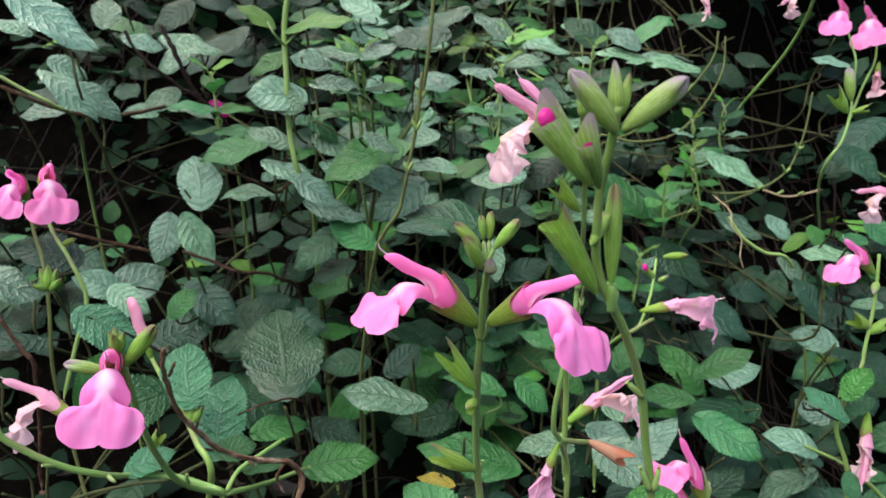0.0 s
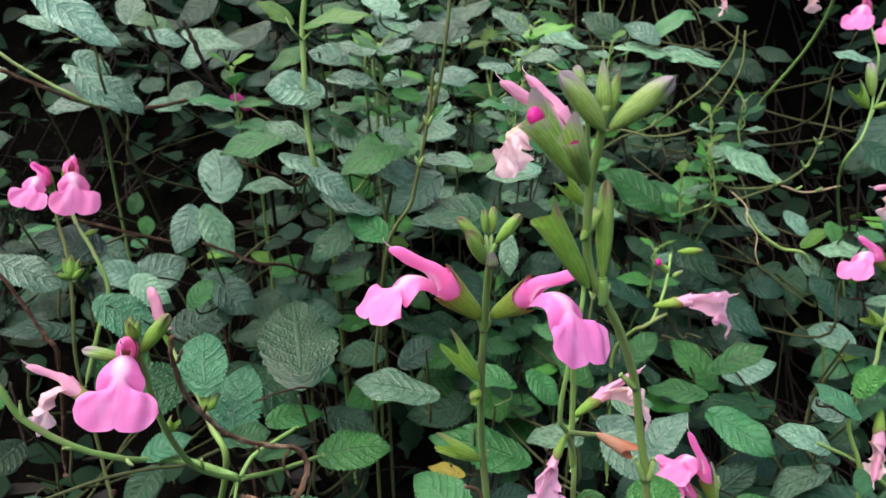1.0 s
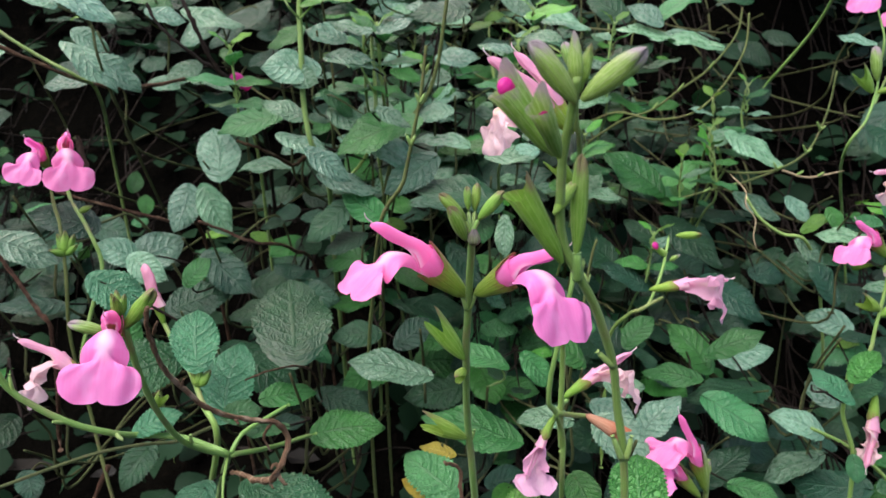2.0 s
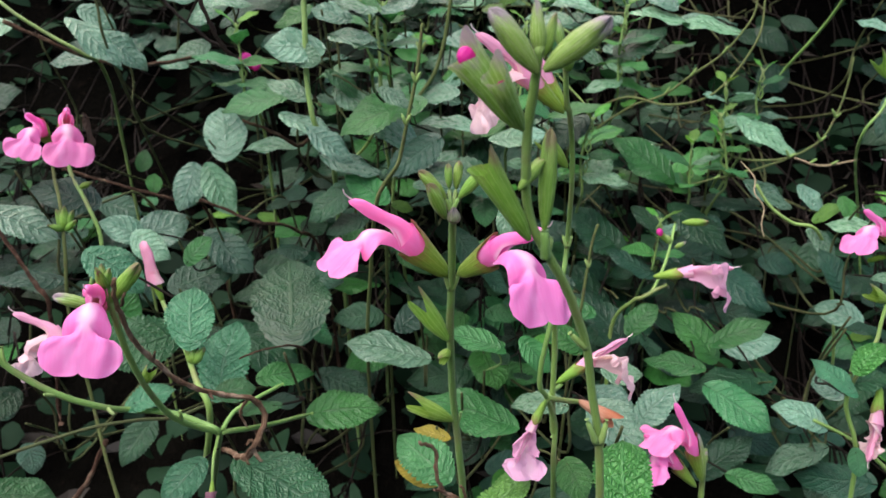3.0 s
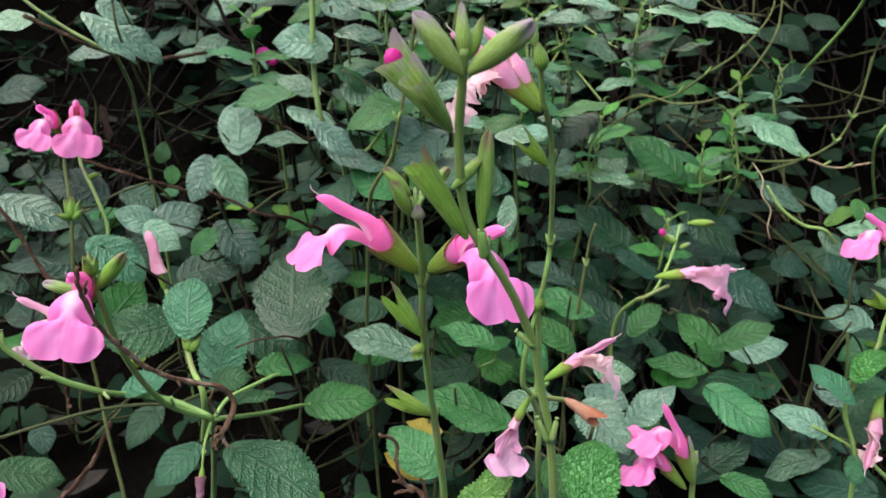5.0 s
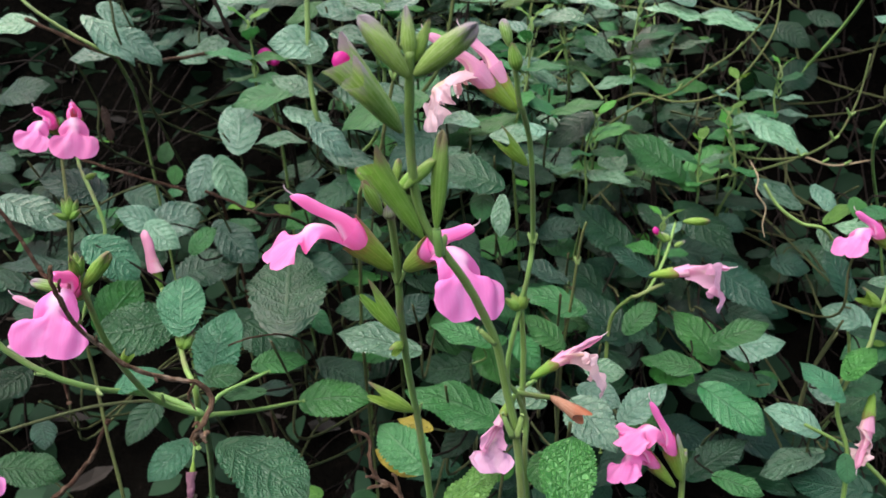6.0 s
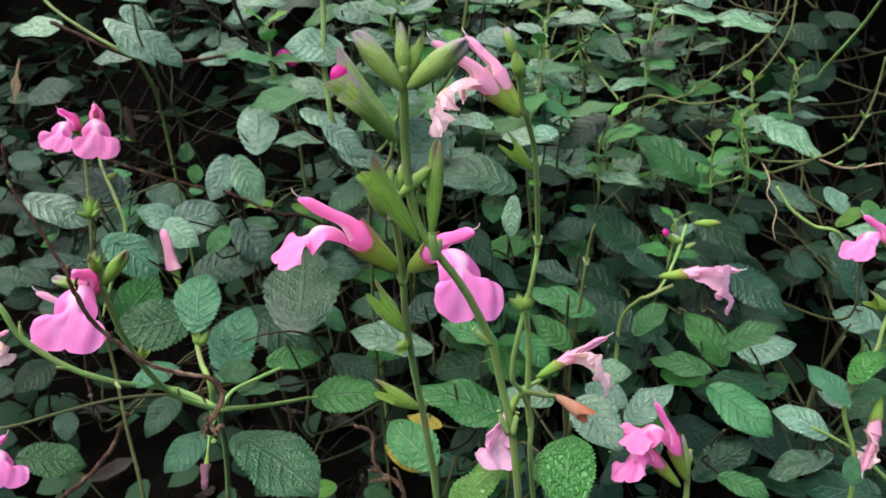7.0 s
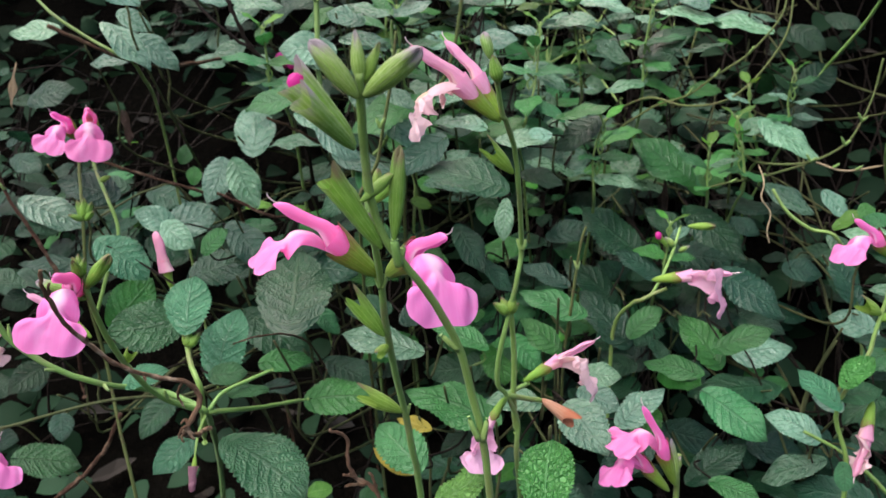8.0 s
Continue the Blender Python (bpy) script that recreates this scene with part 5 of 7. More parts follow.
leaf(s, "d", (0.0735, 0.4809, 0.3547), (0.0517, 0.4793, 0.3370), (-0.42, -0.70, 0.58), 0.0215)
leaf(s, "s", (0.0453, 0.4507, 0.3499), (0.0265, 0.4495, 0.3448), (-0.17, -0.62, 0.77), 0.0145)
s = shoot((0.021, 0.418, 0.318), "leafy shoot with mid-green toothed leaves")
leaf(s, "d", (0.0198, 0.4213, 0.3237), (-0.0230, 0.4189, 0.3331), (0.22, -0.43, 0.88), 0.0333)
leaf(s, "s", (0.0286, 0.4052, 0.3153), (0.0289, 0.3958, 0.2978), (-0.05, -0.88, 0.47), 0.0111)
leaf(s, "g", (0.0157, 0.4281, 0.3144), (0.0167, 0.4136, 0.3015), (0.08, -0.66, 0.75), 0.0150)
s = shoot((-0.059, 0.424, 0.309), "leafy shoot with dark blue-green toothed leaves")
leaf(s, "d", (-0.0638, 0.4240, 0.3179), (-0.0848, 0.4168, 0.3002), (-0.30, -0.71, 0.64), 0.0220)
leaf(s, "d", (-0.0545, 0.4245, 0.3011), (-0.0737, 0.4163, 0.2930), (-0.12, -0.54, 0.83), 0.0168)
s = shoot((0.141, 0.604, 0.432), "leafy shoot with grey-green leaves, sky sheen painted into their colour")
leaf(s, "s", (0.1234, 0.5945, 0.4269), (0.1612, 0.5973, 0.4224), (0.14, -0.33, 0.93), 0.0292)
leaf(s, "s", (0.1457, 0.5959, 0.4319), (0.1244, 0.6034, 0.4441), (0.04, -0.82, 0.57), 0.0191)
leaf(s, "g", (0.1543, 0.6221, 0.4376), (0.1775, 0.6183, 0.4556), (-0.57, -0.53, 0.63), 0.0218)
s = shoot((0.226, 0.648, 0.453), "leafy shoot with dark blue-green toothed leaves")
leaf(s, "d", (0.2262, 0.6482, 0.4533), (0.1942, 0.6515, 0.4573), (0.05, -0.55, 0.83), 0.0254)
s = shoot((0.251, 0.660, 0.425), "leafy shoot with dark blue-green toothed leaves")
leaf(s, "d", (0.2514, 0.6599, 0.4250), (0.2739, 0.6510, 0.4183), (-0.04, -0.67, 0.74), 0.0189)
s = shoot((0.265, 0.515, 0.415), "leafy shoot with grey-green leaves, sky sheen painted into their colour")
leaf(s, "s", (0.2646, 0.5153, 0.4151), (0.2470, 0.5239, 0.4198), (0.00, -0.47, 0.88), 0.0143)
s = shoot((0.289, 0.552, 0.406), "leafy shoot with dark blue-green toothed leaves")
leaf(s, "d", (0.2886, 0.5516, 0.4061), (0.2979, 0.5487, 0.4218), (-0.76, -0.55, 0.35), 0.0139)
s = shoot((0.314, 0.574, 0.350), "leafy shoot with dark blue-green toothed leaves")
leaf(s, "d", (0.3142, 0.5741, 0.3500), (0.2886, 0.5849, 0.3369), (-0.55, -0.62, 0.56), 0.0233)
s = shoot((0.170, 0.692, 0.349), "leafy shoot with dark blue-green toothed leaves")
leaf(s, "d", (0.1700, 0.6920, 0.3490), (0.1378, 0.6920, 0.3378), (-0.30, -0.41, 0.86), 0.0249)
s = shoot((0.174, 0.531, 0.302), "leafy shoot with mid-green toothed leaves")
leaf(s, "g", (0.1506, 0.5311, 0.3065), (0.1316, 0.5364, 0.3171), (0.31, -0.50, 0.81), 0.0164)
leaf(s, "d", (0.1978, 0.5313, 0.2967), (0.1584, 0.5492, 0.2974), (-0.04, -0.13, 0.99), 0.0345)
s = shoot((0.238, 0.466, 0.302), "leafy shoot with grey-green leaves, sky sheen painted into their colour")
leaf(s, "s", (0.2414, 0.4442, 0.3013), (0.2179, 0.4549, 0.3010), (-0.14, -0.29, 0.95), 0.0192)
leaf(s, "s", (0.2236, 0.4849, 0.2892), (0.2362, 0.4760, 0.2773), (0.13, -0.72, 0.68), 0.0145)
leaf(s, "g", (0.2348, 0.4745, 0.3118), (0.2400, 0.4664, 0.3000), (0.07, -0.81, 0.58), 0.0117)
leaf(s, "y", (0.2242, 0.4823, 0.2981), (0.2366, 0.4800, 0.3090), (-0.65, -0.39, 0.65), 0.0126)
leaf(s, "y", (0.2644, 0.4457, 0.3120), (0.2431, 0.4535, 0.3220), (0.26, -0.41, 0.88), 0.0177)
s = shoot((0.242, 0.572, 0.260), "leafy shoot with dark blue-green toothed leaves")
leaf(s, "d", (0.2425, 0.5716, 0.2604), (0.2199, 0.5815, 0.2479), (-0.55, -0.25, 0.79), 0.0215)
s = shoot((0.216, 0.372, 0.309), "leafy shoot with mid-green toothed leaves")
leaf(s, "g", (0.2129, 0.3766, 0.3239), (0.2034, 0.3829, 0.3249), (-0.33, -0.61, 0.72), 0.0085)
leaf(s, "s", (0.2188, 0.3674, 0.2932), (0.2077, 0.3721, 0.2924), (-0.25, -0.45, 0.86), 0.0089)
s = shoot((0.001, 0.425, 0.294), "leafy shoot with dark blue-green toothed leaves")
leaf(s, "d", (0.0007, 0.4253, 0.2936), (0.0162, 0.4158, 0.2732), (0.50, -0.57, 0.65), 0.0208)
s = shoot((0.066, 0.387, 0.271), "leafy shoot with mid-green toothed leaves")
leaf(s, "d", (0.0617, 0.3958, 0.2761), (0.0400, 0.4035, 0.2839), (0.22, -0.32, 0.92), 0.0183)
leaf(s, "g", (0.0705, 0.3783, 0.2666), (0.0407, 0.3814, 0.2745), (0.22, -0.28, 0.93), 0.0240)
s = shoot((0.062, 0.329, 0.266), "leafy shoot with mid-green toothed leaves")
leaf(s, "g", (0.0623, 0.3290, 0.2659), (0.0457, 0.3308, 0.2778), (0.44, -0.55, 0.70), 0.0155)
s = shoot((-0.132, 0.331, 0.261), "leafy shoot with rough wrinkled green leaves")
leaf(s, "r", (-0.1322, 0.3305, 0.2609), (-0.1589, 0.3117, 0.2595), (0.43, -0.66, 0.62), 0.0282)
s = shoot((-0.184, 0.329, 0.288), "leafy shoot with dark blue-green toothed leaves")
leaf(s, "d", (-0.1842, 0.3286, 0.2879), (-0.2031, 0.3115, 0.2931), (0.29, -0.03, 0.96), 0.0192)
s = shoot((-0.211, 0.326, 0.228), "leafy shoot with dark blue-green toothed leaves")
leaf(s, "d", (-0.2115, 0.3263, 0.2276), (-0.2161, 0.3062, 0.2220), (0.57, -0.34, 0.74), 0.0162)
s = shoot((-0.069, 0.293, 0.246), "leafy shoot with rough wrinkled green leaves")
leaf(s, "r", (-0.0692, 0.2928, 0.2462), (-0.0844, 0.2877, 0.2463), (0.04, -0.07, 1.00), 0.0132)
s = shoot((-0.084, 0.349, 0.247), "leafy shoot with dark blue-green toothed leaves")
leaf(s, "d", (-0.0772, 0.3506, 0.2599), (-0.0913, 0.3990, 0.2830), (0.12, -0.40, 0.91), 0.0426)
leaf(s, "g", (-0.0904, 0.3476, 0.2344), (-0.0679, 0.3553, 0.2347), (0.11, -0.35, 0.93), 0.0182)
s = shoot((-0.114, 0.297, 0.265), "leafy shoot with rough wrinkled green leaves")
leaf(s, "r", (-0.1058, 0.2961, 0.2744), (-0.1111, 0.3146, 0.2914), (0.28, -0.60, 0.75), 0.0219)
leaf(s, "r", (-0.1494, 0.3040, 0.3069), (-0.1294, 0.3058, 0.2922), (0.53, -0.53, 0.66), 0.0214)
leaf(s, "r", (-0.1206, 0.2703, 0.2550), (-0.1067, 0.2789, 0.2592), (-0.02, -0.41, 0.91), 0.0148)
leaf(s, "r", (-0.1023, 0.3159, 0.2420), (-0.0985, 0.3328, 0.2689), (-0.12, -0.83, 0.54), 0.0278)
leaf(s, "r", (-0.0939, 0.2965, 0.2490), (-0.0806, 0.3029, 0.2498), (0.23, -0.58, 0.78), 0.0128)
s = shoot((-0.163, 0.417, 0.278), "leafy shoot with dark blue-green toothed leaves")
leaf(s, "d", (-0.1571, 0.4038, 0.2621), (-0.1312, 0.4235, 0.2690), (0.26, -0.60, 0.75), 0.0251)
leaf(s, "d", (-0.1433, 0.4244, 0.2862), (-0.1189, 0.4180, 0.2678), (0.28, -0.73, 0.63), 0.0228)
leaf(s, "s", (-0.1901, 0.4240, 0.2851), (-0.1691, 0.4168, 0.2749), (-0.04, -0.85, 0.52), 0.0185)
s = shoot((-0.199, 0.442, 0.280), "leafy shoot with grey-green leaves, sky sheen painted into their colour")
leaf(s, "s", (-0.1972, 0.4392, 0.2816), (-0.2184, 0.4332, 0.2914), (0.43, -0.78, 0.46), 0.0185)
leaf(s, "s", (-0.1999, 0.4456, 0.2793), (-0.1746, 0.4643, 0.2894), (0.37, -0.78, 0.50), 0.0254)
s = shoot((-0.212, 0.334, 0.317), "leafy shoot with grey-green leaves, sky sheen painted into their colour")
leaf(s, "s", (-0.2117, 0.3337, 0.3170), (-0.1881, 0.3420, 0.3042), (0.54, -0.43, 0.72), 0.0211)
s = shoot((-0.164, 0.462, 0.319), "leafy shoot with grey-green leaves, sky sheen painted into their colour")
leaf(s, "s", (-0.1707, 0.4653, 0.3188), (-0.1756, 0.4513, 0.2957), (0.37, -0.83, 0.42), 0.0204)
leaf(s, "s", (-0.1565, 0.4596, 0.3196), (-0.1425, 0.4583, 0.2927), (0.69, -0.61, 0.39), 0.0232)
s = shoot((-0.137, 0.490, 0.332), "leafy shoot with grey-green leaves, sky sheen painted into their colour")
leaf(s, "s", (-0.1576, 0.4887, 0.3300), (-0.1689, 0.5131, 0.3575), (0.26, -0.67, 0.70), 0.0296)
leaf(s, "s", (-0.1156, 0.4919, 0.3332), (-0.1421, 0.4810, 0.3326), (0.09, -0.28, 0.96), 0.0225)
s = shoot((-0.101, 0.446, 0.368), "leafy shoot with grey-green leaves, sky sheen painted into their colour")
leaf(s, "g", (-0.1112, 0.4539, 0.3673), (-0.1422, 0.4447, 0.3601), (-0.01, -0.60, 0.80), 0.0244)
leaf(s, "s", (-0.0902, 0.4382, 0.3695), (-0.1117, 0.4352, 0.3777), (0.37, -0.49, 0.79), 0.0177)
s = shoot((-0.174, 0.541, 0.381), "leafy shoot with dark blue-green toothed leaves")
leaf(s, "s", (-0.1854, 0.5328, 0.3964), (-0.2042, 0.5241, 0.3867), (0.14, -0.86, 0.49), 0.0174)
leaf(s, "d", (-0.1626, 0.5502, 0.3649), (-0.1880, 0.5460, 0.3769), (0.43, -0.55, 0.72), 0.0210)
s = shoot((-0.210, 0.430, 0.398), "leafy shoot with grey-green leaves, sky sheen painted into their colour")
leaf(s, "s", (-0.2080, 0.4129, 0.4064), (-0.1842, 0.4140, 0.3850), (0.65, -0.30, 0.70), 0.0235)
leaf(s, "s", (-0.2062, 0.4419, 0.3989), (-0.1881, 0.4518, 0.3824), (0.72, -0.48, 0.50), 0.0203)
leaf(s, "s", (-0.2162, 0.4357, 0.3877), (-0.2364, 0.4287, 0.3852), (0.09, -0.55, 0.83), 0.0162)
s = shoot((-0.222, 0.332, 0.182), "leafy shoot with dark blue-green toothed leaves")
leaf(s, "r", (-0.2195, 0.3134, 0.1787), (-0.1953, 0.3270, 0.1706), (0.41, -0.21, 0.89), 0.0249)
leaf(s, "d", (-0.2236, 0.3498, 0.1843), (-0.2126, 0.3356, 0.1784), (0.18, -0.25, 0.95), 0.0142)
s = shoot((-0.078, 0.284, 0.222), "leafy shoot with rough wrinkled green leaves")
leaf(s, "r", (-0.0777, 0.2835, 0.2219), (-0.0415, 0.2738, 0.2065), (0.31, -0.29, 0.91), 0.0341)
s = shoot((-0.098, 0.276, 0.226), "leafy shoot with rough wrinkled green leaves")
leaf(s, "r", (-0.0982, 0.2762, 0.2259), (-0.1078, 0.2614, 0.2171), (0.03, -0.53, 0.85), 0.0169)
s = shoot((-0.166, 0.370, 0.190), "leafy shoot with dark blue-green toothed leaves")
leaf(s, "d", (-0.1662, 0.3702, 0.1902), (-0.1739, 0.3519, 0.1762), (0.12, -0.64, 0.76), 0.0184)
s = shoot((-0.220, 0.324, 0.218), "leafy shoot with dark blue-green toothed leaves")
leaf(s, "d", (-0.2198, 0.3236, 0.2182), (-0.2120, 0.3297, 0.2183), (0.47, -0.62, 0.62), 0.0104)
s = shoot((-0.073, 0.340, 0.222), "leafy shoot with dark blue-green toothed leaves")
leaf(s, "d", (-0.0837, 0.3330, 0.2276), (-0.0688, 0.3371, 0.2274), (0.10, -0.32, 0.94), 0.0116)
leaf(s, "g", (-0.0631, 0.3463, 0.2166), (-0.0325, 0.3540, 0.2171), (0.11, -0.50, 0.86), 0.0244)
s = shoot((-0.016, 0.364, 0.243), "leafy shoot with grey-green leaves, sky sheen painted into their colour")
leaf(s, "s", (-0.0155, 0.3636, 0.2425), (-0.0514, 0.3571, 0.2507), (0.26, -0.24, 0.94), 0.0280)
s = shoot((0.020, 0.330, 0.226), "leafy shoot with mid-green toothed leaves")
leaf(s, "g", (0.0295, 0.3372, 0.2213), (-0.0112, 0.3423, 0.2319), (0.22, -0.20, 0.95), 0.0327)
leaf(s, "r", (0.0036, 0.2926, 0.2191), (-0.0170, 0.3063, 0.2287), (0.07, -0.50, 0.86), 0.0222)
leaf(s, "g", (0.0254, 0.3380, 0.2601), (0.0012, 0.3417, 0.2667), (0.22, -0.24, 0.95), 0.0195)
leaf(s, "d", (0.0201, 0.3510, 0.2052), (0.0070, 0.3402, 0.1942), (-0.18, -0.59, 0.79), 0.0154)
s = shoot((0.040, 0.273, 0.227), "leafy shoot with deeply quilted bright green leaves")
leaf(s, "R", (0.0234, 0.2614, 0.2221), (0.0389, 0.2719, 0.2341), (-0.42, -0.34, 0.84), 0.0186)
leaf(s, "g", (0.0566, 0.2852, 0.2309), (0.0618, 0.2671, 0.2262), (-0.24, -0.31, 0.92), 0.0151)
s = shoot((0.063, 0.310, 0.245), "leafy shoot with rough wrinkled green leaves")
leaf(s, "s", (0.0539, 0.3099, 0.2457), (0.0331, 0.3101, 0.2455), (-0.01, -0.23, 0.97), 0.0179)
leaf(s, "s", (0.0722, 0.3105, 0.2441), (0.0883, 0.2919, 0.2351), (-0.08, -0.49, 0.87), 0.0221)
s = shoot((0.065, 0.203, 0.265), "leafy shoot with deeply quilted bright green leaves")
leaf(s, "R", (0.0654, 0.2031, 0.2648), (0.0658, 0.2200, 0.2784), (-0.10, -0.62, 0.78), 0.0185)
s = shoot((0.084, 0.347, 0.235), "leafy shoot with rough wrinkled green leaves")
leaf(s, "s", (0.0781, 0.3651, 0.2269), (0.0959, 0.3559, 0.2234), (-0.08, -0.48, 0.87), 0.0173)
leaf(s, "s", (0.0974, 0.3409, 0.2257), (0.1153, 0.3487, 0.2406), (-0.51, -0.34, 0.79), 0.0210)
leaf(s, "s", (0.0778, 0.3339, 0.2525), (0.0934, 0.3313, 0.2525), (-0.09, -0.55, 0.83), 0.0139)
s = shoot((0.132, 0.422, 0.230), "leafy shoot with mid-green toothed leaves")
leaf(s, "g", (0.1374, 0.4043, 0.2268), (0.1112, 0.4148, 0.2279), (-0.05, -0.24, 0.97), 0.0215)
leaf(s, "g", (0.1535, 0.4348, 0.2234), (0.1326, 0.4472, 0.2450), (0.26, -0.71, 0.66), 0.0247)
leaf(s, "g", (0.1046, 0.4258, 0.2398), (0.1195, 0.4348, 0.2537), (-0.33, -0.60, 0.73), 0.0169)
s = shoot((0.158, 0.444, 0.251), "leafy shoot with dark blue-green toothed leaves")
leaf(s, "g", (0.1536, 0.4211, 0.2374), (0.1785, 0.4153, 0.2522), (-0.54, -0.29, 0.79), 0.0220)
leaf(s, "d", (0.1626, 0.4659, 0.2651), (0.1943, 0.4552, 0.2459), (0.24, -0.62, 0.74), 0.0287)
s = shoot((0.177, 0.380, 0.206), "leafy shoot with grey-green leaves, sky sheen painted into their colour")
leaf(s, "g", (0.1480, 0.3972, 0.2160), (0.1744, 0.3801, 0.2034), (0.03, -0.56, 0.82), 0.0258)
leaf(s, "s", (0.1900, 0.3625, 0.2173), (0.1700, 0.3719, 0.2228), (0.06, -0.41, 0.91), 0.0198)
leaf(s, "d", (0.1394, 0.3729, 0.1810), (0.1645, 0.3818, 0.1990), (-0.51, -0.22, 0.83), 0.0242)
leaf(s, "s", (0.1994, 0.3807, 0.1919), (0.1744, 0.3834, 0.1772), (-0.51, -0.14, 0.85), 0.0217)
leaf(s, "s", (0.2066, 0.3844, 0.2235), (0.1977, 0.3984, 0.2293), (-0.22, -0.49, 0.84), 0.0134)
s = shoot((0.218, 0.367, 0.183), "leafy shoot with dark blue-green toothed leaves")
leaf(s, "d", (0.2179, 0.3666, 0.1829), (0.1902, 0.3830, 0.1769), (-0.35, -0.27, 0.90), 0.0249)
s = shoot((0.144, 0.341, 0.197), "leafy shoot with mid-green toothed leaves")
leaf(s, "g", (0.1443, 0.3412, 0.1969), (0.1623, 0.3323, 0.1962), (-0.11, -0.30, 0.95), 0.0150)
s = shoot((0.190, 0.335, 0.254), "leafy shoot with deeply quilted bright green leaves")
leaf(s, "r", (0.1872, 0.3315, 0.2503), (0.1745, 0.3444, 0.2602), (0.29, -0.39, 0.87), 0.0171)
leaf(s, "R", (0.1929, 0.3387, 0.2574), (0.2030, 0.3410, 0.2698), (-0.67, -0.41, 0.62), 0.0139)
s = shoot((0.198, 0.339, 0.215), "leafy shoot with rough wrinkled green leaves")
leaf(s, "r", (0.1979, 0.3386, 0.2148), (0.1971, 0.3307, 0.2065), (-0.34, -0.67, 0.66), 0.0095)
s = shoot((0.099, 0.433, 0.233), "leafy shoot with dark blue-green toothed leaves")
leaf(s, "d", (0.0989, 0.4327, 0.2333), (0.0729, 0.4461, 0.2563), (0.36, -0.57, 0.74), 0.0276)
s = shoot((0.138, 0.489, 0.291), "leafy shoot with dark blue-green toothed leaves")
leaf(s, "d", (0.1414, 0.4932, 0.2975), (0.1726, 0.4749, 0.2745), (0.30, -0.50, 0.81), 0.0329)
leaf(s, "d", (0.1342, 0.4857, 0.2847), (0.1104, 0.4926, 0.3001), (0.32, -0.57, 0.76), 0.0222)
s = shoot((0.237, 0.442, 0.246), "leafy shoot with grey-green leaves, sky sheen painted into their colour")
leaf(s, "s", (0.2374, 0.4423, 0.2463), (0.2178, 0.4538, 0.2501), (-0.33, -0.75, 0.57), 0.0175)
s = shoot((0.255, 0.563, 0.258), "leafy shoot with dark blue-green toothed leaves")
leaf(s, "d", (0.2551, 0.5631, 0.2584), (0.2518, 0.5502, 0.2345), (-0.33, -0.81, 0.49), 0.0177)
s = shoot((0.199, 0.509, 0.327), "leafy shoot with grey-green leaves, sky sheen painted into their colour")
leaf(s, "s", (0.1899, 0.5079, 0.3142), (0.2154, 0.5017, 0.3018), (0.27, -0.52, 0.81), 0.0223)
leaf(s, "s", (0.2237, 0.5106, 0.3120), (0.2354, 0.5028, 0.2992), (0.15, -0.78, 0.61), 0.0143)
leaf(s, "s", (0.1830, 0.5100, 0.3537), (0.2122, 0.4983, 0.3363), (0.27, -0.53, 0.80), 0.0272)
s = shoot((0.137, 0.526, 0.317), "leafy shoot with mid-green toothed leaves")
leaf(s, "g", (0.1369, 0.5263, 0.3170), (0.1024, 0.5330, 0.3408), (0.31, -0.69, 0.65), 0.0316)
s = shoot((0.159, 0.531, 0.333), "leafy shoot with grey-green leaves, sky sheen painted into their colour")
leaf(s, "g", (0.1483, 0.5445, 0.3146), (0.1771, 0.5382, 0.3356), (-0.57, -0.54, 0.62), 0.0276)
leaf(s, "s", (0.1705, 0.5173, 0.3511), (0.1845, 0.5157, 0.3576), (-0.26, -0.91, 0.33), 0.0121)
s = shoot((0.189, 0.596, 0.414), "leafy shoot with grey-green leaves, sky sheen painted into their colour")
leaf(s, "s", (0.1893, 0.5962, 0.4145), (0.1530, 0.6032, 0.4225), (0.12, -0.42, 0.90), 0.0287)
s = shoot((0.216, 0.607, 0.415), "leafy shoot with dark blue-green toothed leaves")
leaf(s, "d", (0.2158, 0.6072, 0.4147), (0.2360, 0.6044, 0.4016), (0.16, -0.89, 0.44), 0.0189)
s = shoot((0.246, 0.682, 0.374), "leafy shoot with dark blue-green toothed leaves")
leaf(s, "d", (0.2465, 0.6818, 0.3735), (0.2715, 0.6966, 0.3879), (0.17, -0.82, 0.55), 0.0276)
s = shoot((-0.080, 0.425, 0.399), "leafy shoot with grey-green leaves, sky sheen painted into their colour")
leaf(s, "s", (-0.0918, 0.4228, 0.3950), (-0.0751, 0.4177, 0.3890), (-0.18, -0.94, 0.29), 0.0140)
leaf(s, "s", (-0.0689, 0.4274, 0.4029), (-0.0466, 0.4322, 0.4030), (0.10, -0.51, 0.86), 0.0179)
s = shoot((-0.054, 0.432, 0.356), "leafy shoot with grey-green leaves, sky sheen painted into their colour")
leaf(s, "g", (-0.0286, 0.4394, 0.3665), (-0.0674, 0.4225, 0.3506), (-0.11, -0.54, 0.84), 0.0336)
leaf(s, "s", (-0.0766, 0.4062, 0.3512), (-0.0563, 0.4098, 0.3366), (0.56, -0.51, 0.65), 0.0192)
leaf(s, "g", (-0.0787, 0.4596, 0.3808), (-0.0606, 0.4604, 0.3675), (0.54, -0.47, 0.70), 0.0166)
leaf(s, "d", (-0.0148, 0.4266, 0.3454), (-0.0389, 0.4147, 0.3289), (-0.11, -0.73, 0.68), 0.0234)
leaf(s, "s", (-0.0736, 0.4288, 0.3350), (-0.0443, 0.4310, 0.3268), (0.28, -0.31, 0.91), 0.0238)
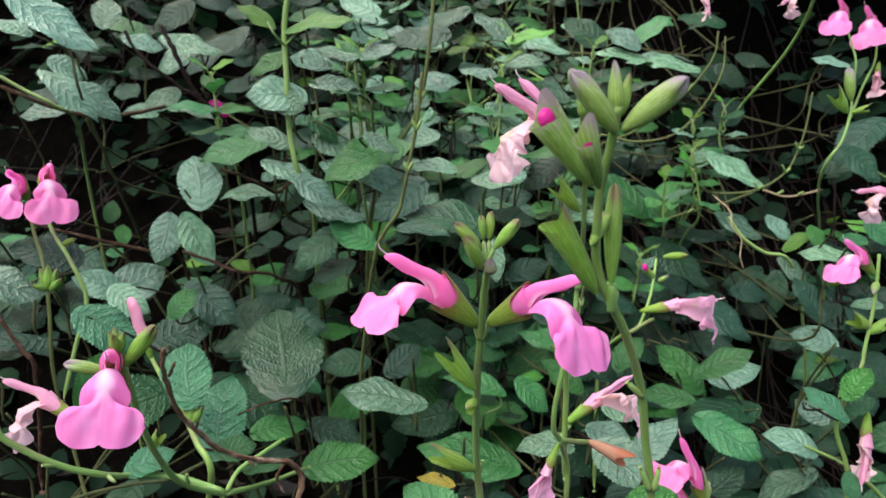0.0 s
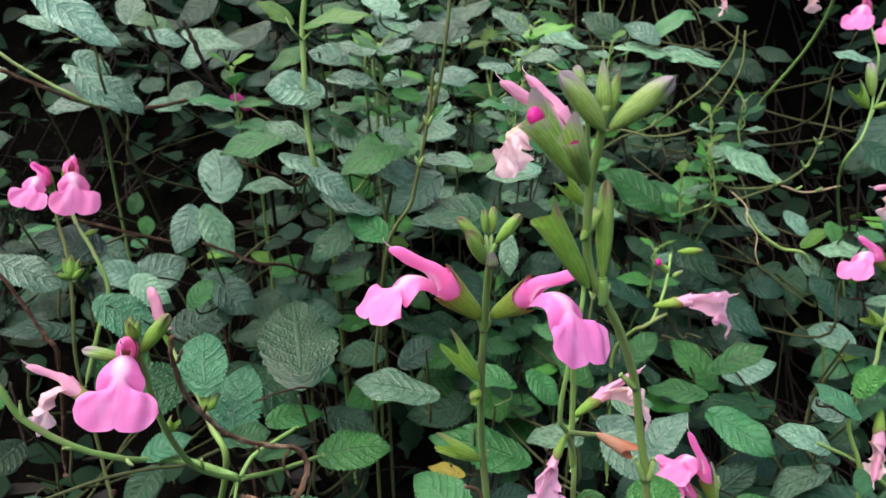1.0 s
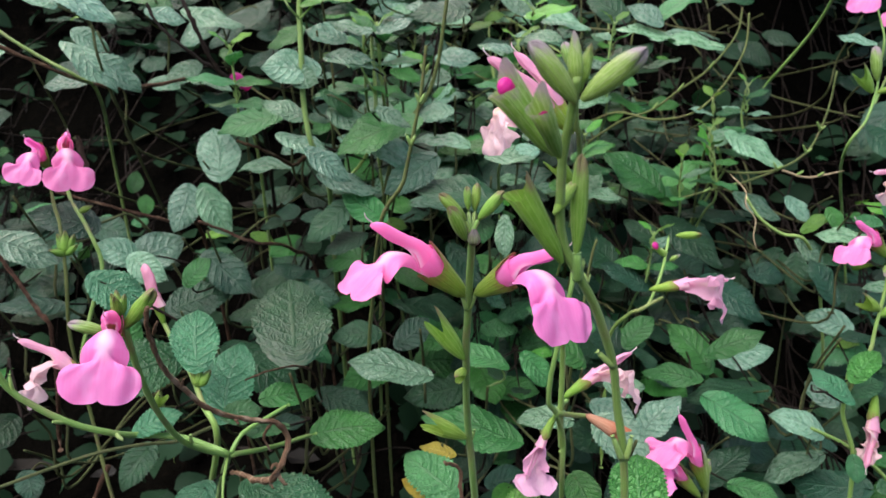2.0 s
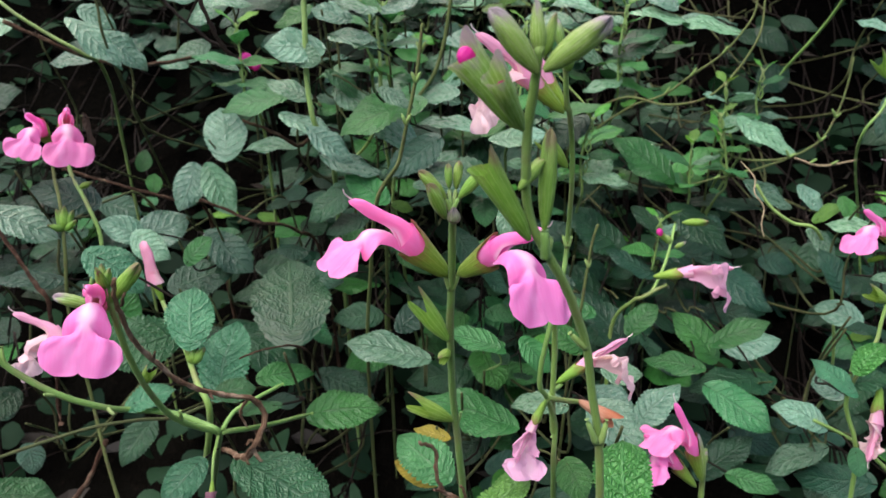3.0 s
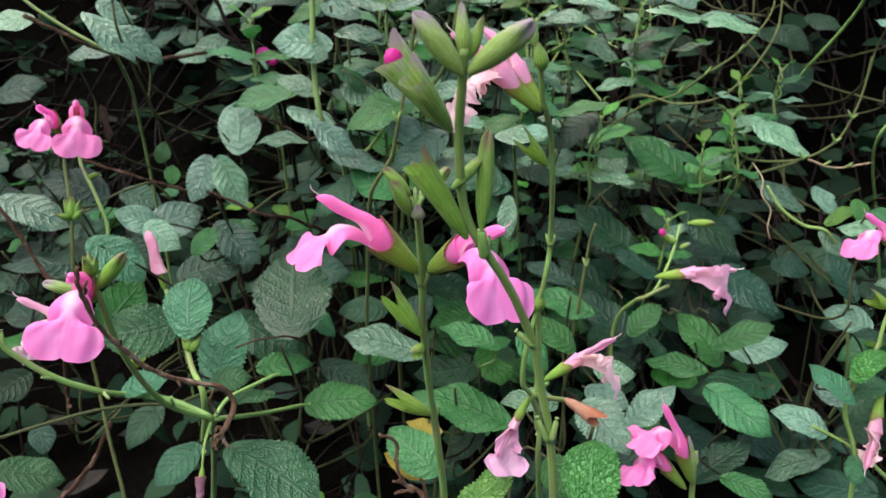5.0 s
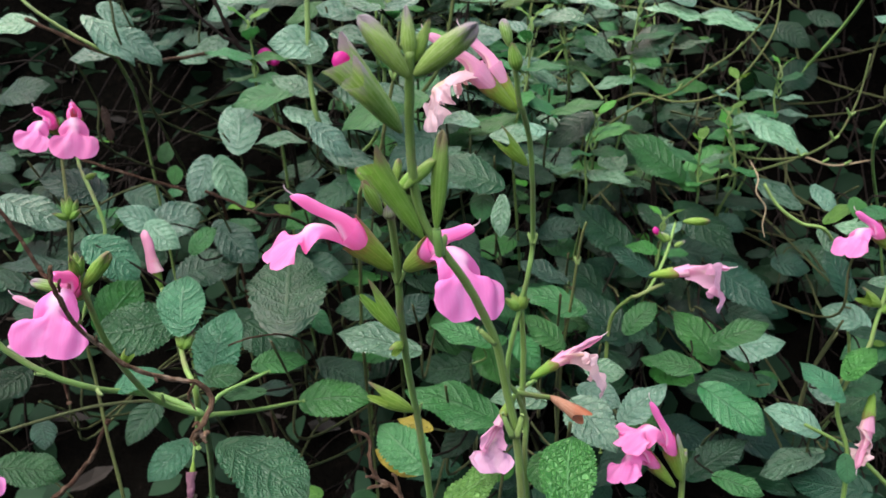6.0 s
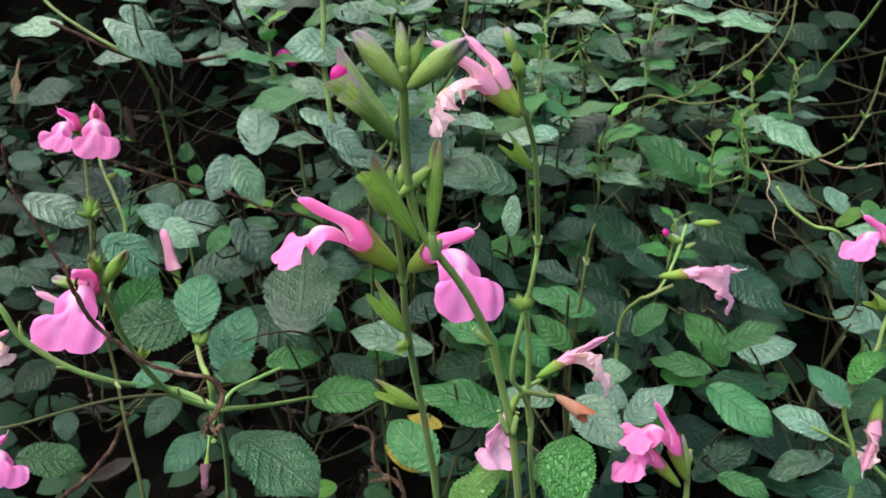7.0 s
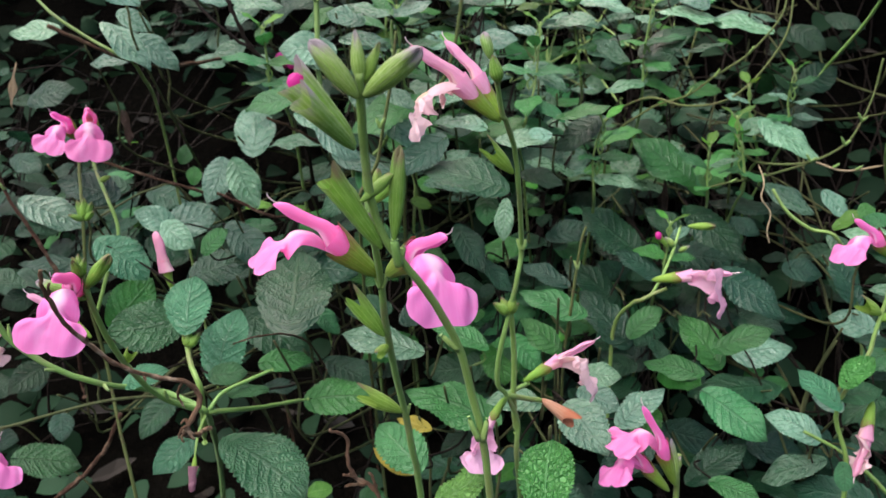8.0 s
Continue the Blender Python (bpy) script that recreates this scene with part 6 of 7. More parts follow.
s = shoot((-0.002, 0.464, 0.362), "leafy shoot with grey-green leaves, sky sheen painted into their colour")
leaf(s, "s", (0.0025, 0.4674, 0.3525), (-0.0265, 0.4721, 0.3551), (0.03, -0.33, 0.95), 0.0217)
leaf(s, "s", (-0.0059, 0.4604, 0.3720), (-0.0252, 0.4596, 0.3675), (-0.14, -0.71, 0.69), 0.0154)
s = shoot((-0.138, 0.390, 0.289), "young shoot with one small fresh green leaf")
leaf(s, "g", (-0.1430, 0.3863, 0.2829), (-0.1334, 0.3933, 0.2946), (-0.04, -0.82, 0.58), 0.0136)
s = shoot((-0.248, 0.427, 0.376), "leafy shoot with grey-green leaves, sky sheen painted into their colour")
leaf(s, "s", (-0.2645, 0.4343, 0.4051), (-0.2873, 0.4253, 0.4022), (0.19, -0.55, 0.81), 0.0211)
leaf(s, "b", (-0.2328, 0.4556, 0.3505), (-0.2252, 0.4484, 0.3323), (0.94, 0.24, 0.25), 0.0159)
leaf(s, "b", (-0.2631, 0.3959, 0.3813), (-0.2603, 0.3868, 0.3600), (-0.63, -0.75, 0.20), 0.0179)
s = shoot((0.230, 0.427, 0.237), "leafy shoot with dark blue-green toothed leaves")
leaf(s, "d", (0.2442, 0.4247, 0.2464), (0.2223, 0.4186, 0.2502), (0.28, -0.09, 0.96), 0.0167)
leaf(s, "d", (0.2371, 0.4150, 0.2159), (0.2180, 0.4050, 0.2050), (-0.33, -0.17, 0.93), 0.0181)
s = shoot((0.003, 0.645, 0.455), "leafy shoot with dark blue-green toothed leaves")
leaf(s, "d", (0.0166, 0.6497, 0.4616), (-0.0111, 0.6412, 0.4476), (-0.23, -0.55, 0.80), 0.0248)
s = shoot((0.062, 0.612, 0.433), "leafy shoot with grey-green leaves, sky sheen painted into their colour")
leaf(s, "s", (0.0526, 0.6202, 0.4409), (0.0261, 0.6278, 0.4587), (0.48, -0.56, 0.67), 0.0258)
s = shoot((0.098, 0.487, 0.275), "leafy shoot with dark blue-green toothed leaves")
leaf(s, "d", (0.1032, 0.5081, 0.2705), (0.0711, 0.5145, 0.2949), (0.26, -0.64, 0.72), 0.0330)
leaf(s, "d", (0.1187, 0.4675, 0.2637), (0.0934, 0.4701, 0.2760), (0.35, -0.40, 0.85), 0.0231)
leaf(s, "d", (0.0929, 0.4777, 0.2431), (0.0619, 0.4837, 0.2663), (0.54, -0.40, 0.74), 0.0317)
s = shoot((-0.188, 0.518, 0.373), "leafy shoot with grey-green leaves, sky sheen painted into their colour")
leaf(s, "s", (-0.1975, 0.5236, 0.3833), (-0.2150, 0.5176, 0.3850), (0.25, -0.60, 0.76), 0.0155)
s = shoot((0.055, 0.348, 0.237), "leafy shoot with dark blue-green toothed leaves")
leaf(s, "d", (0.0483, 0.3219, 0.2010), (0.0569, 0.3279, 0.2038), (0.20, -0.56, 0.81), 0.0110)
leaf(s, "g", (0.0409, 0.3721, 0.2492), (0.0545, 0.3670, 0.2358), (0.48, -0.71, 0.52), 0.0160)
s = shoot((0.193, 0.339, 0.259), "leafy shoot with rough wrinkled green leaves")
leaf(s, "r", (0.1971, 0.3478, 0.2465), (0.2122, 0.3489, 0.2510), (-0.17, -0.45, 0.88), 0.0136)
s = shoot((-0.153, 0.330, 0.263), "leafy shoot with mid-green toothed leaves")
leaf(s, "g", (-0.1660, 0.3306, 0.2580), (-0.1530, 0.3454, 0.2767), (0.65, -0.72, 0.24), 0.0239)
s = shoot((0.149, 0.424, 0.230), "leafy shoot with mid-green toothed leaves")
leaf(s, "d", (0.1799, 0.4231, 0.2148), (0.1369, 0.4083, 0.2147), (0.04, -0.03, 1.00), 0.0338)
s = shoot((-0.261, 0.523, 0.325), "leafy shoot with mid-green toothed leaves")
leaf(s, "g", (-0.2382, 0.5336, 0.3089), (-0.2372, 0.5421, 0.3210), (0.64, -0.68, 0.36), 0.0123)
leaf(s, "g", (-0.2286, 0.5311, 0.2930), (-0.2302, 0.5383, 0.3041), (0.48, -0.69, 0.54), 0.0123)
leaf(s, "d", (-0.3306, 0.4936, 0.3559), (-0.2997, 0.4965, 0.3647), (-0.15, -0.81, 0.56), 0.0239)
s = shoot((-0.000, 0.569, 0.424), "leafy shoot with mid-green toothed leaves")
leaf(s, "d", (-0.0018, 0.5738, 0.4386), (-0.0384, 0.5663, 0.4342), (-0.07, -0.64, 0.76), 0.0297)
s = shoot((0.023, 0.432, 0.265), "leafy shoot with dark blue-green toothed leaves")
leaf(s, "d", (0.0146, 0.4351, 0.2728), (0.0323, 0.4292, 0.2572), (0.53, -0.29, 0.79), 0.0194)
s = shoot((0.224, 0.665, 0.416), "leafy shoot with dark blue-green toothed leaves")
leaf(s, "s", (0.1704, 0.6842, 0.4251), (0.2162, 0.6763, 0.4267), (-0.03, -0.30, 0.95), 0.0386)
s = shoot((0.274, 0.513, 0.376), "leafy shoot with dark blue-green toothed leaves")
leaf(s, "d", (0.2985, 0.5295, 0.3755), (0.2681, 0.5178, 0.3494), (-0.53, -0.45, 0.72), 0.0307)
leaf(s, "d", (0.2681, 0.5046, 0.3581), (0.2879, 0.4962, 0.3404), (0.11, -0.76, 0.65), 0.0233)
s = shoot((-0.057, 0.433, 0.247), "leafy shoot with dark blue-green toothed leaves")
leaf(s, "d", (-0.0487, 0.4333, 0.2390), (-0.0720, 0.4244, 0.2383), (0.29, -0.54, 0.79), 0.0200)
leaf(s, "d", (-0.1035, 0.4525, 0.2555), (-0.0723, 0.4518, 0.2541), (0.02, -0.80, 0.60), 0.0240)
leaf(s, "d", (-0.0299, 0.4145, 0.2398), (-0.0145, 0.4235, 0.2525), (0.12, -0.84, 0.53), 0.0176)
s = shoot((0.099, 0.379, 0.179), "leafy shoot with dark blue-green toothed leaves")
leaf(s, "d", (0.1120, 0.3870, 0.1883), (0.0852, 0.3708, 0.1698), (-0.42, -0.20, 0.88), 0.0286)
s = shoot((0.040, 0.463, 0.339), "leafy shoot with grey-green leaves, sky sheen painted into their colour")
leaf(s, "d", (0.0356, 0.4633, 0.3235), (0.0581, 0.4617, 0.3193), (0.04, -0.48, 0.88), 0.0185)
s = shoot((-0.241, 0.344, 0.265), "leafy shoot with dark blue-green toothed leaves")
leaf(s, "d", (-0.2353, 0.3448, 0.2675), (-0.2560, 0.3458, 0.2755), (0.22, -0.09, 0.97), 0.0168)
leaf(s, "d", (-0.2304, 0.3462, 0.2608), (-0.2436, 0.3398, 0.2553), (0.40, -0.90, 0.16), 0.0138)
s = shoot((0.176, 0.475, 0.253), "leafy shoot with dark blue-green toothed leaves")
leaf(s, "s", (0.1709, 0.4482, 0.2229), (0.1990, 0.4494, 0.2288), (-0.08, -0.54, 0.84), 0.0243)
s = shoot((0.166, 0.515, 0.343), "leafy shoot with dark blue-green toothed leaves")
leaf(s, "y", (0.1662, 0.5099, 0.3453), (0.1612, 0.5154, 0.3608), (0.70, -0.63, 0.34), 0.0136)
s = shoot((-0.107, 0.408, 0.221), "leafy shoot with dark blue-green toothed leaves")
leaf(s, "d", (-0.1267, 0.4117, 0.2324), (-0.0875, 0.4037, 0.2091), (0.40, -0.42, 0.81), 0.0359)
s = shoot((-0.193, 0.326, 0.313), "leafy shoot with dark blue-green toothed leaves")
leaf(s, "d", (-0.1717, 0.3423, 0.3229), (-0.1959, 0.3355, 0.3304), (0.35, -0.53, 0.77), 0.0224)
s = shoot((-0.014, 0.447, 0.352), "leafy shoot with grey-green leaves, sky sheen painted into their colour")
leaf(s, "s", (-0.0490, 0.4482, 0.3561), (-0.0212, 0.4420, 0.3385), (0.29, -0.48, 0.83), 0.0258)
leaf(s, "s", (-0.0193, 0.4616, 0.3261), (-0.0027, 0.4700, 0.3364), (-0.18, -0.55, 0.82), 0.0167)
s = shoot((-0.193, 0.570, 0.438), "leafy shoot with dark blue-green toothed leaves")
leaf(s, "g", (-0.2063, 0.5376, 0.4362), (-0.2348, 0.5443, 0.4516), (0.45, -0.41, 0.80), 0.0250)
leaf(s, "d", (-0.1641, 0.6267, 0.4421), (-0.2017, 0.6114, 0.4111), (-0.36, -0.56, 0.75), 0.0408)
leaf(s, "d", (-0.1870, 0.5772, 0.4587), (-0.2098, 0.5688, 0.4422), (0.03, -0.80, 0.60), 0.0236)
s = shoot((-0.017, 0.437, 0.326), "leafy shoot with grey-green leaves, sky sheen painted into their colour")
leaf(s, "s", (-0.0226, 0.4519, 0.3175), (0.0042, 0.4508, 0.3148), (-0.01, -0.22, 0.98), 0.0213)
s = shoot((0.231, 0.425, 0.299), "leafy shoot with dark blue-green toothed leaves")
leaf(s, "d", (0.2242, 0.4345, 0.2674), (0.2117, 0.4414, 0.2892), (0.42, -0.71, 0.56), 0.0213)
leaf(s, "g", (0.2375, 0.4149, 0.3250), (0.2515, 0.4101, 0.3163), (0.04, -0.87, 0.49), 0.0146)
s = shoot((-0.063, 0.575, 0.460), "leafy shoot with grey-green leaves, sky sheen painted into their colour")
leaf(s, "s", (-0.0507, 0.5722, 0.4543), (-0.0756, 0.5781, 0.4667), (0.27, -0.78, 0.56), 0.0220)
s = shoot((-0.107, 0.439, 0.378), "leafy shoot with grey-green leaves, sky sheen painted into their colour")
leaf(s, "s", (-0.0801, 0.4242, 0.3957), (-0.1055, 0.4150, 0.3961), (0.49, -0.74, 0.47), 0.0219)
s = shoot((0.226, 0.517, 0.280), "leafy shoot with dark blue-green toothed leaves")
leaf(s, "d", (0.2118, 0.5276, 0.2567), (0.2337, 0.5267, 0.2545), (-0.05, -0.71, 0.70), 0.0189)
s = shoot((-0.175, 0.552, 0.376), "leafy shoot with grey-green leaves, sky sheen painted into their colour")
leaf(s, "s", (-0.1911, 0.5568, 0.3861), (-0.1596, 0.5549, 0.3794), (0.13, -0.24, 0.96), 0.0243)
s = shoot((0.095, 0.510, 0.343), "leafy shoot with dark blue-green toothed leaves")
leaf(s, "g", (0.0802, 0.5037, 0.3409), (0.1044, 0.5136, 0.3497), (-0.15, -0.29, 0.94), 0.0212)
s = shoot((0.010, 0.312, 0.222), "leafy shoot with mid-green toothed leaves")
leaf(s, "o", (0.0027, 0.3205, 0.2208), (-0.0115, 0.3209, 0.2244), (0.41, -0.17, 0.89), 0.0117)
s = shoot((0.133, 0.600, 0.416), "leafy shoot with dark blue-green toothed leaves")
leaf(s, "d", (0.1097, 0.5688, 0.3978), (0.1403, 0.5837, 0.4164), (-0.11, -0.49, 0.87), 0.0296)
leaf(s, "s", (0.1418, 0.5978, 0.3991), (0.1661, 0.5992, 0.4057), (-0.28, -0.15, 0.95), 0.0213)
leaf(s, "d", (0.1272, 0.6401, 0.4386), (0.1002, 0.6479, 0.4570), (0.08, -0.83, 0.55), 0.0267)
s = shoot((-0.072, 0.394, 0.237), "leafy shoot with dark blue-green toothed leaves")
leaf(s, "g", (-0.0833, 0.4090, 0.2416), (-0.0690, 0.4050, 0.2305), (0.47, -0.47, 0.75), 0.0146)
leaf(s, "d", (-0.0729, 0.4032, 0.2109), (-0.0436, 0.3996, 0.2006), (0.23, -0.31, 0.92), 0.0245)
s = shoot((-0.067, 0.433, 0.336), "leafy shoot with grey-green leaves, sky sheen painted into their colour")
leaf(s, "s", (-0.0971, 0.4293, 0.3578), (-0.0703, 0.4259, 0.3472), (0.23, -0.34, 0.91), 0.0221)
leaf(s, "s", (-0.0731, 0.4578, 0.3701), (-0.0497, 0.4538, 0.3581), (0.36, -0.63, 0.68), 0.0204)
leaf(s, "g", (-0.0427, 0.4224, 0.3141), (-0.0641, 0.4251, 0.3261), (0.27, -0.78, 0.56), 0.0193)
s = shoot((-0.0011, 0.3060, 0.2072), "leafy shoot with one yellowing leaf")
leaf(s, "o", (-0.0011, 0.3060, 0.2072), (-0.0169, 0.3000, 0.2184), (0.10, -0.75, 0.65), 0.0125)

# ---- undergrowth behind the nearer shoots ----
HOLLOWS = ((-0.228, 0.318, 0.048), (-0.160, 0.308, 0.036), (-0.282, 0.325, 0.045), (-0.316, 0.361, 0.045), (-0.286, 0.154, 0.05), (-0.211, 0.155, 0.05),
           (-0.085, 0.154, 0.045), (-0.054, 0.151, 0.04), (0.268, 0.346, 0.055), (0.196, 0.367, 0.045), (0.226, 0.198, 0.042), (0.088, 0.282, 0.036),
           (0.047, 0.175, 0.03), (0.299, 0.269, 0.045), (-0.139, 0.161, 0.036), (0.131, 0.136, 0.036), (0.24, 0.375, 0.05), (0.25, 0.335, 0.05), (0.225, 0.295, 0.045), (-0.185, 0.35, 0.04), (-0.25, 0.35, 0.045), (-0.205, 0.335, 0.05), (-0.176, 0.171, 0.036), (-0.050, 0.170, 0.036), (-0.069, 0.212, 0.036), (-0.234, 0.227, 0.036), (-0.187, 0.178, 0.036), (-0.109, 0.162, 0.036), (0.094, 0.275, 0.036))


def canopy(x, z):
    """How far back the leafy face stands at a place across and up."""
    return 0.234 + 0.218 * x + 0.289 * z + 0.70 * x * x + 0.98 * z * z


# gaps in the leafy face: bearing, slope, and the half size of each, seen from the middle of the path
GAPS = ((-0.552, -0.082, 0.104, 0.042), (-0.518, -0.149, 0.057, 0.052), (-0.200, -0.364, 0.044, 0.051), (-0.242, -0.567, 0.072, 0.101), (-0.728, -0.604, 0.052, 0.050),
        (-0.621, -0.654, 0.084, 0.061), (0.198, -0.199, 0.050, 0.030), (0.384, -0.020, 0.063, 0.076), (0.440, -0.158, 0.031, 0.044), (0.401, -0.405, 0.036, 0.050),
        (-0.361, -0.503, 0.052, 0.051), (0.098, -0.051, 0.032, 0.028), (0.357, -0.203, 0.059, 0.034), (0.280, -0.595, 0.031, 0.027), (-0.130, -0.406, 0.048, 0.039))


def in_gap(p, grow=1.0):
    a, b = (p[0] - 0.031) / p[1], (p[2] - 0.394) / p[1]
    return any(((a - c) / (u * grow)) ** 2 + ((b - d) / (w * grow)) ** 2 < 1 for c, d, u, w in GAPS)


front = list(FACE)


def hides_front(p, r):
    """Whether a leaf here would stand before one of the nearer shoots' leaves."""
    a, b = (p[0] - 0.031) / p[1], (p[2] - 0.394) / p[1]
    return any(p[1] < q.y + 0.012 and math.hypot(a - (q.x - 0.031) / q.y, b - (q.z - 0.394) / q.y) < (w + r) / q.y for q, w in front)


def undergrowth(rnd, x, y, z, n, kinds, size, label):
    # shade put into the stem colour low down and at the sides
    s = shoot((x, y, z), label, rnd.uniform(-0.17, 0.17), bark_shaded if z < 0.3 or x < -0.15 or x > 0.16 else rnd.choice((stem_dim, stem_pale, stem_old)))
    gap = rnd.choice((0.022, 0.028, 0.036))
    turn = rnd.uniform(0, 6.3)
    for i in range(n):
        level = i // 2
        a = turn + math.pi * (i % 2) + level * math.pi / 2 + rnd.uniform(-0.4, 0.4)
        out = Vector((math.cos(a), math.sin(a) * 0.8 - 0.25, rnd.uniform(-0.35, 0.25))).normalized()
        b = Vector((x, y + 0.012, z + 0.022 - gap * level)) + out * rnd.uniform(0.008, 0.018)
        length = size * rnd.uniform(0.8, 1.15) * (0.5, 0.85, 1.05, 1.1, 1.1)[level]
        up = Vector((rnd.uniform(-0.5, 0.5), -0.65 + rnd.uniform(-0.4, 0.4), 0.9))
        kind, width = rnd.choice("ggyd") if level == 0 and rnd.random() < 0.6 else rnd.choice(kinds), length * rnd.uniform(0.66, 0.84)
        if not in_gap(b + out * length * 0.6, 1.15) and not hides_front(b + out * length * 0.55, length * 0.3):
            leaf(s, kind, b, b + out * length, up, width)


rnd = random.Random(11)
placed = 0
while placed < 176:
    x, z = rnd.uniform(-0.55, 0.60), rnd.uniform(0.08, 0.60)
    deep = 0.065 + 0.24 * rnd.random()
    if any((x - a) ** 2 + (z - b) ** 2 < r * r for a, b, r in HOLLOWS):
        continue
    if z < 0.34 and x < 0.0 and rnd.random() < 0.4:
        placed += 1
        continue
    if (z > 0.30 and (x < -0.15 or x > 0.17)) and rnd.random() < 0.75:
        continue
    if z < 0.21 and x < -0.02 and rnd.random() < (0.85 if x < -0.13 else 0.5):
        continue
    y = canopy(x, z) + deep
    if z < ground_z(y) + 0.03:
        continue
    # kind picked by place puts shade or sky light into the leaf colour
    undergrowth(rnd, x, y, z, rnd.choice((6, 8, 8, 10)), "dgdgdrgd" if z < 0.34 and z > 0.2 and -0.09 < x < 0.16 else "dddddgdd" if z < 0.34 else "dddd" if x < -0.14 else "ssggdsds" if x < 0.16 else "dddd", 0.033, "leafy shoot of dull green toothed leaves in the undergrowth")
    placed += 1


def upright(top, low, pairs, size, seed):
    """An upright shoot with crossed pairs of leaves that shrink towards its tip."""
    r = random.Random(seed)
    t, l = Vector(top), Vector(low)
    foot = Vector((l.x + r.uniform(-0.03, 0.03), l.y + 0.17, ground_z(l.y + 0.17) - 0.004))
    ob = thing("leafy_shoot", foot, "upright shoot with crossed pairs of fresh green leaves", "shoot", "leafy shoots")
    ob["axis"], ob["top"] = tuple(l), tuple(t)
    sway = Vector((r.uniform(-0.004, 0.004), 0, 0))
    part("stem", tube([t, t.lerp(l, 0.5) + sway, l, l + Vector((0, 0.035, -0.025)), foot.lerp(l, 0.4) + sway * 3, foot], 0.0006, 0.0012, 6, 6, 0.06), stem_pale, ob)
    turn = r.uniform(0, 3)
    for k in range(pairs):
        p = t.lerp(l, k / pairs)
        for side in (0, math.pi):
            a = turn + k * math.pi / 2 + side + r.uniform(-0.25, 0.25)
            out = Vector((math.cos(a), math.sin(a) * 0.8 - 0.1, 0.55 - 0.22 * k + r.uniform(-0.1, 0.1))).normalized()
            length = size * min(1.1, 0.45 + 0.22 * k) * r.uniform(0.85, 1.15)
            leaf(ob, "y" if k == 0 else r.choice("ggsg"), p + out * 0.004, p + out * (0.004 + length), (r.uniform(-0.25, 0.25), -0.4, 1), length * r.uniform(0.58, 0.70))


for n, (top, low, pairs, size) in enumerate((
    ((0.037, 0.487, 0.415), (0.028, 0.485, 0.339), 5, 0.024),
    ((0.109, 0.567, 0.430), (0.107, 0.569, 0.365), 5, 0.024),
    ((0.080, 0.479, 0.358), (0.077, 0.485, 0.309), 4, 0.024),
    ((0.159, 0.488, 0.362), (0.170, 0.498, 0.315), 4, 0.017),
    ((0.124, 0.464, 0.299), (0.123, 0.475, 0.262), 3, 0.020),
    ((0.051, 0.581, 0.441), (0.063, 0.587, 0.373), 5, 0.022),
    ((-0.058, 0.472, 0.421), (-0.057, 0.480, 0.373), 4, 0.026),
    ((0.147, 0.501, 0.341), (0.151, 0.512, 0.300), 3, 0.026),
    ((0.209, 0.572, 0.388), (0.213, 0.582, 0.344), 4, 0.018),
    ((-0.048, 0.460, 0.423), (-0.045, 0.470, 0.375), 4, 0.024),
    ((0.171, 0.527, 0.379), (0.184, 0.537, 0.331), 4, 0.020),
    ((-0.142, 0.476, 0.410), (-0.140, 0.484, 0.363), 4, 0.026),
)):
    upright(top, low, pairs, size, 40 + n)


def tangle(r, x, y, z, span):
    """A bare runner arching through a dark gap."""
    side = r.choice((-1, 1))
    pts = [Vector((x, y, z))]
    for k in range(1, 5):
        pts.append(Vector((x + side * span * k / 4 + r.uniform(-0.012, 0.012), y + 0.02 * k, z + 0.05 * math.sin(k * 0.8) - 0.012 * k * k + r.uniform(-0.012, 0.012))))
    end = pts[-1] + Vector((side * 0.02, 0.05, -0.06))
    end.z = ground_z(end.y) - 0.003
    ob = thing("runner_stem", end, "thin bare runner arching through the shade", "stem", "background stems")
    thick = r.uniform(0.0005, 0.0010)
    stem(ob, pts + [end], thick * 0.8, thick, r.choice((stem_dim, bark_shaded, bark_shaded, bark_shaded)))


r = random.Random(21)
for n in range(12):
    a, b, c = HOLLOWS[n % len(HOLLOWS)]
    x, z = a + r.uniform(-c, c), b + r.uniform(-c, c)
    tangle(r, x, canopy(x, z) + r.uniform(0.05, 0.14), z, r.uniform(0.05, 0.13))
for n in range(14):
    a, b, c = HOLLOWS[8 + n % 6]
    x, z = a + r.uniform(-c, c) * 1.2, b + r.uniform(-c, c)
    y = canopy(x, z) + r.uniform(0.12, 0.22)
    if z > ground_z(y) + 0.03:
        # dark kind only: the shade of the gap is in the leaf colour
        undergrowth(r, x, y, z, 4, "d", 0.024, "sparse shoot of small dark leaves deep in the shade")


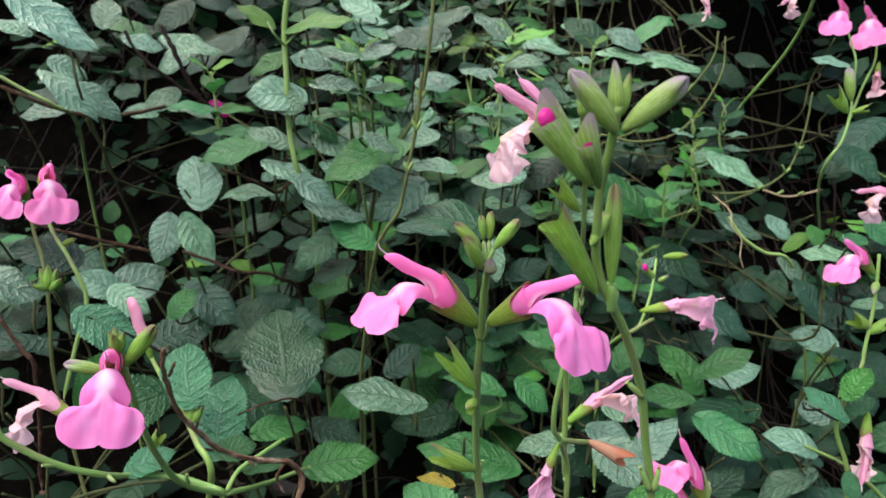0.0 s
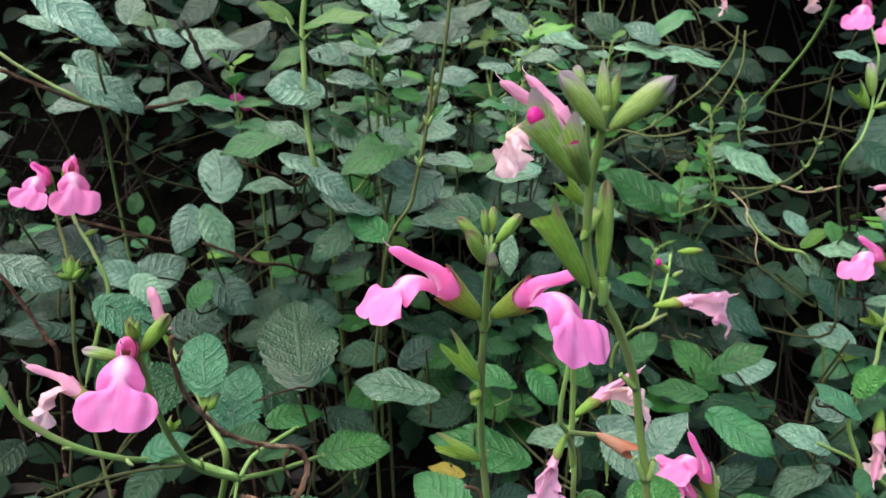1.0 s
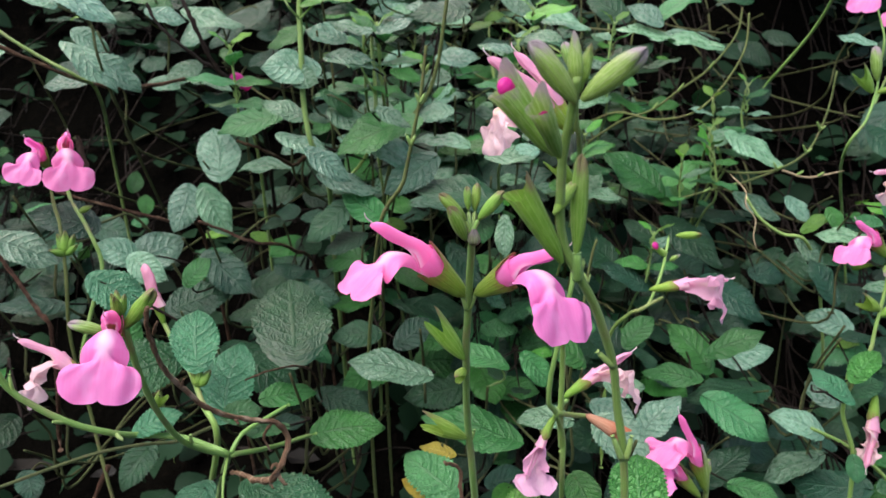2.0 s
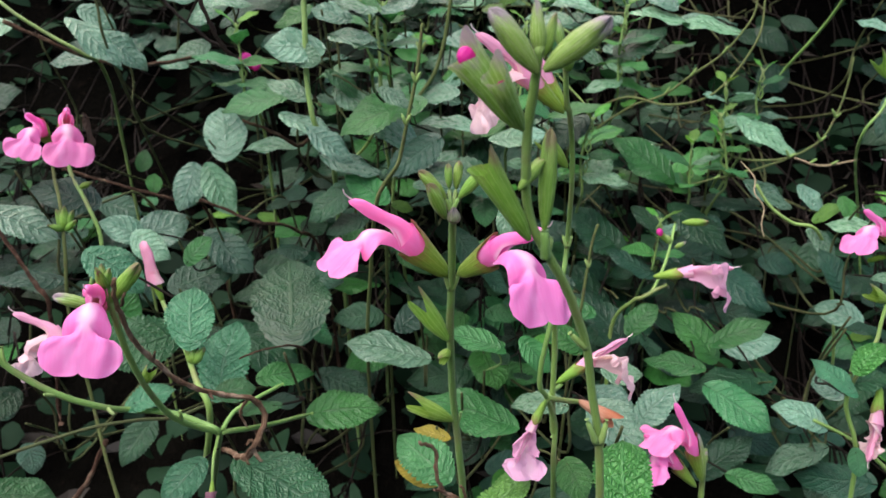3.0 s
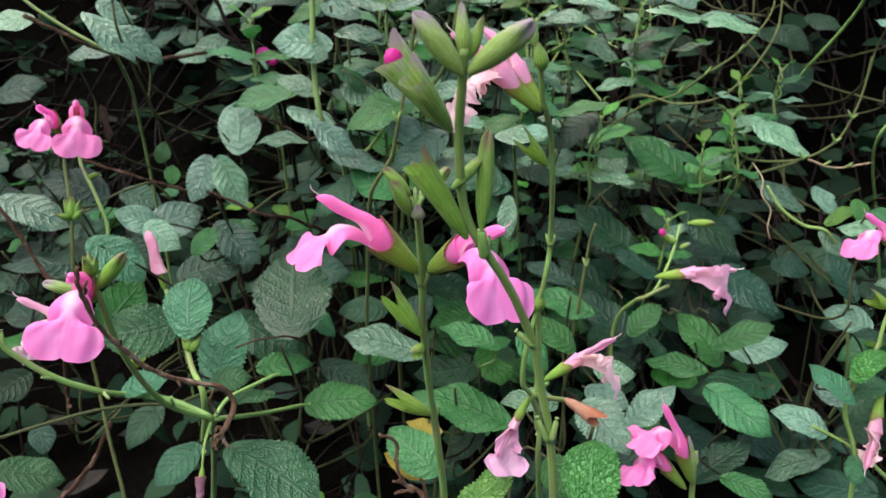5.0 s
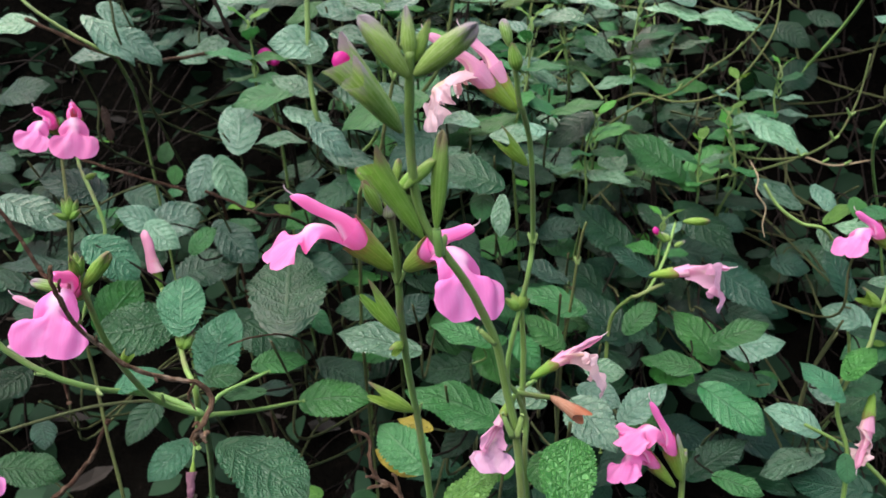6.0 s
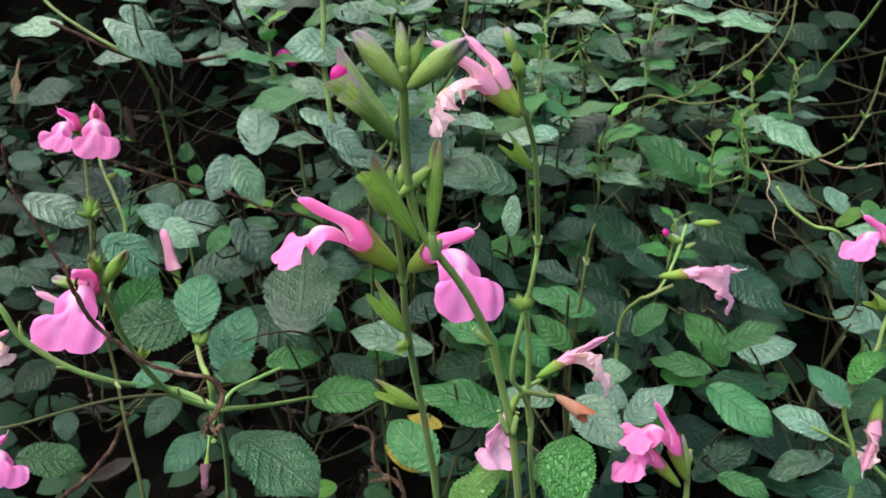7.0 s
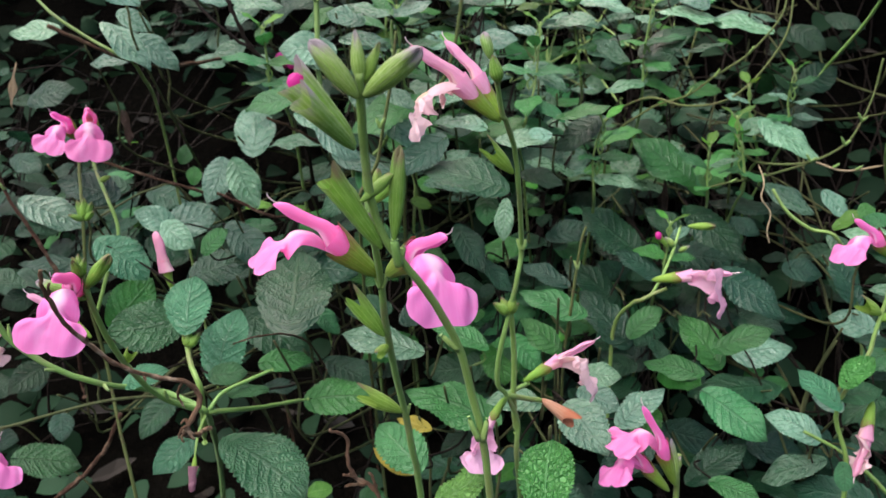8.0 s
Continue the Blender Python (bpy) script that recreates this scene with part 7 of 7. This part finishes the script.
def far_leaves():
    """The leafy bank further back, too dense to count, and an unseen leaf layer above that shades it."""
    r = random.Random(5)
    width = (0.0, 0.36, 0.48, 0.42, 0.27, 0.0)
    blade = [(i / 5, s * w, 0.10 * abs(s * w) * 2 - 0.3 * (i / 5) ** 2) for i, w in enumerate(width) for s in (-1, 0, 1)]
    quads = [(3 * i + j, 3 * i + j + 1, 3 * i + j + 4, 3 * i + j + 3) for i in range(5) for j in range(2)]
    verts, faces = [], []
    for i in range(11500):
        near = i > 8200
        x, y = (r.uniform(-0.75, 0.85), r.uniform(0.64, 0.90)) if near else (r.uniform(-2.6, 2.6), r.uniform(0.74, 2.2))
        # added dark leaves over the soil, standing in for shade between the plants
        if i > 9500:
            x, y = r.uniform(-0.5, 0.5), r.uniform(0.24, 0.64)
            if r.random() < 0.7:
                continue
        if near and y > 0.64 and (x < -0.12 or x > 0.2) and r.random() < (0.6 if x < 0 else 0.15):
            continue
        z = ground_z(y) + r.random() ** 1.5 * (0.07 if near else 0.16)
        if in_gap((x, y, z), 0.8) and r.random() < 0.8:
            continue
        a, tilt = r.uniform(0, 6.3), r.uniform(-0.7, 0.5)
        d = Vector((math.cos(a), math.sin(a), tilt)).normalized()
        nrm = Vector((r.uniform(-0.6, 0.6), r.uniform(-1.2, 0.3), 0.9))
        m = frame_from((x, y, z), d, nrm, r.uniform(0.022, 0.038), r.uniform(0.018, 0.028), 0.03)
        k = len(verts)
        verts += [m @ Vector(p) for p in blade]
        faces += [tuple(k + q for q in f) for f in quads]
    # added leaves above the view, only to block sky light from the bank
    for i in range(3600):
        x, y = r.choice((r.uniform(-1.2, -0.14), r.uniform(0.17, 1.0), r.uniform(0.17, 0.6))), r.uniform(0.58, 1.35)
        z = 0.60 + 0.16 * (y - 0.58) + 0.20 * r.random()
        a = r.uniform(0, 6.3)
        m = frame_from((x, y, z), (math.cos(a), math.sin(a), r.uniform(-0.5, 0.3)), (r.uniform(-0.6, 0.6), r.uniform(-0.9, 0.3), 0.9), r.uniform(0.026, 0.040), r.uniform(0.022, 0.032), 0.03)
        k = len(verts)
        verts += [m @ Vector(p) for p in blade]
        faces += [tuple(k + q for q in f) for f in quads]
    me = bpy.data.meshes.new("bank_and_shade_foliage")
    me.from_pydata(verts, [], faces)
    me.polygons.foreach_set("use_smooth", [True] * len(me.polygons))
    g = Graph("leaf_far_shaded", 0.6, 0.08)
    geo = g.tree.nodes.new("ShaderNodeNewGeometry")
    # leaf greens lowered: shade of the deep bank is put into them
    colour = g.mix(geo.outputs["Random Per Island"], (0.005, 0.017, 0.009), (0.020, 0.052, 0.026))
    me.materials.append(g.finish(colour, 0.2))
    tagged(new("bank_and_shade_foliage", me), "dense dull green leaves covering the bank, and an unseen shading layer above it", "foliage", kind="stuff")


def litter():
    """Dead leaves and bits of twig on the soil."""
    r = random.Random(9)
    verts, faces = [], []
    for i in range(220):
        x, y = r.uniform(-0.6, 0.6), r.uniform(0.2, 1.1)
        z = ground_z(y) + r.uniform(0.008, 0.022)
        a = r.uniform(0, 6.3)
        long = i % 3 == 0
        m = frame_from((x, y, z), (math.cos(a), math.sin(a), r.uniform(-0.3, 0.3)), (r.uniform(-0.5, 0.5), r.uniform(-0.5, 0.5), 1), r.uniform(0.02, 0.05), 0.003 if long else r.uniform(0.012, 0.02), 0.02)
        shape = ((0, 0, 0), (0.3, 0.5, 0.15), (0.7, 0.4, 0.1), (1, 0, 0.2), (0.7, -0.4, 0.2), (0.3, -0.5, 0.1), (0.5, 0, -0.08))
        k = len(verts)
        verts += [m @ Vector(p) for p in shape]
        faces += [(k + q, k + (q + 1) % 6, k + 6) for q in range(6)]
    me = bpy.data.meshes.new("leaf_litter")
    me.from_pydata(verts, [], faces)
    g = Graph("litter_shaded_brown", 0.85)
    geo = g.tree.nodes.new("ShaderNodeNewGeometry")
    # browns lowered to hold the shade that lies on the ground
    me.materials.append(g.finish(g.mix(geo.outputs["Random Per Island"], (0.006, 0.0045, 0.0035), (0.024, 0.016, 0.010))))
    tagged(new("leaf_litter", me), "brown dead leaves and twig bits on dark soil", "litter", kind="stuff")


far_leaves()
litter()
